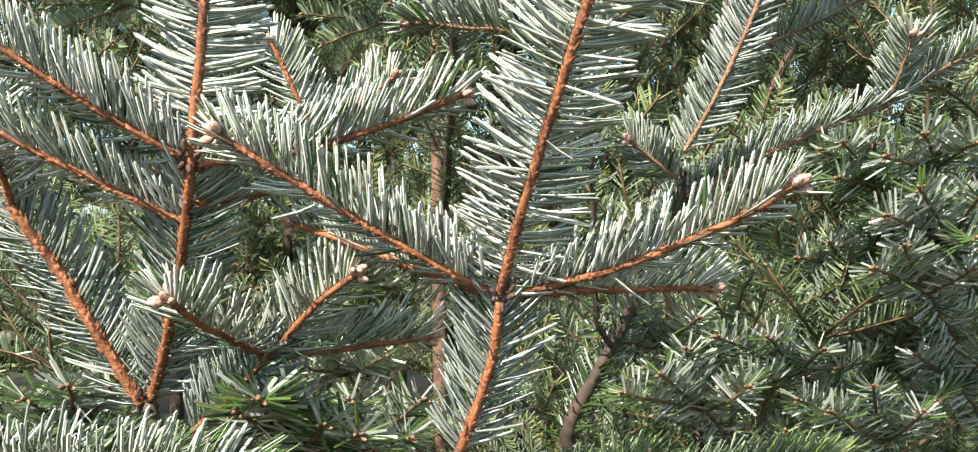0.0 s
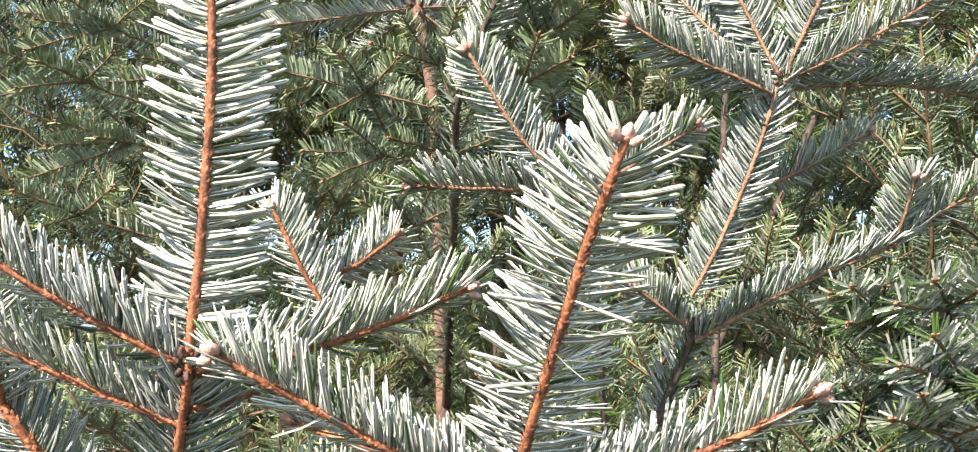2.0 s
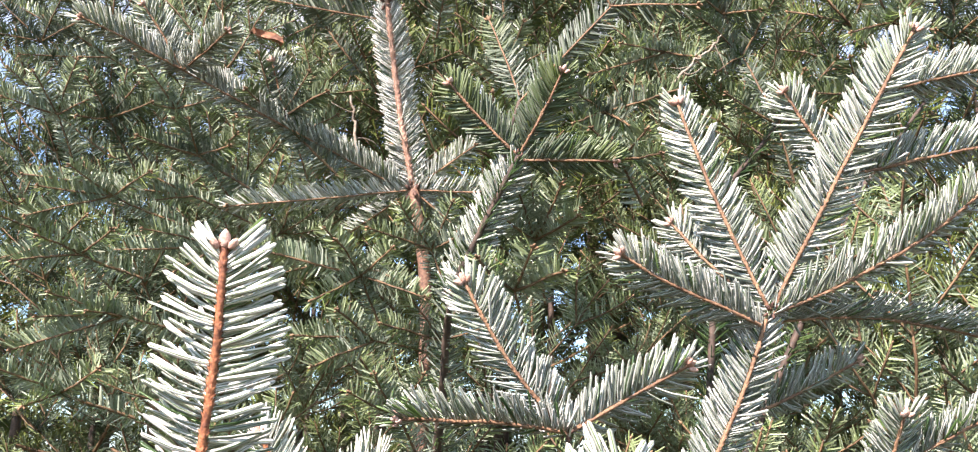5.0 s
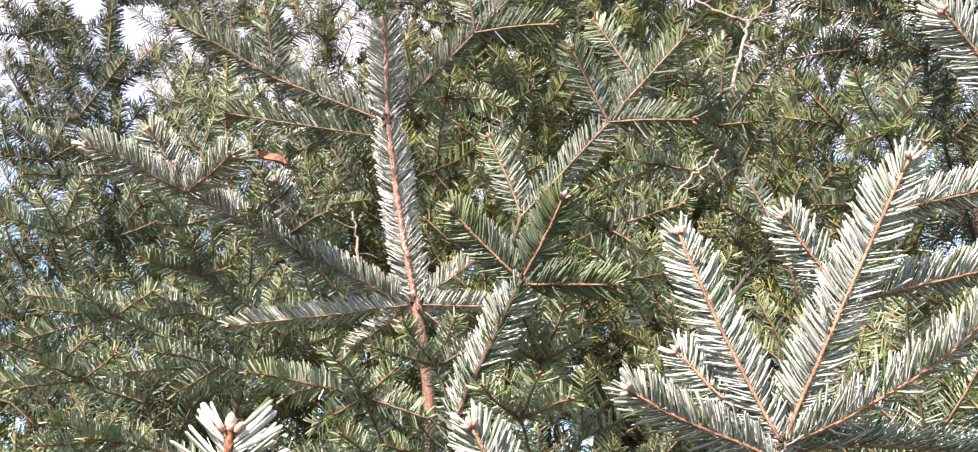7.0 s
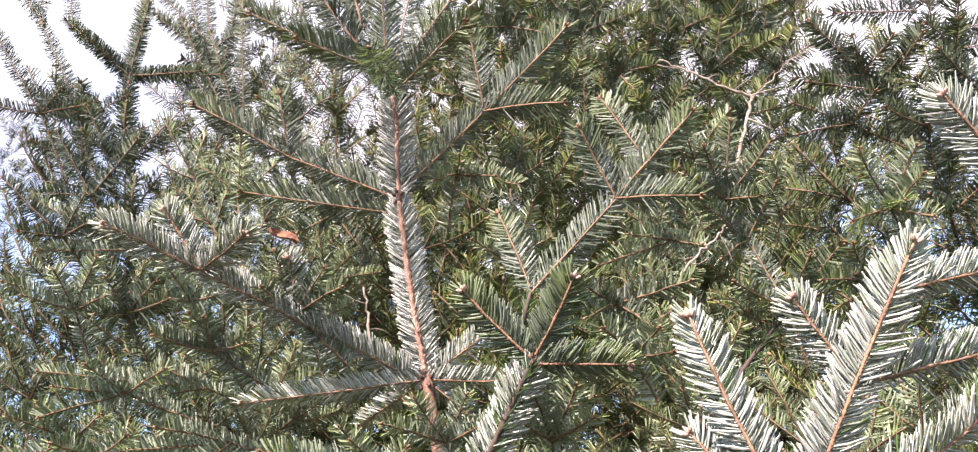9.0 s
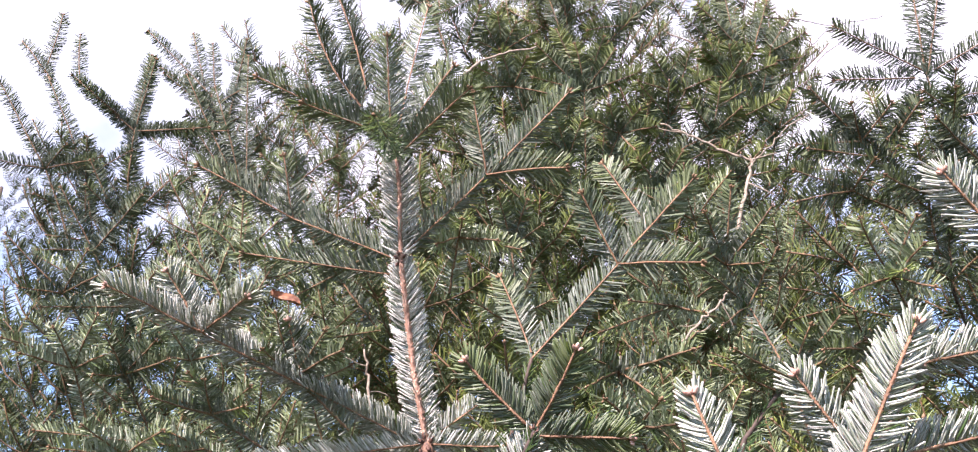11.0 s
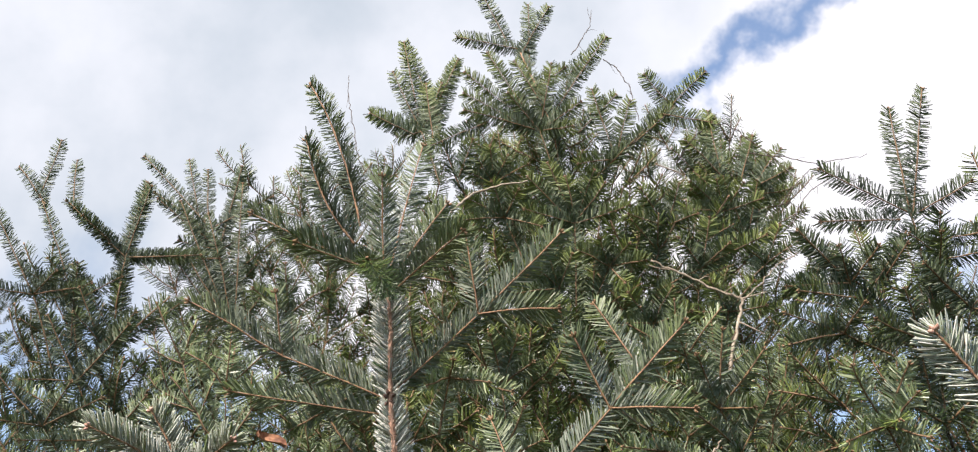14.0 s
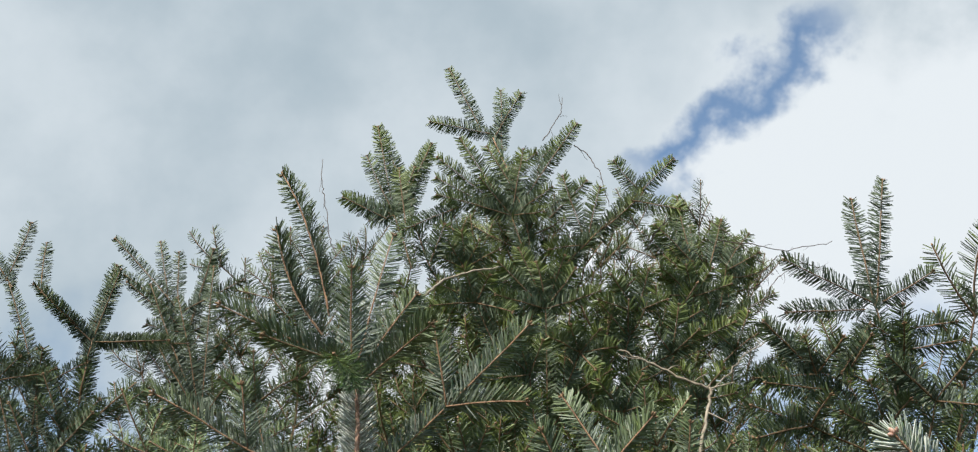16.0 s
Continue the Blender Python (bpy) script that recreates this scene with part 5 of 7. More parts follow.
spur(edge_fir, (-0.933, 1.950, 2.402), (-0.884, 1.900, 2.483), bud=0, spread=(0, 160), r=(0.0026, 0.0021), material=NEEDLE_EDGE_SHADED)
spur(edge_fir, (-0.884, 1.900, 2.483), (-0.937, 1.840, 2.532), material=NEEDLE_EDGE_SHADED)
spur(edge_fir, (-0.884, 1.900, 2.483), (-0.806, 1.840, 2.504), material=NEEDLE_EDGE_SHADED)
spur(edge_fir, (-0.884, 1.900, 2.483), (-0.939, 1.840, 2.595), material=NEEDLE_EDGE_SHADED)
spur(edge_fir, (-0.884, 1.900, 2.483), (-0.797, 1.840, 2.535), material=NEEDLE_EDGE_SHADED)
spur(edge_fir, (-0.679, 2.200, 2.723), (-0.735, 2.150, 2.896), bud=0, spread=(0, 160), r=(0.0026, 0.0021), material=NEEDLE_EDGE_SHADED)
spur(edge_fir, (-0.735, 2.150, 2.896), (-0.815, 2.090, 2.951), material=NEEDLE_EDGE_SHADED)
spur(edge_fir, (-0.735, 2.150, 2.896), (-0.696, 2.090, 3.141), material=NEEDLE_EDGE_SHADED)
spur(edge_fir, (-0.735, 2.150, 2.896), (-0.910, 2.090, 3.023), material=NEEDLE_EDGE_SHADED)
spur(edge_fir, (-0.735, 2.150, 2.896), (-0.829, 2.090, 2.887), material=NEEDLE_EDGE_SHADED)
spur(edge_fir, (-0.735, 2.150, 2.896), (-0.612, 2.090, 2.932), material=NEEDLE_EDGE_SHADED)
spur(edge_fir, (-0.997, 1.950, 2.430), (-1.073, 1.900, 2.608), bud=0, spread=(0, 160), r=(0.0026, 0.0021), material=NEEDLE_EDGE_SHADED)
spur(edge_fir, (-1.073, 1.900, 2.608), (-1.202, 1.840, 2.817), material=NEEDLE_EDGE_SHADED)
spur(edge_fir, (-1.073, 1.900, 2.608), (-1.005, 1.840, 2.641), material=NEEDLE_EDGE_SHADED)
spur(edge_fir, (-1.073, 1.900, 2.608), (-0.933, 1.840, 2.599), material=NEEDLE_EDGE_SHADED)
spur(edge_fir, (-1.073, 1.900, 2.608), (-1.158, 1.840, 2.598), material=NEEDLE_EDGE_SHADED)
spur(edge_fir, (-0.908, 2.000, 2.604), (-0.912, 1.980, 2.765), bud=0, spread=(0, 160), r=(0.0026, 0.0021), material=NEEDLE_EDGE_SHADED)
spur(edge_fir, (-0.912, 1.980, 2.765), (-0.868, 1.920, 2.945), material=NEEDLE_EDGE_SHADED)
spur(edge_fir, (-0.912, 1.980, 2.765), (-1.046, 1.920, 2.871), material=NEEDLE_EDGE_SHADED)
spur(edge_fir, (-0.912, 1.980, 2.765), (-0.742, 1.920, 2.736), material=NEEDLE_EDGE_SHADED)
spur(edge_fir, (-0.811, 1.850, 2.223), (-0.870, 1.800, 2.345), bud=0, spread=(0, 160), r=(0.0026, 0.0021), material=NEEDLE_EDGE_SHADED)
spur(edge_fir, (-0.870, 1.800, 2.345), (-0.765, 1.740, 2.452), material=NEEDLE_EDGE_SHADED)
spur(edge_fir, (-0.870, 1.800, 2.345), (-0.942, 1.740, 2.470), material=NEEDLE_EDGE_SHADED)
spur(edge_fir, (-0.870, 1.800, 2.345), (-0.960, 1.740, 2.320), material=NEEDLE_EDGE_SHADED)
spur(edge_fir, (-0.793, 1.750, 2.104), (-0.868, 1.700, 2.205), bud=0, spread=(0, 160), r=(0.0026, 0.0021), material=NEEDLE_EDGE_SHADED)
spur(edge_fir, (-0.868, 1.700, 2.205), (-0.978, 1.640, 2.308), material=NEEDLE_EDGE_SHADED)
spur(edge_fir, (-0.868, 1.700, 2.205), (-0.741, 1.640, 2.241), material=NEEDLE_EDGE_SHADED)
spur(edge_fir, (-0.868, 1.700, 2.205), (-0.927, 1.640, 2.193), material=NEEDLE_EDGE_SHADED)
spur(edge_fir, (-0.868, 1.700, 2.205), (-0.809, 1.640, 2.274), material=NEEDLE_EDGE_SHADED)
spur(edge_fir, (-0.622, 2.150, 2.460), (-0.637, 2.100, 2.614), bud=0, spread=(0, 160), r=(0.0026, 0.0021), material=NEEDLE_EDGE_SHADED)
spur(edge_fir, (-0.637, 2.100, 2.614), (-0.827, 2.040, 2.982), material=NEEDLE_EDGE_SHADED)
spur(edge_fir, (-0.637, 2.100, 2.614), (-0.746, 2.040, 2.942), material=NEEDLE_EDGE_SHADED)
spur(edge_fir, (-0.637, 2.100, 2.614), (-0.669, 2.040, 3.046), material=NEEDLE_EDGE_SHADED)
spur(edge_fir, (-0.637, 2.100, 2.614), (-0.788, 2.040, 2.823), material=NEEDLE_EDGE_SHADED)
spur(edge_fir, (-0.637, 2.100, 2.614), (-0.562, 2.040, 2.711), material=NEEDLE_EDGE_SHADED)
spur(edge_fir, (-0.594, 1.550, 1.891), (-0.635, 1.500, 1.975), bud=0, spread=(0, 160), r=(0.0026, 0.0021), material=NEEDLE_EDGE_SHADED)
spur(edge_fir, (-0.635, 1.500, 1.975), (-0.569, 1.440, 2.016), material=NEEDLE_EDGE_SHADED)
spur(edge_fir, (-0.635, 1.500, 1.975), (-0.662, 1.440, 1.956), material=NEEDLE_EDGE_SHADED)
spur(edge_fir, (-0.635, 1.500, 1.975), (-0.543, 1.440, 1.983), material=NEEDLE_EDGE_SHADED)
spur(edge_fir, (-0.635, 1.500, 1.975), (-0.654, 1.440, 2.021), material=NEEDLE_EDGE_SHADED)
spur(edge_fir, (-0.632, 1.800, 2.133), (-0.752, 1.750, 2.197), bud=0, spread=(0, 160), r=(0.0026, 0.0021), material=NEEDLE_LOW_LIT)
spur(edge_fir, (-0.752, 1.750, 2.197), (-0.943, 1.690, 2.288), material=NEEDLE_LOW_LIT)
spur(edge_fir, (-0.752, 1.750, 2.197), (-0.863, 1.690, 2.254), material=NEEDLE_LOW_LIT)
spur(edge_fir, (-0.752, 1.750, 2.197), (-0.676, 1.690, 2.267), material=NEEDLE_LOW_LIT)
spur(edge_fir, (-0.752, 1.750, 2.197), (-0.899, 1.690, 2.172), material=NEEDLE_LOW_LIT)
spur(edge_fir, (-0.431, 1.700, 1.847), (-0.526, 1.650, 1.883), bud=0, spread=(0, 160), r=(0.0026, 0.0021), material=NEEDLE_LOW_LIT)
spur(edge_fir, (-0.526, 1.650, 1.883), (-0.810, 1.590, 1.900), material=NEEDLE_LOW_LIT)
spur(edge_fir, (-0.526, 1.650, 1.883), (-0.660, 1.590, 1.937), material=NEEDLE_LOW_LIT)
spur(edge_fir, (-0.526, 1.650, 1.883), (-0.573, 1.590, 1.857), material=NEEDLE_LOW_LIT)
spur(edge_fir, (-0.444, 1.650, 1.859), (-0.495, 1.600, 1.934), bud=0, spread=(0, 160), r=(0.0026, 0.0021), material=NEEDLE_LOW_LIT)
spur(edge_fir, (-0.495, 1.600, 1.934), (-0.601, 1.540, 1.956), material=NEEDLE_LOW_LIT)
spur(edge_fir, (-0.495, 1.600, 1.934), (-0.539, 1.540, 1.991), material=NEEDLE_LOW_LIT)
spur(edge_fir, (-0.495, 1.600, 1.934), (-0.427, 1.540, 1.967), material=NEEDLE_LOW_LIT)
spur(edge_fir, (-0.336, 1.550, 1.728), (-0.430, 1.500, 1.756), bud=0, spread=(0, 160), r=(0.0026, 0.0021), material=NEEDLE_LOW_LIT)
spur(edge_fir, (-0.430, 1.500, 1.756), (-0.618, 1.440, 1.730), material=NEEDLE_LOW_LIT)
spur(edge_fir, (-0.430, 1.500, 1.756), (-0.535, 1.440, 1.769), material=NEEDLE_LOW_LIT)
spur(edge_fir, (-0.430, 1.500, 1.756), (-0.478, 1.440, 1.701), material=NEEDLE_LOW_LIT)
spur(edge_fir, (-0.613, 1.550, 1.688), (-0.686, 1.500, 1.762), bud=0, spread=(0, 160), r=(0.0026, 0.0021), material=NEEDLE_LOW_LIT)
spur(edge_fir, (-0.686, 1.500, 1.762), (-0.774, 1.440, 1.790), material=NEEDLE_LOW_LIT)
spur(edge_fir, (-0.686, 1.500, 1.762), (-0.728, 1.440, 1.810), material=NEEDLE_LOW_LIT)
spur(edge_fir, (-0.686, 1.500, 1.762), (-0.770, 1.440, 1.711), material=NEEDLE_LOW_LIT)
spur(edge_fir, (-0.686, 1.500, 1.762), (-0.626, 1.440, 1.790), material=NEEDLE_LOW_LIT)
spur(edge_fir, (-0.779, 1.850, 2.027), (-0.887, 1.800, 2.106), bud=0, spread=(0, 160), r=(0.0026, 0.0021), material=NEEDLE_LOW_LIT)
spur(edge_fir, (-0.887, 1.800, 2.106), (-0.989, 1.740, 2.125), material=NEEDLE_LOW_LIT)
spur(edge_fir, (-0.887, 1.800, 2.106), (-0.946, 1.740, 2.166), material=NEEDLE_LOW_LIT)
spur(edge_fir, (-0.887, 1.800, 2.106), (-0.805, 1.740, 2.152), material=NEEDLE_LOW_LIT)
spur(edge_fir, (-0.420, 1.400, 1.598), (-0.515, 1.350, 1.616), bud=0, spread=(0, 160), r=(0.0026, 0.0021), material=NEEDLE_LOW_LIT)
spur(edge_fir, (-0.515, 1.350, 1.616), (-0.642, 1.290, 1.558), material=NEEDLE_LOW_LIT)
spur(edge_fir, (-0.515, 1.350, 1.616), (-0.600, 1.290, 1.638), material=NEEDLE_LOW_LIT)
spur(edge_fir, (-0.515, 1.350, 1.616), (-0.545, 1.290, 1.614), material=NEEDLE_LOW_LIT)
spur(edge_fir, (-0.515, 1.350, 1.616), (-0.613, 1.290, 1.604), material=NEEDLE_LOW_LIT)
spur(edge_fir, (-0.500, 1.550, 1.800), (-0.612, 1.500, 1.838), bud=0, spread=(0, 160), r=(0.0026, 0.0021), material=NEEDLE_LOW_LIT)
spur(edge_fir, (-0.612, 1.500, 1.838), (-0.709, 1.440, 1.836), material=NEEDLE_LOW_LIT)
spur(edge_fir, (-0.612, 1.500, 1.838), (-0.663, 1.440, 1.871), material=NEEDLE_LOW_LIT)
spur(edge_fir, (-0.612, 1.500, 1.838), (-0.533, 1.440, 1.864), material=NEEDLE_LOW_LIT)
spur(edge_fir, (-0.612, 1.500, 1.838), (-0.722, 1.440, 1.786), material=NEEDLE_LOW_LIT)
spur(edge_fir, (-0.494, 1.350, 1.672), (-0.567, 1.300, 1.696), bud=0, spread=(0, 160), r=(0.0026, 0.0021), material=NEEDLE_LOW_LIT)
spur(edge_fir, (-0.567, 1.300, 1.696), (-0.632, 1.240, 1.672), material=NEEDLE_LOW_LIT)
spur(edge_fir, (-0.567, 1.300, 1.696), (-0.603, 1.240, 1.708), material=NEEDLE_LOW_LIT)
spur(edge_fir, (-0.567, 1.300, 1.696), (-0.503, 1.240, 1.719), material=NEEDLE_LOW_LIT)
spur(edge_fir, (-0.448, 1.250, 1.468), (-0.528, 1.200, 1.495), bud=0, spread=(0, 160), r=(0.0026, 0.0021), material=NEEDLE_LOW_LIT)
spur(edge_fir, (-0.528, 1.200, 1.495), (-0.580, 1.140, 1.519), material=NEEDLE_LOW_LIT)
spur(edge_fir, (-0.528, 1.200, 1.495), (-0.545, 1.140, 1.475), material=NEEDLE_LOW_LIT)
spur(edge_fir, (-0.528, 1.200, 1.495), (-0.460, 1.140, 1.522), material=NEEDLE_LOW_LIT)
spur(slim_fir, (-0.137, 1.350, 1.588), (-0.170, 1.300, 1.673), bud=0, spread=(0, 160), r=(0.0026, 0.0021), material=NEEDLE_LOW_LIT)
spur(slim_fir, (-0.170, 1.300, 1.673), (-0.321, 1.240, 1.697), material=NEEDLE_LOW_LIT)
spur(slim_fir, (-0.170, 1.300, 1.673), (-0.228, 1.240, 1.626), material=NEEDLE_LOW_LIT)
spur(slim_fir, (-0.170, 1.300, 1.673), (-0.075, 1.240, 1.634), material=NEEDLE_LOW_LIT)
spur(slim_fir, (-0.170, 1.300, 1.673), (-0.199, 1.240, 1.710), material=NEEDLE_LOW_LIT)
spur(slim_fir, (-0.170, 1.300, 1.673), (-0.122, 1.240, 1.701), material=NEEDLE_LOW_LIT)
spur(slim_fir, (-0.121, 1.400, 1.633), (-0.194, 1.350, 1.705), bud=0, spread=(0, 160), r=(0.0026, 0.0021), material=NEEDLE_LOW_LIT)
spur(slim_fir, (-0.194, 1.350, 1.705), (-0.309, 1.290, 1.700), material=NEEDLE_LOW_LIT)
spur(slim_fir, (-0.194, 1.350, 1.705), (-0.281, 1.290, 1.672), material=NEEDLE_LOW_LIT)
spur(slim_fir, (-0.194, 1.350, 1.705), (-0.096, 1.290, 1.658), material=NEEDLE_LOW_LIT)
spur(slim_fir, (-0.194, 1.350, 1.705), (-0.224, 1.290, 1.739), material=NEEDLE_LOW_LIT)
spur(slim_fir, (-0.072, 1.400, 1.577), (-0.147, 1.300, 1.581), bud=0, spread=(0, 160), r=(0.0026, 0.0021), material=NEEDLE_LOW_LIT)
spur(slim_fir, (-0.147, 1.300, 1.581), (-0.248, 1.240, 1.579), material=NEEDLE_LOW_LIT)
spur(slim_fir, (-0.147, 1.300, 1.581), (-0.192, 1.240, 1.614), material=NEEDLE_LOW_LIT)
spur(slim_fir, (-0.147, 1.300, 1.581), (-0.221, 1.240, 1.538), material=NEEDLE_LOW_LIT)
spur(slim_fir, (-0.232, 1.420, 1.860), (-0.321, 1.380, 1.934), bud=0, spread=(0, 160), r=(0.0026, 0.0021), material=NEEDLE_MID_SHADED)
spur(slim_fir, (-0.321, 1.380, 1.934), (-0.346, 1.320, 2.019), material=NEEDLE_MID_SHADED)
spur(slim_fir, (-0.321, 1.380, 1.934), (-0.267, 1.320, 1.991), material=NEEDLE_MID_SHADED)
spur(slim_fir, (-0.321, 1.380, 1.934), (-0.238, 1.320, 1.959), material=NEEDLE_MID_SHADED)
spur(slim_fir, (-0.321, 1.380, 1.934), (-0.360, 1.320, 1.960), material=NEEDLE_MID_SHADED)
spur(slim_fir, (-0.349, 1.600, 2.259), (-0.394, 1.600, 2.411), bud=0, spread=(0, 160), r=(0.0026, 0.0021), material=NEEDLE_MID_SHADED)
spur(slim_fir, (-0.394, 1.600, 2.411), (-0.403, 1.540, 2.492), material=NEEDLE_MID_SHADED)
spur(slim_fir, (-0.394, 1.600, 2.411), (-0.312, 1.540, 2.435), material=NEEDLE_MID_SHADED)
spur(slim_fir, (-0.394, 1.600, 2.411), (-0.459, 1.540, 2.434), material=NEEDLE_MID_SHADED)
spur(slim_fir, (-0.357, 1.420, 1.826), (-0.447, 1.400, 1.879), bud=0, spread=(0, 160), r=(0.0026, 0.0021), material=NEEDLE_MID_SHADED)
spur(slim_fir, (-0.447, 1.400, 1.879), (-0.522, 1.340, 1.889), material=NEEDLE_MID_SHADED)
spur(slim_fir, (-0.447, 1.400, 1.879), (-0.448, 1.340, 1.918), material=NEEDLE_MID_SHADED)
spur(slim_fir, (-0.447, 1.400, 1.879), (-0.382, 1.340, 1.877), material=NEEDLE_MID_SHADED)
spur(slim_fir, (-0.213, 1.500, 2.068), (-0.286, 1.500, 2.163), bud=0, spread=(0, 160), r=(0.0026, 0.0021), material=NEEDLE_MID_SHADED)
spur(slim_fir, (-0.286, 1.500, 2.163), (-0.337, 1.440, 2.102), material=NEEDLE_MID_SHADED)
spur(slim_fir, (-0.286, 1.500, 2.163), (-0.320, 1.440, 2.209), material=NEEDLE_MID_SHADED)
spur(slim_fir, (-0.286, 1.500, 2.163), (-0.214, 1.440, 2.186), material=NEEDLE_MID_SHADED)
spur(slim_fir, (-0.077, 1.360, 2.071), (-0.062, 1.320, 2.153), bud=0, spread=(0, 160), r=(0.0026, 0.0021), material=NEEDLE_LOW_LIT)
spur(slim_fir, (-0.062, 1.320, 2.153), (-0.094, 1.260, 2.113), material=NEEDLE_LOW_LIT)
spur(slim_fir, (-0.062, 1.320, 2.153), (-0.056, 1.260, 2.157), material=NEEDLE_LOW_LIT)
spur(slim_fir, (-0.062, 1.320, 2.153), (0.002, 1.260, 2.119), material=NEEDLE_LOW_LIT)
spur(slim_fir, (-0.062, 1.320, 2.153), (0.036, 1.260, 2.104), material=NEEDLE_LOW_LIT)
spur(slim_fir, (0.044, 1.600, 2.132), (0.033, 1.600, 2.262), bud=0, spread=(0, 160), r=(0.0026, 0.0021), material=NEEDLE_MID_SHADED)
spur(slim_fir, (0.033, 1.600, 2.262), (0.008, 1.540, 2.340), material=NEEDLE_MID_SHADED)
spur(slim_fir, (0.033, 1.600, 2.262), (0.062, 1.540, 2.340), material=NEEDLE_MID_SHADED)
spur(slim_fir, (0.033, 1.600, 2.262), (0.091, 1.540, 2.287), material=NEEDLE_MID_SHADED)
spur(slim_fir, (-0.047, 1.420, 1.657), (-0.077, 1.400, 1.736), bud=0, spread=(0, 160), r=(0.0026, 0.0021), material=NEEDLE_LOW_LIT)
spur(slim_fir, (-0.077, 1.400, 1.736), (-0.168, 1.340, 1.753), material=NEEDLE_LOW_LIT)
spur(slim_fir, (-0.077, 1.400, 1.736), (-0.123, 1.340, 1.791), material=NEEDLE_LOW_LIT)
spur(slim_fir, (-0.077, 1.400, 1.736), (-0.006, 1.340, 1.757), material=NEEDLE_LOW_LIT)
spur(slim_fir, (-0.077, 1.400, 1.736), (-0.044, 1.340, 1.796), material=NEEDLE_LOW_LIT)
spur(slim_fir, (-0.033, 1.400, 1.513), (-0.057, 1.360, 1.591), bud=0, spread=(0, 160), r=(0.0026, 0.0021), material=NEEDLE_LOW_LIT)
spur(slim_fir, (-0.057, 1.360, 1.591), (-0.139, 1.300, 1.606), material=NEEDLE_LOW_LIT)
spur(slim_fir, (-0.057, 1.360, 1.591), (-0.101, 1.300, 1.648), material=NEEDLE_LOW_LIT)
spur(slim_fir, (-0.057, 1.360, 1.591), (0.019, 1.300, 1.611), material=NEEDLE_LOW_LIT)
spur(slim_fir, (-0.057, 1.360, 1.591), (-0.022, 1.300, 1.653), material=NEEDLE_LOW_LIT)
spur(slim_fir, (-0.071, 1.300, 1.403), (-0.104, 1.250, 1.475), bud=0, spread=(0, 160), r=(0.0026, 0.0021), material=NEEDLE_LOW_LIT)
spur(slim_fir, (-0.104, 1.250, 1.475), (-0.163, 1.190, 1.502), material=NEEDLE_LOW_LIT)
spur(slim_fir, (-0.104, 1.250, 1.475), (-0.133, 1.190, 1.526), material=NEEDLE_LOW_LIT)
spur(slim_fir, (-0.104, 1.250, 1.475), (-0.037, 1.190, 1.496), material=NEEDLE_LOW_LIT)
spur(slim_fir, (-0.104, 1.250, 1.475), (-0.070, 1.190, 1.527), material=NEEDLE_LOW_LIT)
spur(slim_fir, (0.114, 1.500, 1.717), (0.089, 1.450, 1.788), bud=0, spread=(0, 160), r=(0.0026, 0.0021), material=NEEDLE_LOW_LIT)
spur(slim_fir, (0.089, 1.450, 1.788), (0.027, 1.390, 1.821), material=NEEDLE_LOW_LIT)
spur(slim_fir, (0.089, 1.450, 1.788), (0.075, 1.390, 1.852), material=NEEDLE_LOW_LIT)
spur(slim_fir, (0.089, 1.450, 1.788), (0.153, 1.390, 1.804), material=NEEDLE_LOW_LIT)
spur(slim_fir, (0.089, 1.450, 1.788), (0.129, 1.390, 1.849), material=NEEDLE_LOW_LIT)
spur(slim_fir, (-0.310, 1.650, 1.890), (-0.341, 1.600, 1.991), bud=0, spread=(0, 160), r=(0.0026, 0.0021), material=NEEDLE_LOW_LIT)
spur(slim_fir, (-0.341, 1.600, 1.991), (-0.428, 1.540, 2.001), material=NEEDLE_LOW_LIT)
spur(slim_fir, (-0.341, 1.600, 1.991), (-0.378, 1.540, 2.061), material=NEEDLE_LOW_LIT)
spur(slim_fir, (-0.341, 1.600, 1.991), (-0.255, 1.540, 2.006), material=NEEDLE_LOW_LIT)
spur(slim_fir, (-0.341, 1.600, 1.991), (-0.303, 1.540, 2.075), material=NEEDLE_LOW_LIT)
spur(slim_fir, (-0.519, 1.650, 1.945), (-0.558, 1.600, 2.033), bud=0, spread=(0, 160), r=(0.0026, 0.0021), material=NEEDLE_LOW_LIT)
spur(slim_fir, (-0.558, 1.600, 2.033), (-0.647, 1.540, 2.030), material=NEEDLE_LOW_LIT)
spur(slim_fir, (-0.558, 1.600, 2.033), (-0.599, 1.540, 2.090), material=NEEDLE_LOW_LIT)
spur(slim_fir, (-0.558, 1.600, 2.033), (-0.453, 1.540, 2.035), material=NEEDLE_LOW_LIT)
spur(slim_fir, (-0.558, 1.600, 2.033), (-0.513, 1.540, 2.104), material=NEEDLE_LOW_LIT)
spur(slim_fir, (-0.746, 1.650, 1.927), (-0.769, 1.600, 2.016), bud=0, spread=(0, 160), r=(0.0026, 0.0021), material=NEEDLE_LOW_LIT)
spur(slim_fir, (-0.769, 1.600, 2.016), (-0.841, 1.540, 2.025), material=NEEDLE_LOW_LIT)
spur(slim_fir, (-0.769, 1.600, 2.016), (-0.793, 1.540, 2.073), material=NEEDLE_LOW_LIT)
spur(slim_fir, (-0.769, 1.600, 2.016), (-0.680, 1.540, 2.029), material=NEEDLE_LOW_LIT)
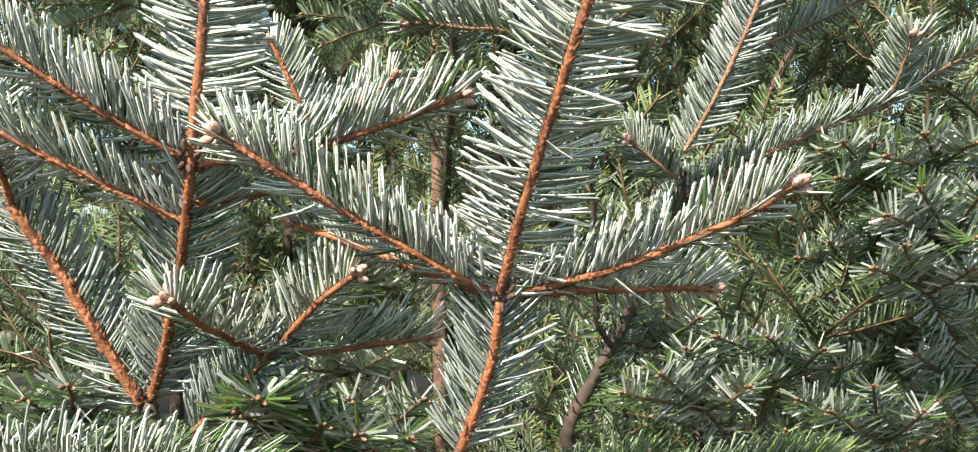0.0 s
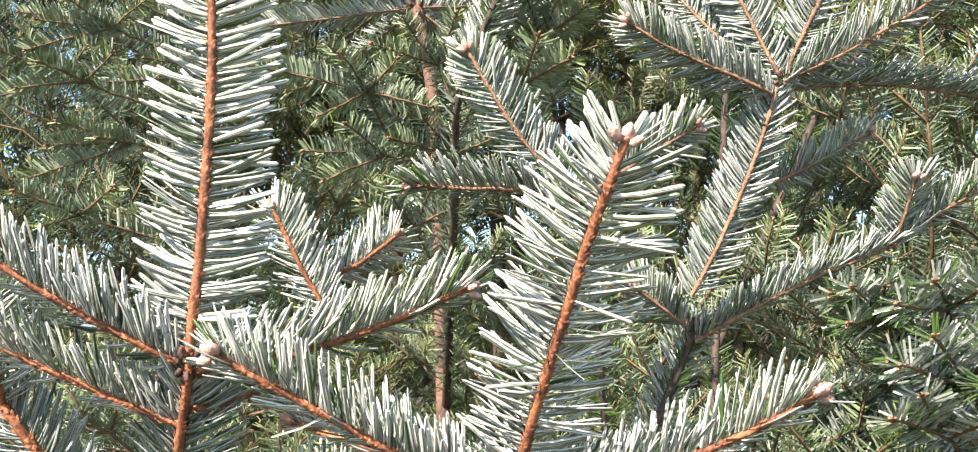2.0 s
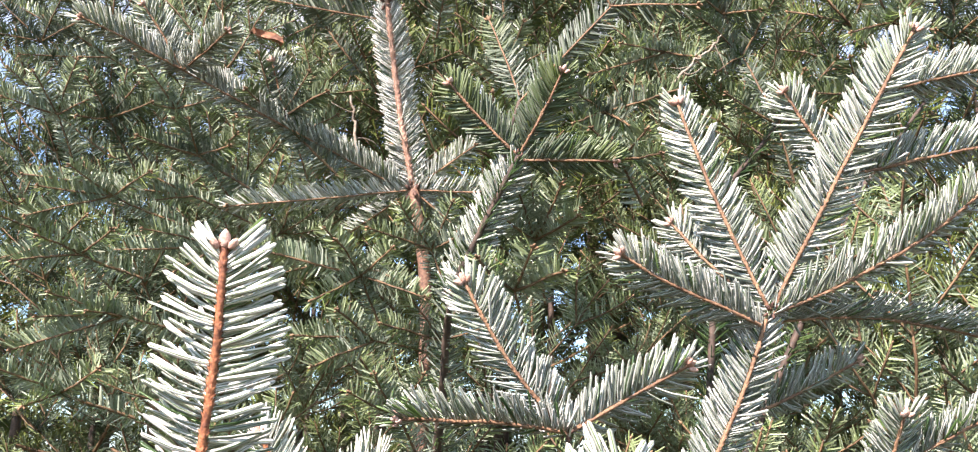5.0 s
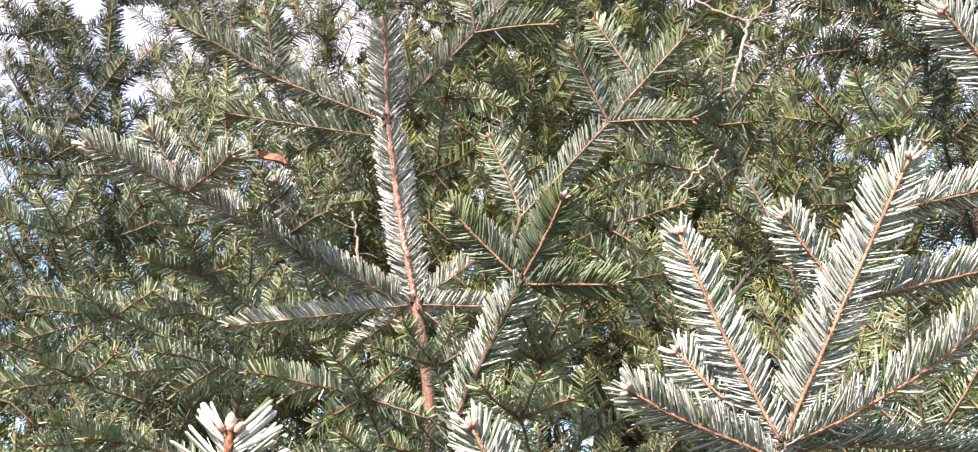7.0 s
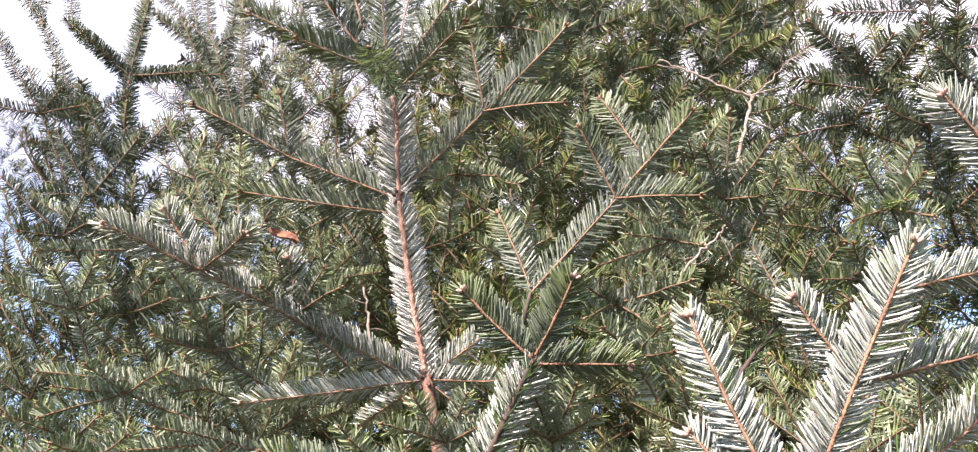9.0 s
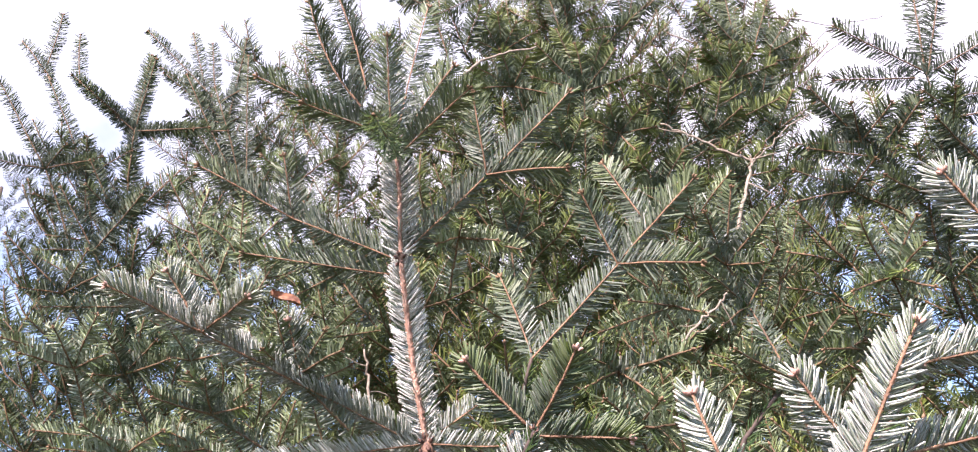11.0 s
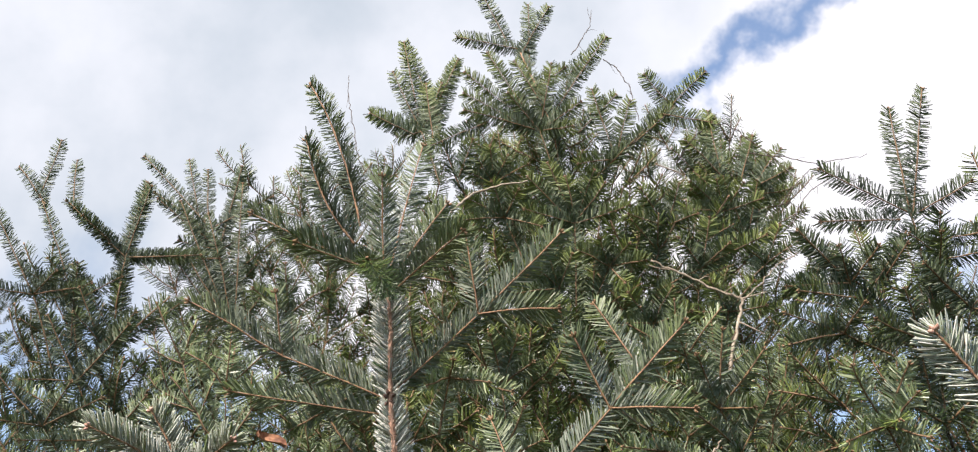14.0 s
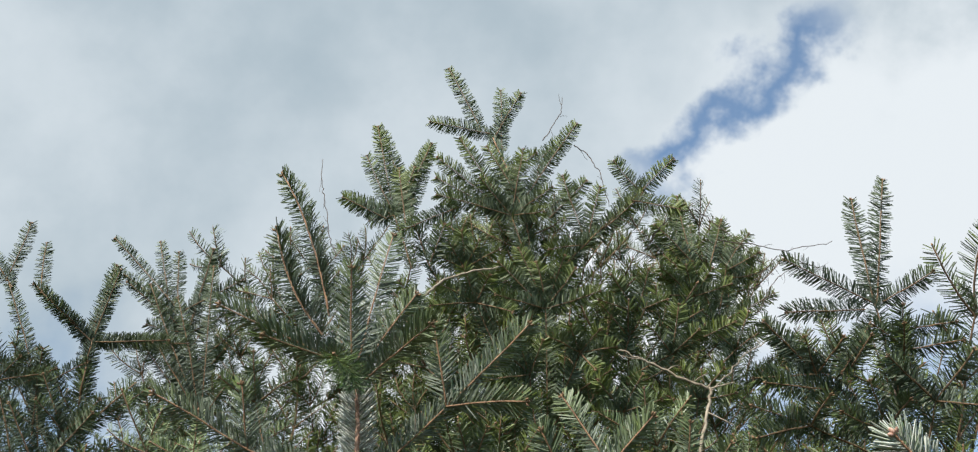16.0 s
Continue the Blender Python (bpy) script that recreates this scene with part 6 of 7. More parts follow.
spur(slim_fir, (-0.769, 1.600, 2.016), (-0.720, 1.540, 2.098), material=NEEDLE_LOW_LIT)
spur(slim_fir, (0.055, 1.650, 2.020), (0.028, 1.600, 2.110), bud=0, spread=(0, 160), r=(0.0026, 0.0021), material=NEEDLE_LOW_LIT)
spur(slim_fir, (0.028, 1.600, 2.110), (-0.040, 1.540, 2.129), material=NEEDLE_LOW_LIT)
spur(slim_fir, (0.028, 1.600, 2.110), (0.014, 1.540, 2.179), material=NEEDLE_LOW_LIT)
spur(slim_fir, (0.028, 1.600, 2.110), (0.104, 1.540, 2.133), material=NEEDLE_LOW_LIT)
spur(slim_fir, (0.028, 1.600, 2.110), (0.070, 1.540, 2.193), material=NEEDLE_LOW_LIT)
spur(right_fir, (0.406, 1.380, 2.071), (0.378, 1.350, 2.120), bud=0, spread=(0, 160), r=(0.0026, 0.0021), material=NEEDLE_MID_SHADED)
spur(right_fir, (0.378, 1.350, 2.120), (0.384, 1.290, 2.233), material=NEEDLE_MID_SHADED)
spur(right_fir, (0.378, 1.350, 2.120), (0.302, 1.290, 2.139), material=NEEDLE_MID_SHADED)
spur(right_fir, (0.378, 1.350, 2.120), (0.447, 1.290, 2.199), material=NEEDLE_MID_SHADED)
spur(right_fir, (0.378, 1.350, 2.120), (0.418, 1.290, 2.098), material=NEEDLE_MID_SHADED)
spur(right_fir, (0.378, 1.350, 2.120), (0.336, 1.290, 2.186), material=NEEDLE_MID_SHADED)
spur(right_fir, (0.438, 1.300, 1.919), (0.409, 1.360, 2.052), bud=0, spread=(0, 160), r=(0.0026, 0.0021), material=NEEDLE_MID_SHADED)
spur(right_fir, (0.409, 1.360, 2.052), (0.327, 1.300, 2.089), material=NEEDLE_MID_SHADED)
spur(right_fir, (0.409, 1.360, 2.052), (0.447, 1.300, 2.125), material=NEEDLE_MID_SHADED)
spur(right_fir, (0.409, 1.360, 2.052), (0.348, 1.300, 1.997), material=NEEDLE_MID_SHADED)
spur(right_fir, (0.457, 1.300, 1.825), (0.431, 1.280, 1.907), bud=0, spread=(0, 160), r=(0.0026, 0.0021), material=NEEDLE_MID_SHADED)
spur(right_fir, (0.431, 1.280, 1.907), (0.503, 1.220, 1.988), material=NEEDLE_MID_SHADED)
spur(right_fir, (0.431, 1.280, 1.907), (0.340, 1.220, 1.930), material=NEEDLE_MID_SHADED)
spur(right_fir, (0.431, 1.280, 1.907), (0.526, 1.220, 1.945), material=NEEDLE_MID_SHADED)
spur(right_fir, (0.431, 1.280, 1.907), (0.453, 1.220, 1.968), material=NEEDLE_MID_SHADED)
spur(right_fir, (0.376, 1.330, 2.009), (0.274, 1.300, 2.028), bud=0, spread=(0, 160), r=(0.0026, 0.0021), material=NEEDLE_LOW_LIT)
spur(right_fir, (0.274, 1.300, 2.028), (0.150, 1.240, 1.962), material=NEEDLE_LOW_LIT)
spur(right_fir, (0.274, 1.300, 2.028), (0.197, 1.240, 2.012), material=NEEDLE_LOW_LIT)
spur(right_fir, (0.274, 1.300, 2.028), (0.306, 1.240, 1.994), material=NEEDLE_LOW_LIT)
spur(right_fir, (0.189, 1.220, 1.804), (0.166, 1.200, 1.890), bud=0, spread=(0, 160), r=(0.0026, 0.0021), material=NEEDLE_MID_SHADED)
spur(right_fir, (0.166, 1.200, 1.890), (0.259, 1.140, 1.902), material=NEEDLE_MID_SHADED)
spur(right_fir, (0.166, 1.200, 1.890), (0.108, 1.140, 1.901), material=NEEDLE_MID_SHADED)
spur(right_fir, (0.166, 1.200, 1.890), (0.212, 1.140, 1.834), material=NEEDLE_MID_SHADED)
spur(right_fir, (0.166, 1.200, 1.890), (0.115, 1.140, 1.850), material=NEEDLE_MID_SHADED)
spur(right_fir, (0.642, 1.250, 1.942), (0.575, 1.200, 2.034), bud=0, spread=(0, 160), r=(0.0026, 0.0021), material=NEEDLE_LOW_LIT)
spur(right_fir, (0.575, 1.200, 2.034), (0.489, 1.140, 1.988), material=NEEDLE_LOW_LIT)
spur(right_fir, (0.575, 1.200, 2.034), (0.568, 1.140, 2.021), material=NEEDLE_LOW_LIT)
spur(right_fir, (0.575, 1.200, 2.034), (0.603, 1.140, 2.061), material=NEEDLE_LOW_LIT)
spur(right_fir, (0.575, 1.200, 2.034), (0.518, 1.140, 2.100), material=NEEDLE_LOW_LIT)
spur(right_fir, (0.575, 1.200, 2.034), (0.601, 1.140, 2.106), material=NEEDLE_LOW_LIT)
spur(right_fir, (0.575, 1.200, 2.034), (0.605, 1.140, 1.995), material=NEEDLE_LOW_LIT)
spur(right_fir, (0.196, 1.100, 1.729), (0.167, 1.080, 1.781), bud=0, spread=(0, 160), r=(0.0026, 0.0021), material=NEEDLE_LOW_LIT)
spur(right_fir, (0.167, 1.080, 1.781), (0.204, 1.020, 1.770), material=NEEDLE_LOW_LIT)
spur(right_fir, (0.167, 1.080, 1.781), (0.122, 1.020, 1.799), material=NEEDLE_LOW_LIT)
spur(right_fir, (0.167, 1.080, 1.781), (0.141, 1.020, 1.755), material=NEEDLE_LOW_LIT)
spur(right_fir, (0.167, 1.080, 1.781), (0.188, 1.020, 1.799), material=NEEDLE_LOW_LIT)
spur(right_fir, (0.577, 1.280, 1.875), (0.550, 1.250, 1.941), bud=0, spread=(0, 160), r=(0.0026, 0.0021), material=NEEDLE_MID_SHADED)
spur(right_fir, (0.550, 1.250, 1.941), (0.454, 1.190, 1.920), material=NEEDLE_MID_SHADED)
spur(right_fir, (0.550, 1.250, 1.941), (0.507, 1.190, 1.976), material=NEEDLE_MID_SHADED)
spur(right_fir, (0.550, 1.250, 1.941), (0.575, 1.190, 1.958), material=NEEDLE_MID_SHADED)
spur(slim_fir, (0.080, 1.150, 1.614), (0.063, 1.100, 1.682), bud=0, spread=(0, 160), r=(0.0026, 0.0021), material=NEEDLE_LOW_LIT)
spur(slim_fir, (0.063, 1.100, 1.682), (0.009, 1.040, 1.699), material=NEEDLE_LOW_LIT)
spur(slim_fir, (0.063, 1.100, 1.682), (0.038, 1.040, 1.729), material=NEEDLE_LOW_LIT)
spur(slim_fir, (0.063, 1.100, 1.682), (0.110, 1.040, 1.699), material=NEEDLE_LOW_LIT)
spur(slim_fir, (0.063, 1.100, 1.682), (0.090, 1.040, 1.736), material=NEEDLE_LOW_LIT)
spur(slim_fir, (0.050, 1.050, 1.560), (0.034, 1.000, 1.601), bud=0, spread=(0, 160), r=(0.0026, 0.0021), material=NEEDLE_LOW_LIT)
spur(slim_fir, (0.034, 1.000, 1.601), (-0.007, 0.940, 1.625), material=NEEDLE_LOW_LIT)
spur(slim_fir, (0.034, 1.000, 1.601), (0.051, 0.940, 1.637), material=NEEDLE_LOW_LIT)
spur(slim_fir, (0.034, 1.000, 1.601), (0.083, 0.940, 1.612), material=NEEDLE_LOW_LIT)
spur(right_fir, (0.494, 0.950, 1.230), (0.411, 0.840, 1.283), bud=0, spread=(0, 160), r=(0.0026, 0.0021), material=NEEDLE_RIGHT, needle=0.027)
spur(right_fir, (0.411, 0.840, 1.283), (0.319, 0.760, 1.308), material=NEEDLE_RIGHT, needle=0.027)
spur(right_fir, (0.411, 0.840, 1.283), (0.346, 0.760, 1.330), material=NEEDLE_RIGHT, needle=0.027)
spur(right_fir, (0.411, 0.840, 1.283), (0.402, 0.770, 1.326), material=NEEDLE_RIGHT, needle=0.027)
spur(right_fir, (0.411, 0.840, 1.283), (0.392, 0.760, 1.290), material=NEEDLE_RIGHT, needle=0.027)
spur(right_fir, (0.450, 0.900, 1.312), (0.397, 0.840, 1.350), bud=0, spread=(0, 160), r=(0.0026, 0.0021), material=NEEDLE_RIGHT, needle=0.027)
spur(right_fir, (0.397, 0.840, 1.350), (0.323, 0.770, 1.356), material=NEEDLE_RIGHT, needle=0.027)
spur(right_fir, (0.397, 0.840, 1.350), (0.354, 0.770, 1.374), material=NEEDLE_RIGHT, needle=0.027)
spur(right_fir, (0.397, 0.840, 1.350), (0.400, 0.770, 1.369), material=NEEDLE_RIGHT, needle=0.027)
spur(right_fir, (0.469, 0.950, 1.186), (0.401, 0.860, 1.237), bud=0, spread=(0, 160), r=(0.0026, 0.0021), material=NEEDLE_RIGHT, needle=0.027)
spur(right_fir, (0.401, 0.860, 1.237), (0.317, 0.780, 1.264), material=NEEDLE_RIGHT, needle=0.027)
spur(right_fir, (0.401, 0.860, 1.237), (0.343, 0.780, 1.282), material=NEEDLE_RIGHT, needle=0.027)
spur(right_fir, (0.401, 0.860, 1.237), (0.405, 0.790, 1.263), material=NEEDLE_RIGHT, needle=0.027)
spur(right_fir, (0.454, 1.000, 1.300), (0.381, 0.920, 1.337), bud=0, spread=(0, 160), r=(0.0026, 0.0021), material=NEEDLE_RIGHT, needle=0.027)
spur(right_fir, (0.381, 0.920, 1.337), (0.296, 0.840, 1.367), material=NEEDLE_RIGHT, needle=0.027)
spur(right_fir, (0.381, 0.920, 1.337), (0.307, 0.820, 1.372), material=NEEDLE_RIGHT, needle=0.027)
spur(right_fir, (0.381, 0.920, 1.337), (0.343, 0.840, 1.372), material=NEEDLE_RIGHT, needle=0.027)
spur(right_fir, (0.381, 0.920, 1.337), (0.301, 0.820, 1.341), material=NEEDLE_RIGHT, needle=0.027)
spur(right_fir, (0.421, 1.000, 1.260), (0.399, 0.920, 1.321), bud=0, spread=(0, 160), r=(0.0026, 0.0021), material=NEEDLE_RIGHT, needle=0.027)
spur(right_fir, (0.399, 0.920, 1.321), (0.458, 0.860, 1.314), material=NEEDLE_RIGHT, needle=0.027)
spur(right_fir, (0.399, 0.920, 1.321), (0.397, 0.840, 1.345), material=NEEDLE_RIGHT, needle=0.027)
spur(right_fir, (0.399, 0.920, 1.321), (0.346, 0.850, 1.306), material=NEEDLE_RIGHT, needle=0.027)
spur(right_fir, (0.529, 0.980, 1.345), (0.405, 0.880, 1.357), material=NEEDLE_RIGHT, needle=0.027)
spur(right_fir, (0.529, 0.980, 1.345), (0.444, 0.900, 1.378), material=NEEDLE_RIGHT, needle=0.027)
spur(right_fir, (0.540, 1.050, 1.188), (0.474, 1.000, 1.240), bud=0, spread=(0, 160), r=(0.0026, 0.0021), material=NEEDLE_RIGHT, needle=0.027)
spur(right_fir, (0.474, 1.000, 1.240), (0.360, 0.930, 1.243), material=NEEDLE_RIGHT, needle=0.027)
spur(right_fir, (0.474, 1.000, 1.240), (0.399, 0.920, 1.276), material=NEEDLE_RIGHT, needle=0.027)
spur(right_fir, (0.474, 1.000, 1.240), (0.488, 0.950, 1.275), material=NEEDLE_RIGHT, needle=0.027)
spur(right_fir, (0.443, 1.020, 1.225), (0.380, 0.980, 1.248), bud=0, spread=(0, 160), r=(0.0026, 0.0021), material=NEEDLE_RIGHT, needle=0.027)
spur(right_fir, (0.380, 0.980, 1.248), (0.300, 0.920, 1.268), material=NEEDLE_RIGHT, needle=0.027)
spur(right_fir, (0.380, 0.980, 1.248), (0.313, 0.920, 1.227), material=NEEDLE_RIGHT, needle=0.027)
spur(right_fir, (0.380, 0.980, 1.248), (0.332, 0.920, 1.282), material=NEEDLE_RIGHT, needle=0.027)
spur(right_fir, (0.381, 1.000, 1.107), (0.311, 0.950, 1.149), bud=0, spread=(0, 160), r=(0.0026, 0.0021), material=NEEDLE_RIGHT, needle=0.027)
spur(right_fir, (0.311, 0.950, 1.149), (0.212, 0.880, 1.195), material=NEEDLE_RIGHT, needle=0.027)
spur(right_fir, (0.311, 0.950, 1.149), (0.224, 0.860, 1.156), material=NEEDLE_RIGHT, needle=0.027)
spur(right_fir, (0.311, 0.950, 1.149), (0.259, 0.880, 1.195), material=NEEDLE_RIGHT, needle=0.027)
spur(right_fir, (0.311, 0.950, 1.149), (0.311, 0.880, 1.183), material=NEEDLE_RIGHT, needle=0.027)
spur(right_fir, (0.399, 0.950, 1.076), (0.278, 0.850, 1.142), material=NEEDLE_RIGHT, needle=0.027)
spur(right_fir, (0.399, 0.950, 1.076), (0.302, 0.840, 1.133), material=NEEDLE_RIGHT, needle=0.027)
spur(right_fir, (0.399, 0.950, 1.076), (0.400, 0.870, 1.127), material=NEEDLE_RIGHT, needle=0.027)
spur(right_fir, (0.399, 0.950, 1.076), (0.350, 0.860, 1.152), material=NEEDLE_RIGHT, needle=0.027)
spur(right_fir, (0.536, 1.100, 1.124), (0.456, 1.050, 1.160), bud=0, spread=(0, 160), r=(0.0026, 0.0021), material=NEEDLE_RIGHT, needle=0.027)
spur(right_fir, (0.456, 1.050, 1.160), (0.363, 0.970, 1.197), material=NEEDLE_RIGHT, needle=0.027)
spur(right_fir, (0.456, 1.050, 1.160), (0.453, 0.970, 1.203), material=NEEDLE_RIGHT, needle=0.027)
spur(right_fir, (0.456, 1.050, 1.160), (0.412, 0.980, 1.222), material=NEEDLE_RIGHT, needle=0.027)
spur(right_fir, (0.456, 1.050, 1.160), (0.349, 0.950, 1.155), material=NEEDLE_RIGHT, needle=0.027)
spur(right_fir, (0.568, 1.050, 1.062), (0.500, 1.000, 1.127), bud=0, spread=(0, 160), r=(0.0026, 0.0021), material=NEEDLE_RIGHT, needle=0.027)
spur(right_fir, (0.500, 1.000, 1.127), (0.417, 0.920, 1.172), material=NEEDLE_RIGHT, needle=0.027)
spur(right_fir, (0.500, 1.000, 1.127), (0.491, 0.920, 1.178), material=NEEDLE_RIGHT, needle=0.027)
spur(right_fir, (0.500, 1.000, 1.127), (0.426, 0.900, 1.132), material=NEEDLE_RIGHT, needle=0.027)
spur(right_fir, (0.248, 0.950, 1.070), (0.205, 0.900, 1.121), bud=0, spread=(0, 160), r=(0.0026, 0.0021), material=NEEDLE_RIGHT, needle=0.027)
spur(right_fir, (0.205, 0.900, 1.121), (0.115, 0.820, 1.154), material=NEEDLE_RIGHT, needle=0.027)
spur(right_fir, (0.205, 0.900, 1.121), (0.148, 0.820, 1.170), material=NEEDLE_RIGHT, needle=0.027)
spur(right_fir, (0.205, 0.900, 1.121), (0.227, 0.830, 1.157), material=NEEDLE_RIGHT, needle=0.027)
spur(right_fir, (0.205, 0.900, 1.121), (0.174, 0.840, 1.189), material=NEEDLE_RIGHT, needle=0.027)
spur(right_fir, (0.195, 1.000, 1.114), (0.178, 0.980, 1.170), bud=0, spread=(0, 160), r=(0.0026, 0.0021), material=NEEDLE_RIGHT, needle=0.027)
spur(right_fir, (0.178, 0.980, 1.170), (0.103, 0.900, 1.193), material=NEEDLE_RIGHT, needle=0.027)
spur(right_fir, (0.178, 0.980, 1.170), (0.199, 0.900, 1.211), material=NEEDLE_RIGHT, needle=0.027)
spur(right_fir, (0.178, 0.980, 1.170), (0.142, 0.920, 1.215), material=NEEDLE_RIGHT, needle=0.027)
shoot(right_fir, (0.097, 0.660, 1.119), (0.223, 0.600, 1.152), normal=(0, 0.25, 1), needle=0.03, material=NEEDLE_LOW_LIT)
shoot(right_fir, (0.037, 0.620, 1.130), (0.093, 0.560, 1.160), normal=(0, 0.25, 1), needle=0.03, material=NEEDLE_LOW_LIT)
spur(near_fir, (-0.141, 0.600, 1.170), (-0.119, 0.480, 1.213), material=NEEDLE_RIGHT, needle=0.027)
spur(near_fir, (-0.141, 0.600, 1.170), (-0.110, 0.520, 1.205), material=NEEDLE_RIGHT, needle=0.027)
spur(near_fir, (-0.141, 0.600, 1.170), (-0.136, 0.500, 1.202), material=NEEDLE_RIGHT, needle=0.027)
spur(near_fir, (-0.123, 0.620, 1.147), (-0.073, 0.520, 1.186), material=NEEDLE_RIGHT, needle=0.027)
spur(near_fir, (-0.123, 0.620, 1.147), (-0.093, 0.520, 1.191), material=NEEDLE_RIGHT, needle=0.027)
spur(near_fir, (-0.123, 0.620, 1.147), (-0.069, 0.550, 1.170), material=NEEDLE_RIGHT, needle=0.027)
spur(near_fir, (-0.297, 0.680, 1.153), (-0.298, 0.600, 1.190), material=NEEDLE_RIGHT, needle=0.027)
spur(near_fir, (-0.297, 0.680, 1.153), (-0.261, 0.580, 1.202), material=NEEDLE_RIGHT, needle=0.027)
spur(near_fir, (-0.297, 0.680, 1.153), (-0.296, 0.580, 1.171), material=NEEDLE_RIGHT, needle=0.027)
spur(near_fir, (-0.297, 0.680, 1.153), (-0.242, 0.600, 1.198), material=NEEDLE_RIGHT, needle=0.027)
spur(near_fir, (-0.100, 0.800, 1.120), (-0.052, 0.720, 1.167), material=NEEDLE_RIGHT, needle=0.027)
spur(near_fir, (-0.100, 0.800, 1.120), (-0.109, 0.720, 1.167), material=NEEDLE_RIGHT, needle=0.027)
spur(near_fir, (-0.100, 0.800, 1.120), (-0.060, 0.700, 1.143), material=NEEDLE_RIGHT, needle=0.027)
spur(near_fir, (-0.125, 1.000, 1.088), (-0.144, 0.950, 1.149), bud=0, spread=(0, 160), r=(0.0026, 0.0021), material=NEEDLE_RIGHT, needle=0.027)
spur(near_fir, (-0.144, 0.950, 1.149), (-0.186, 0.880, 1.167), material=NEEDLE_RIGHT, needle=0.027)
spur(near_fir, (-0.144, 0.950, 1.149), (-0.095, 0.850, 1.182), material=NEEDLE_RIGHT, needle=0.027)
spur(near_fir, (-0.144, 0.950, 1.149), (-0.156, 0.880, 1.184), material=NEEDLE_RIGHT, needle=0.027)

# ---- the trees behind ----
def background_fir(x, y, top, reach, first, gap, each, seed, label, **more):
    crown(fir(label, (x, y, 0)), top, reach, first, gap, each, seed, **more)


TALL, SMALL, BUSH = "dense fir with yellow-green shoot tips, in cloud light", "slender fir with upright pale shoots against the sky", "bushy young fir with light green branch tips"
crown(tall_fir, 3.22, 0.88, 1.6, 0.19, 6, 3, blunt=0.42, pitch=0.22, scale=1.45)
crown(side_fir, 2.35, 0.5, 1.35, 0.22, 5, 11, blunt=0.5)
crown(edge_fir, 2.6, 0.62, 1.35, 0.20, 5, 5, blunt=0.45, kind=EDGE)
background_fir(-0.5, 2.65, 3.1, 0.65, 1.6, 0.21, 5, 9, SMALL, blunt=0.4)
background_fir(0.82, 2.65, 3.3, 0.7, 1.6, 0.21, 5, 13, TALL, blunt=0.4)
background_fir(1.12, 2.25, 2.50, 0.50, 1.2, 0.20, 5, 21, TALL, blunt=0.55)
background_fir(0.56, 2.00, 2.25, 0.55, 1.0, 0.20, 6, 15, BUSH, blunt=0.4, scale=1.15, kind=LOW, fill=26)
background_fir(-0.55, 2.05, 2.30, 0.58, 1.0, 0.20, 6, 17, BUSH, blunt=0.4, scale=1.15, kind=LOW, fill=26)
background_fir(0.60, 1.30, 1.45, 0.50, 0.75, 0.16, 6, 19, BUSH, blunt=0.4, kind=LOW, fill=26, scale=1.15, rise=0.2)
background_fir(0.10, 1.75, 1.45, 0.50, 0.75, 0.16, 6, 23, BUSH, blunt=0.4, kind=LOW, fill=26, scale=1.15, rise=0.2)
background_fir(-0.50, 1.25, 1.10, 0.45, 0.75, 0.16, 6, 29, BUSH, blunt=0.4, kind=LOW, fill=26, scale=1.15, rise=0.2)
background_fir(0.27, 1.20, 1.12, 0.35, 0.70, 0.14, 5, 31, BUSH, blunt=0.4, kind=LOW, fill=26, scale=1.1, rise=0.2)


def coarse_fir(x, y, top, first, size, seed, label, group, each=5, kind=COARSE):
    """A fir far enough off for its branches to be simple: whorls of upswept ends on a trunk."""
    r = random.Random(seed)
    tree = tagged(fir(label, (x, y, 0)), group=group)
    limb(tree, [(x, y, 0), (x, y, top)], 0.035, 0.006, "trunk")
    z, turn = first, 0.0
    while z < top - 0.05:
        f = (top - z) / (top - first)
        for j in range(each):
            turn += 360 / each + r.uniform(-16, 16)
            a = radians(turn)
            if math.sin(a) > 0.3:
                continue
            way = Vector((math.cos(a), math.sin(a), 0.25 + 0.7 * (1 - f) ** 2))
            place_spray(tree, r.choice(kind), (x, y, z), way, (r.uniform(-0.3, 0.3), r.uniform(-0.4, 0.2), 1), size * (0.42 + 0.58 * f) * r.uniform(0.85, 1.1))
        z += 0.30 * size


SECOND = "fir of the second row, dim behind the others"
coarse_fir(0.22, 3.25, 4.05, 1.7, 0.85, 1, SECOND, "firs of the second row")
for spot in ((0.08, 2.78, 3.35), (0.42, 2.80, 3.30), (-0.28, 2.85, 3.0), (0.74, 2.9, 3.25)):
    coarse_fir(*spot, 1.9, 0.58, 50 + int(spot[0] * 100), SECOND, "firs of the second row", 6)
for spot in ((0.02, 2.66, 3.2), (0.34, 2.68, 3.28), (0.62, 2.75, 3.05)):
    coarse_fir(*spot, 2.3, 0.5, 80 + int(spot[0] * 100), SECOND, "firs of the second row", 6)
coarse_fir(-0.95, 3.15, 3.25, 1.6, 0.75, 2, SECOND, "firs of the second row")
coarse_fir(-1.75, 2.9, 3.1, 1.5, 0.75, 3, SECOND, "firs of the second row")
coarse_fir(-0.35, 3.4, 3.5, 1.7, 0.8, 4, SECOND, "firs of the second row")
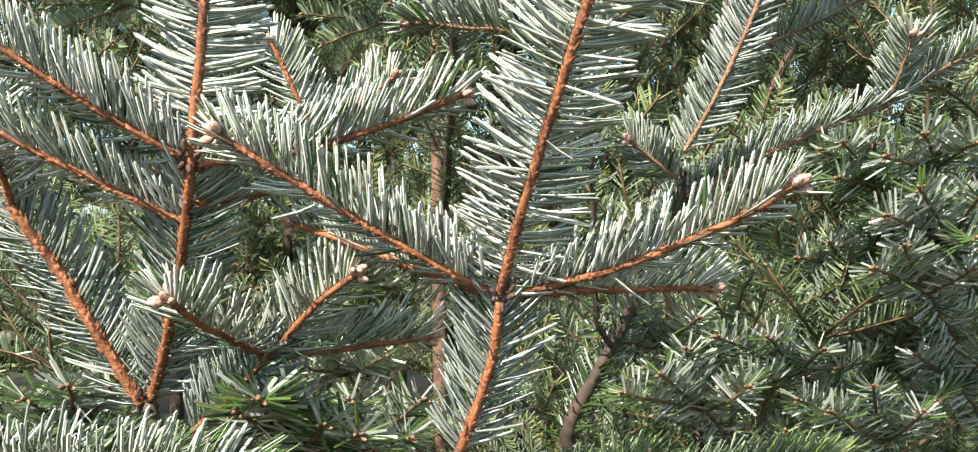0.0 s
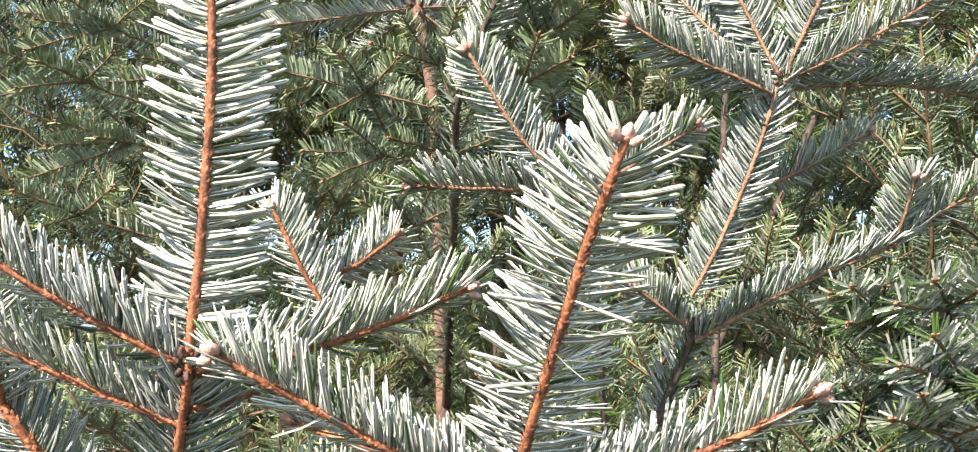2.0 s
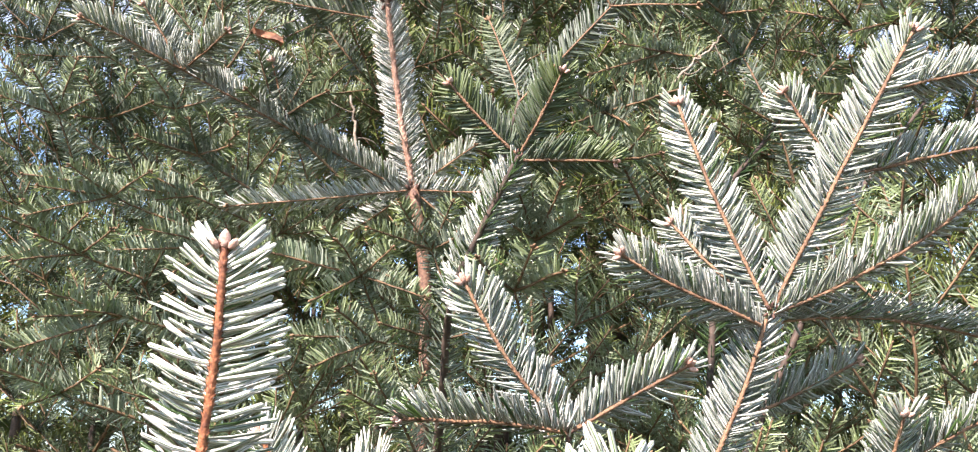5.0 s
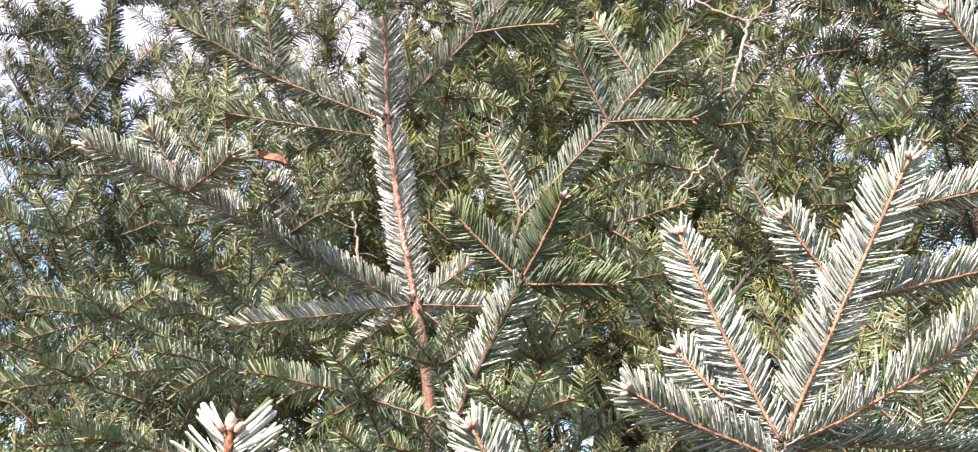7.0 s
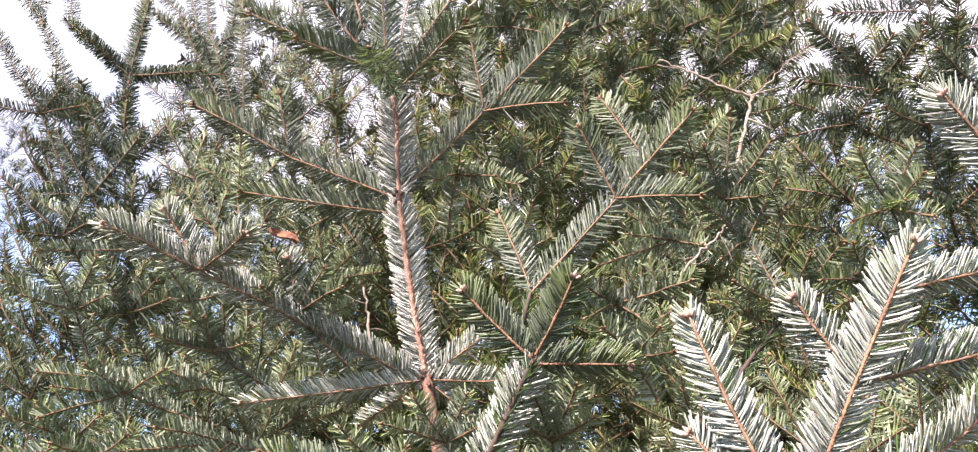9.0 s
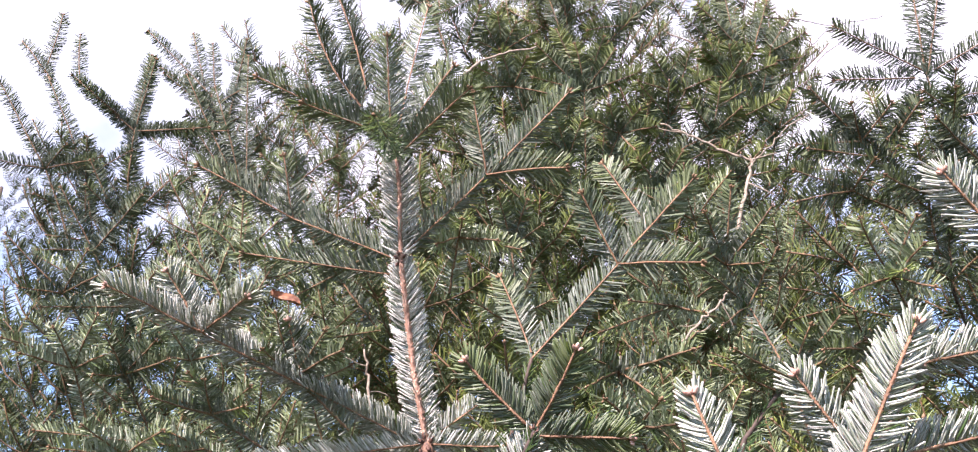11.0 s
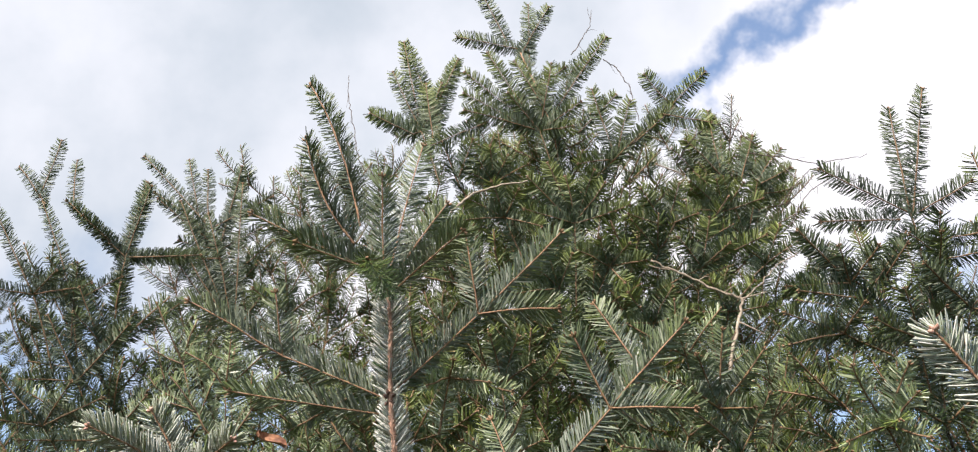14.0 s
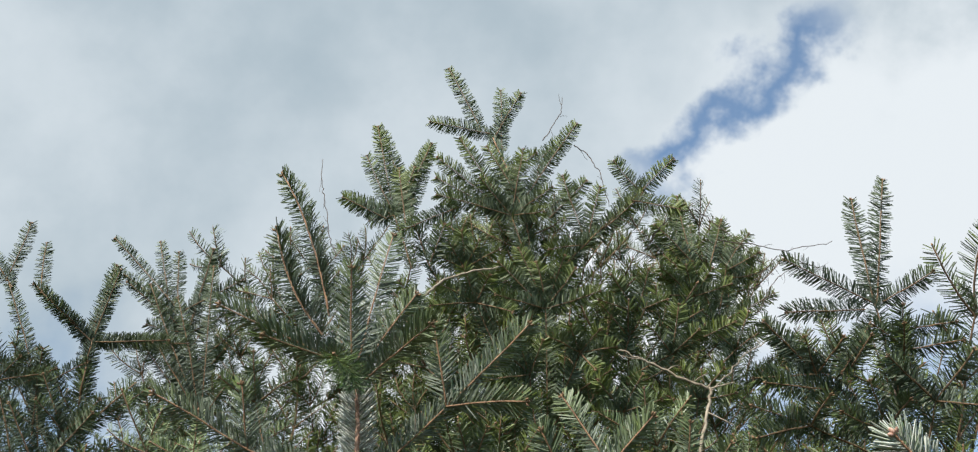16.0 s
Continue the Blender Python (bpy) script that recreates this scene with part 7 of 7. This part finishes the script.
coarse_fir(0.95, 3.3, 3.55, 1.6, 0.8, 5, SECOND, "firs of the second row")
coarse_fir(1.65, 2.6, 2.6, 1.2, 0.7, 6, SECOND, "firs of the second row")


r = random.Random(41)
for k in range(13):
    coarse_fir(-2.7 + 0.45 * k + r.uniform(-0.12, 0.12), 3.75 + r.uniform(-0.2, 0.35), r.uniform(2.35, 2.75), 0.7, 0.95, 300 + k, SECOND, "firs of the second row", 5)


def far_wood():
    """The wood beyond: a belt of firs, too far off to tell apart."""
    r = random.Random(4)
    for k in range(16):
        y = (5.0, 6.6)[k % 2] + r.uniform(-0.4, 0.6)
        coarse_fir((-3.9 + 0.52 * k + r.uniform(-0.2, 0.2)) * y / 5.2, y, r.uniform(2.8, 3.4) if k % 2 == 0 else r.uniform(3.2, 4.0), 0.5, 1.7, 10 + k, "dark fir in the wood beyond", "firs of the wood beyond", 3, BEYOND)


far_wood()


def dry_stem(name, points, r, label):
    """A dead stem through the points, smoothly bent and a little kinked."""
    p = np.asarray(points, float)
    s = np.linspace(0, len(p) - 1, 7 * (len(p) - 1) + 1)
    q = np.stack([np.interp(s, np.arange(len(p)), p[:, i]) for i in range(3)], 1)
    for _ in range(4):
        q[1:-1] = (q[:-2] + 2 * q[1:-1] + q[2:]) / 4
    q += rng.normal(0, 0.0016, q.shape)
    g = Growth()
    g.add(q - p[0], r * 1.35, r * 0.8, (0.2, 0.3, 0.9), 0, bud=0)
    for k in range(4, len(q) - 2, 6):
        # short side tendrils
        side = unit(rng.normal(0, 1, 3) * (1, 0.4, 1)) * rng.uniform(0.02, 0.055)
        g.add(bowed(q[k] - p[0], q[k] - p[0] + side, (0, 0, rng.uniform(-0.008, 0.008)), 5), r * 0.6, r * 0.35, (0.2, 0.3, 0.9), 0, bud=0)
    ob = tagged(new(name, g.wood(name, DRY if name == "dry_stalk" else BARK, 6)), label, "dead stem")
    ob.location = p[0]


def dead_leaf(place):
    """A curled brown leaf hanging in the needles."""
    bm = bmesh.new()
    bmesh.ops.create_grid(bm, x_segments=8, y_segments=6, size=1.0)
    for v in bm.verts:
        x, y = v.co.x, v.co.y
        w = max(0.02, (1 - x * x)) ** 0.7
        v.co = (0.024 * x, 0.010 * y * w, 0.008 * y * y + 0.006 * math.sin(2.5 * x) + 0.002 * noise.noise(Vector((x * 3, y * 3, 1))))
    bmesh.ops.solidify(bm, geom=bm.faces[:], thickness=0.0004)
    me = bpy.data.meshes.new("dead_leaf")
    bm.to_mesh(me), bm.free()
    me.materials.append(RUST)
    ob = tagged(new("dead_leaf", me), "curled rusty brown dead leaf caught in fir needles", "leaf")
    ob.matrix_world = Matrix.Translation(place) @ pose(0, 0, 0, 60, 25, 30)



# ---- climbing stems and dead bits caught in the branches ----
dry_stem('dry_vine', [(-0.329, 2.000, 3.065), (-0.358, 2.000, 3.129), (-0.381, 2.000, 3.264), (-0.401, 2.000, 3.334), (-0.404, 2.000, 3.420)], 0.0011, 'thin dry brown climbing stem looping over the firs')
dry_stem('dry_vine', [(0.265, 2.050, 3.571), (0.309, 2.050, 3.655), (0.335, 2.050, 3.704), (0.335, 2.050, 3.770)], 0.0012, 'thin dry brown climbing stem looping over the firs')
dry_stem('dry_vine', [(0.354, 2.000, 3.510), (0.391, 2.000, 3.477), (0.427, 2.000, 3.403), (0.446, 2.000, 3.270)], 0.0012, 'thin dry brown climbing stem looping over the firs')
dry_stem('dry_vine', [(0.521, 1.950, 3.077), (0.575, 1.950, 3.166), (0.626, 1.950, 3.213), (0.676, 1.950, 3.226), (0.736, 1.950, 3.172), (0.810, 1.950, 3.082), (0.865, 1.950, 3.003)], 0.0013, 'thin dry brown climbing stem looping over the firs')
dry_stem('dry_vine', [(0.673, 1.800, 3.003), (0.754, 1.800, 2.994), (0.839, 1.800, 2.972), (0.917, 1.800, 2.991), (0.978, 1.800, 3.005)], 0.001, 'thin dry brown climbing stem looping over the firs')
dry_stem('dry_vine', [(0.726, 1.800, 2.838), (0.780, 1.800, 2.916), (0.838, 1.800, 2.966), (0.903, 1.800, 2.929), (0.946, 1.800, 2.901)], 0.0009, 'thin dry brown climbing stem looping over the firs')
dry_stem('dry_vine', [(0.740, 1.800, 2.783), (0.797, 1.800, 2.878), (0.873, 1.800, 2.938), (0.934, 1.800, 2.920)], 0.0009, 'thin dry brown climbing stem looping over the firs')
dry_stem('dry_stalk', [(0.449, 1.500, 2.258), (0.470, 1.500, 2.321), (0.495, 1.500, 2.406), (0.491, 1.500, 2.416)], 0.003, 'pale dry dead stalk caught among fir branches')
dry_stem('dry_stalk', [(0.500, 1.520, 2.413), (0.538, 1.520, 2.452), (0.592, 1.520, 2.508), (0.681, 1.520, 2.557)], 0.0011, 'pale dry dead stalk caught among fir branches')
dry_stem('dry_stalk', [(0.499, 1.520, 2.421), (0.443, 1.520, 2.443), (0.384, 1.520, 2.477), (0.330, 1.520, 2.504)], 0.0022, 'pale dry dead stalk caught among fir branches')
dry_stem('dry_stalk', [(-0.083, 1.750, 2.764), (-0.048, 1.750, 2.809), (0.011, 1.750, 2.842), (0.102, 1.750, 2.863)], 0.0026, 'pale dry dead stalk caught among fir branches')
dry_stem('dry_stalk', [(0.261, 1.200, 1.934), (0.285, 1.200, 1.960), (0.315, 1.200, 1.989), (0.331, 1.200, 2.008)], 0.0016, 'pale dry dead stalk caught among fir branches')
dry_stem('dry_stalk', [(-0.206, 1.450, 1.907), (-0.211, 1.450, 1.950), (-0.220, 1.450, 2.005)], 0.0022, 'pale dry dead stalk caught among fir branches')
dead_leaf((-0.331, 1.300, 2.034))
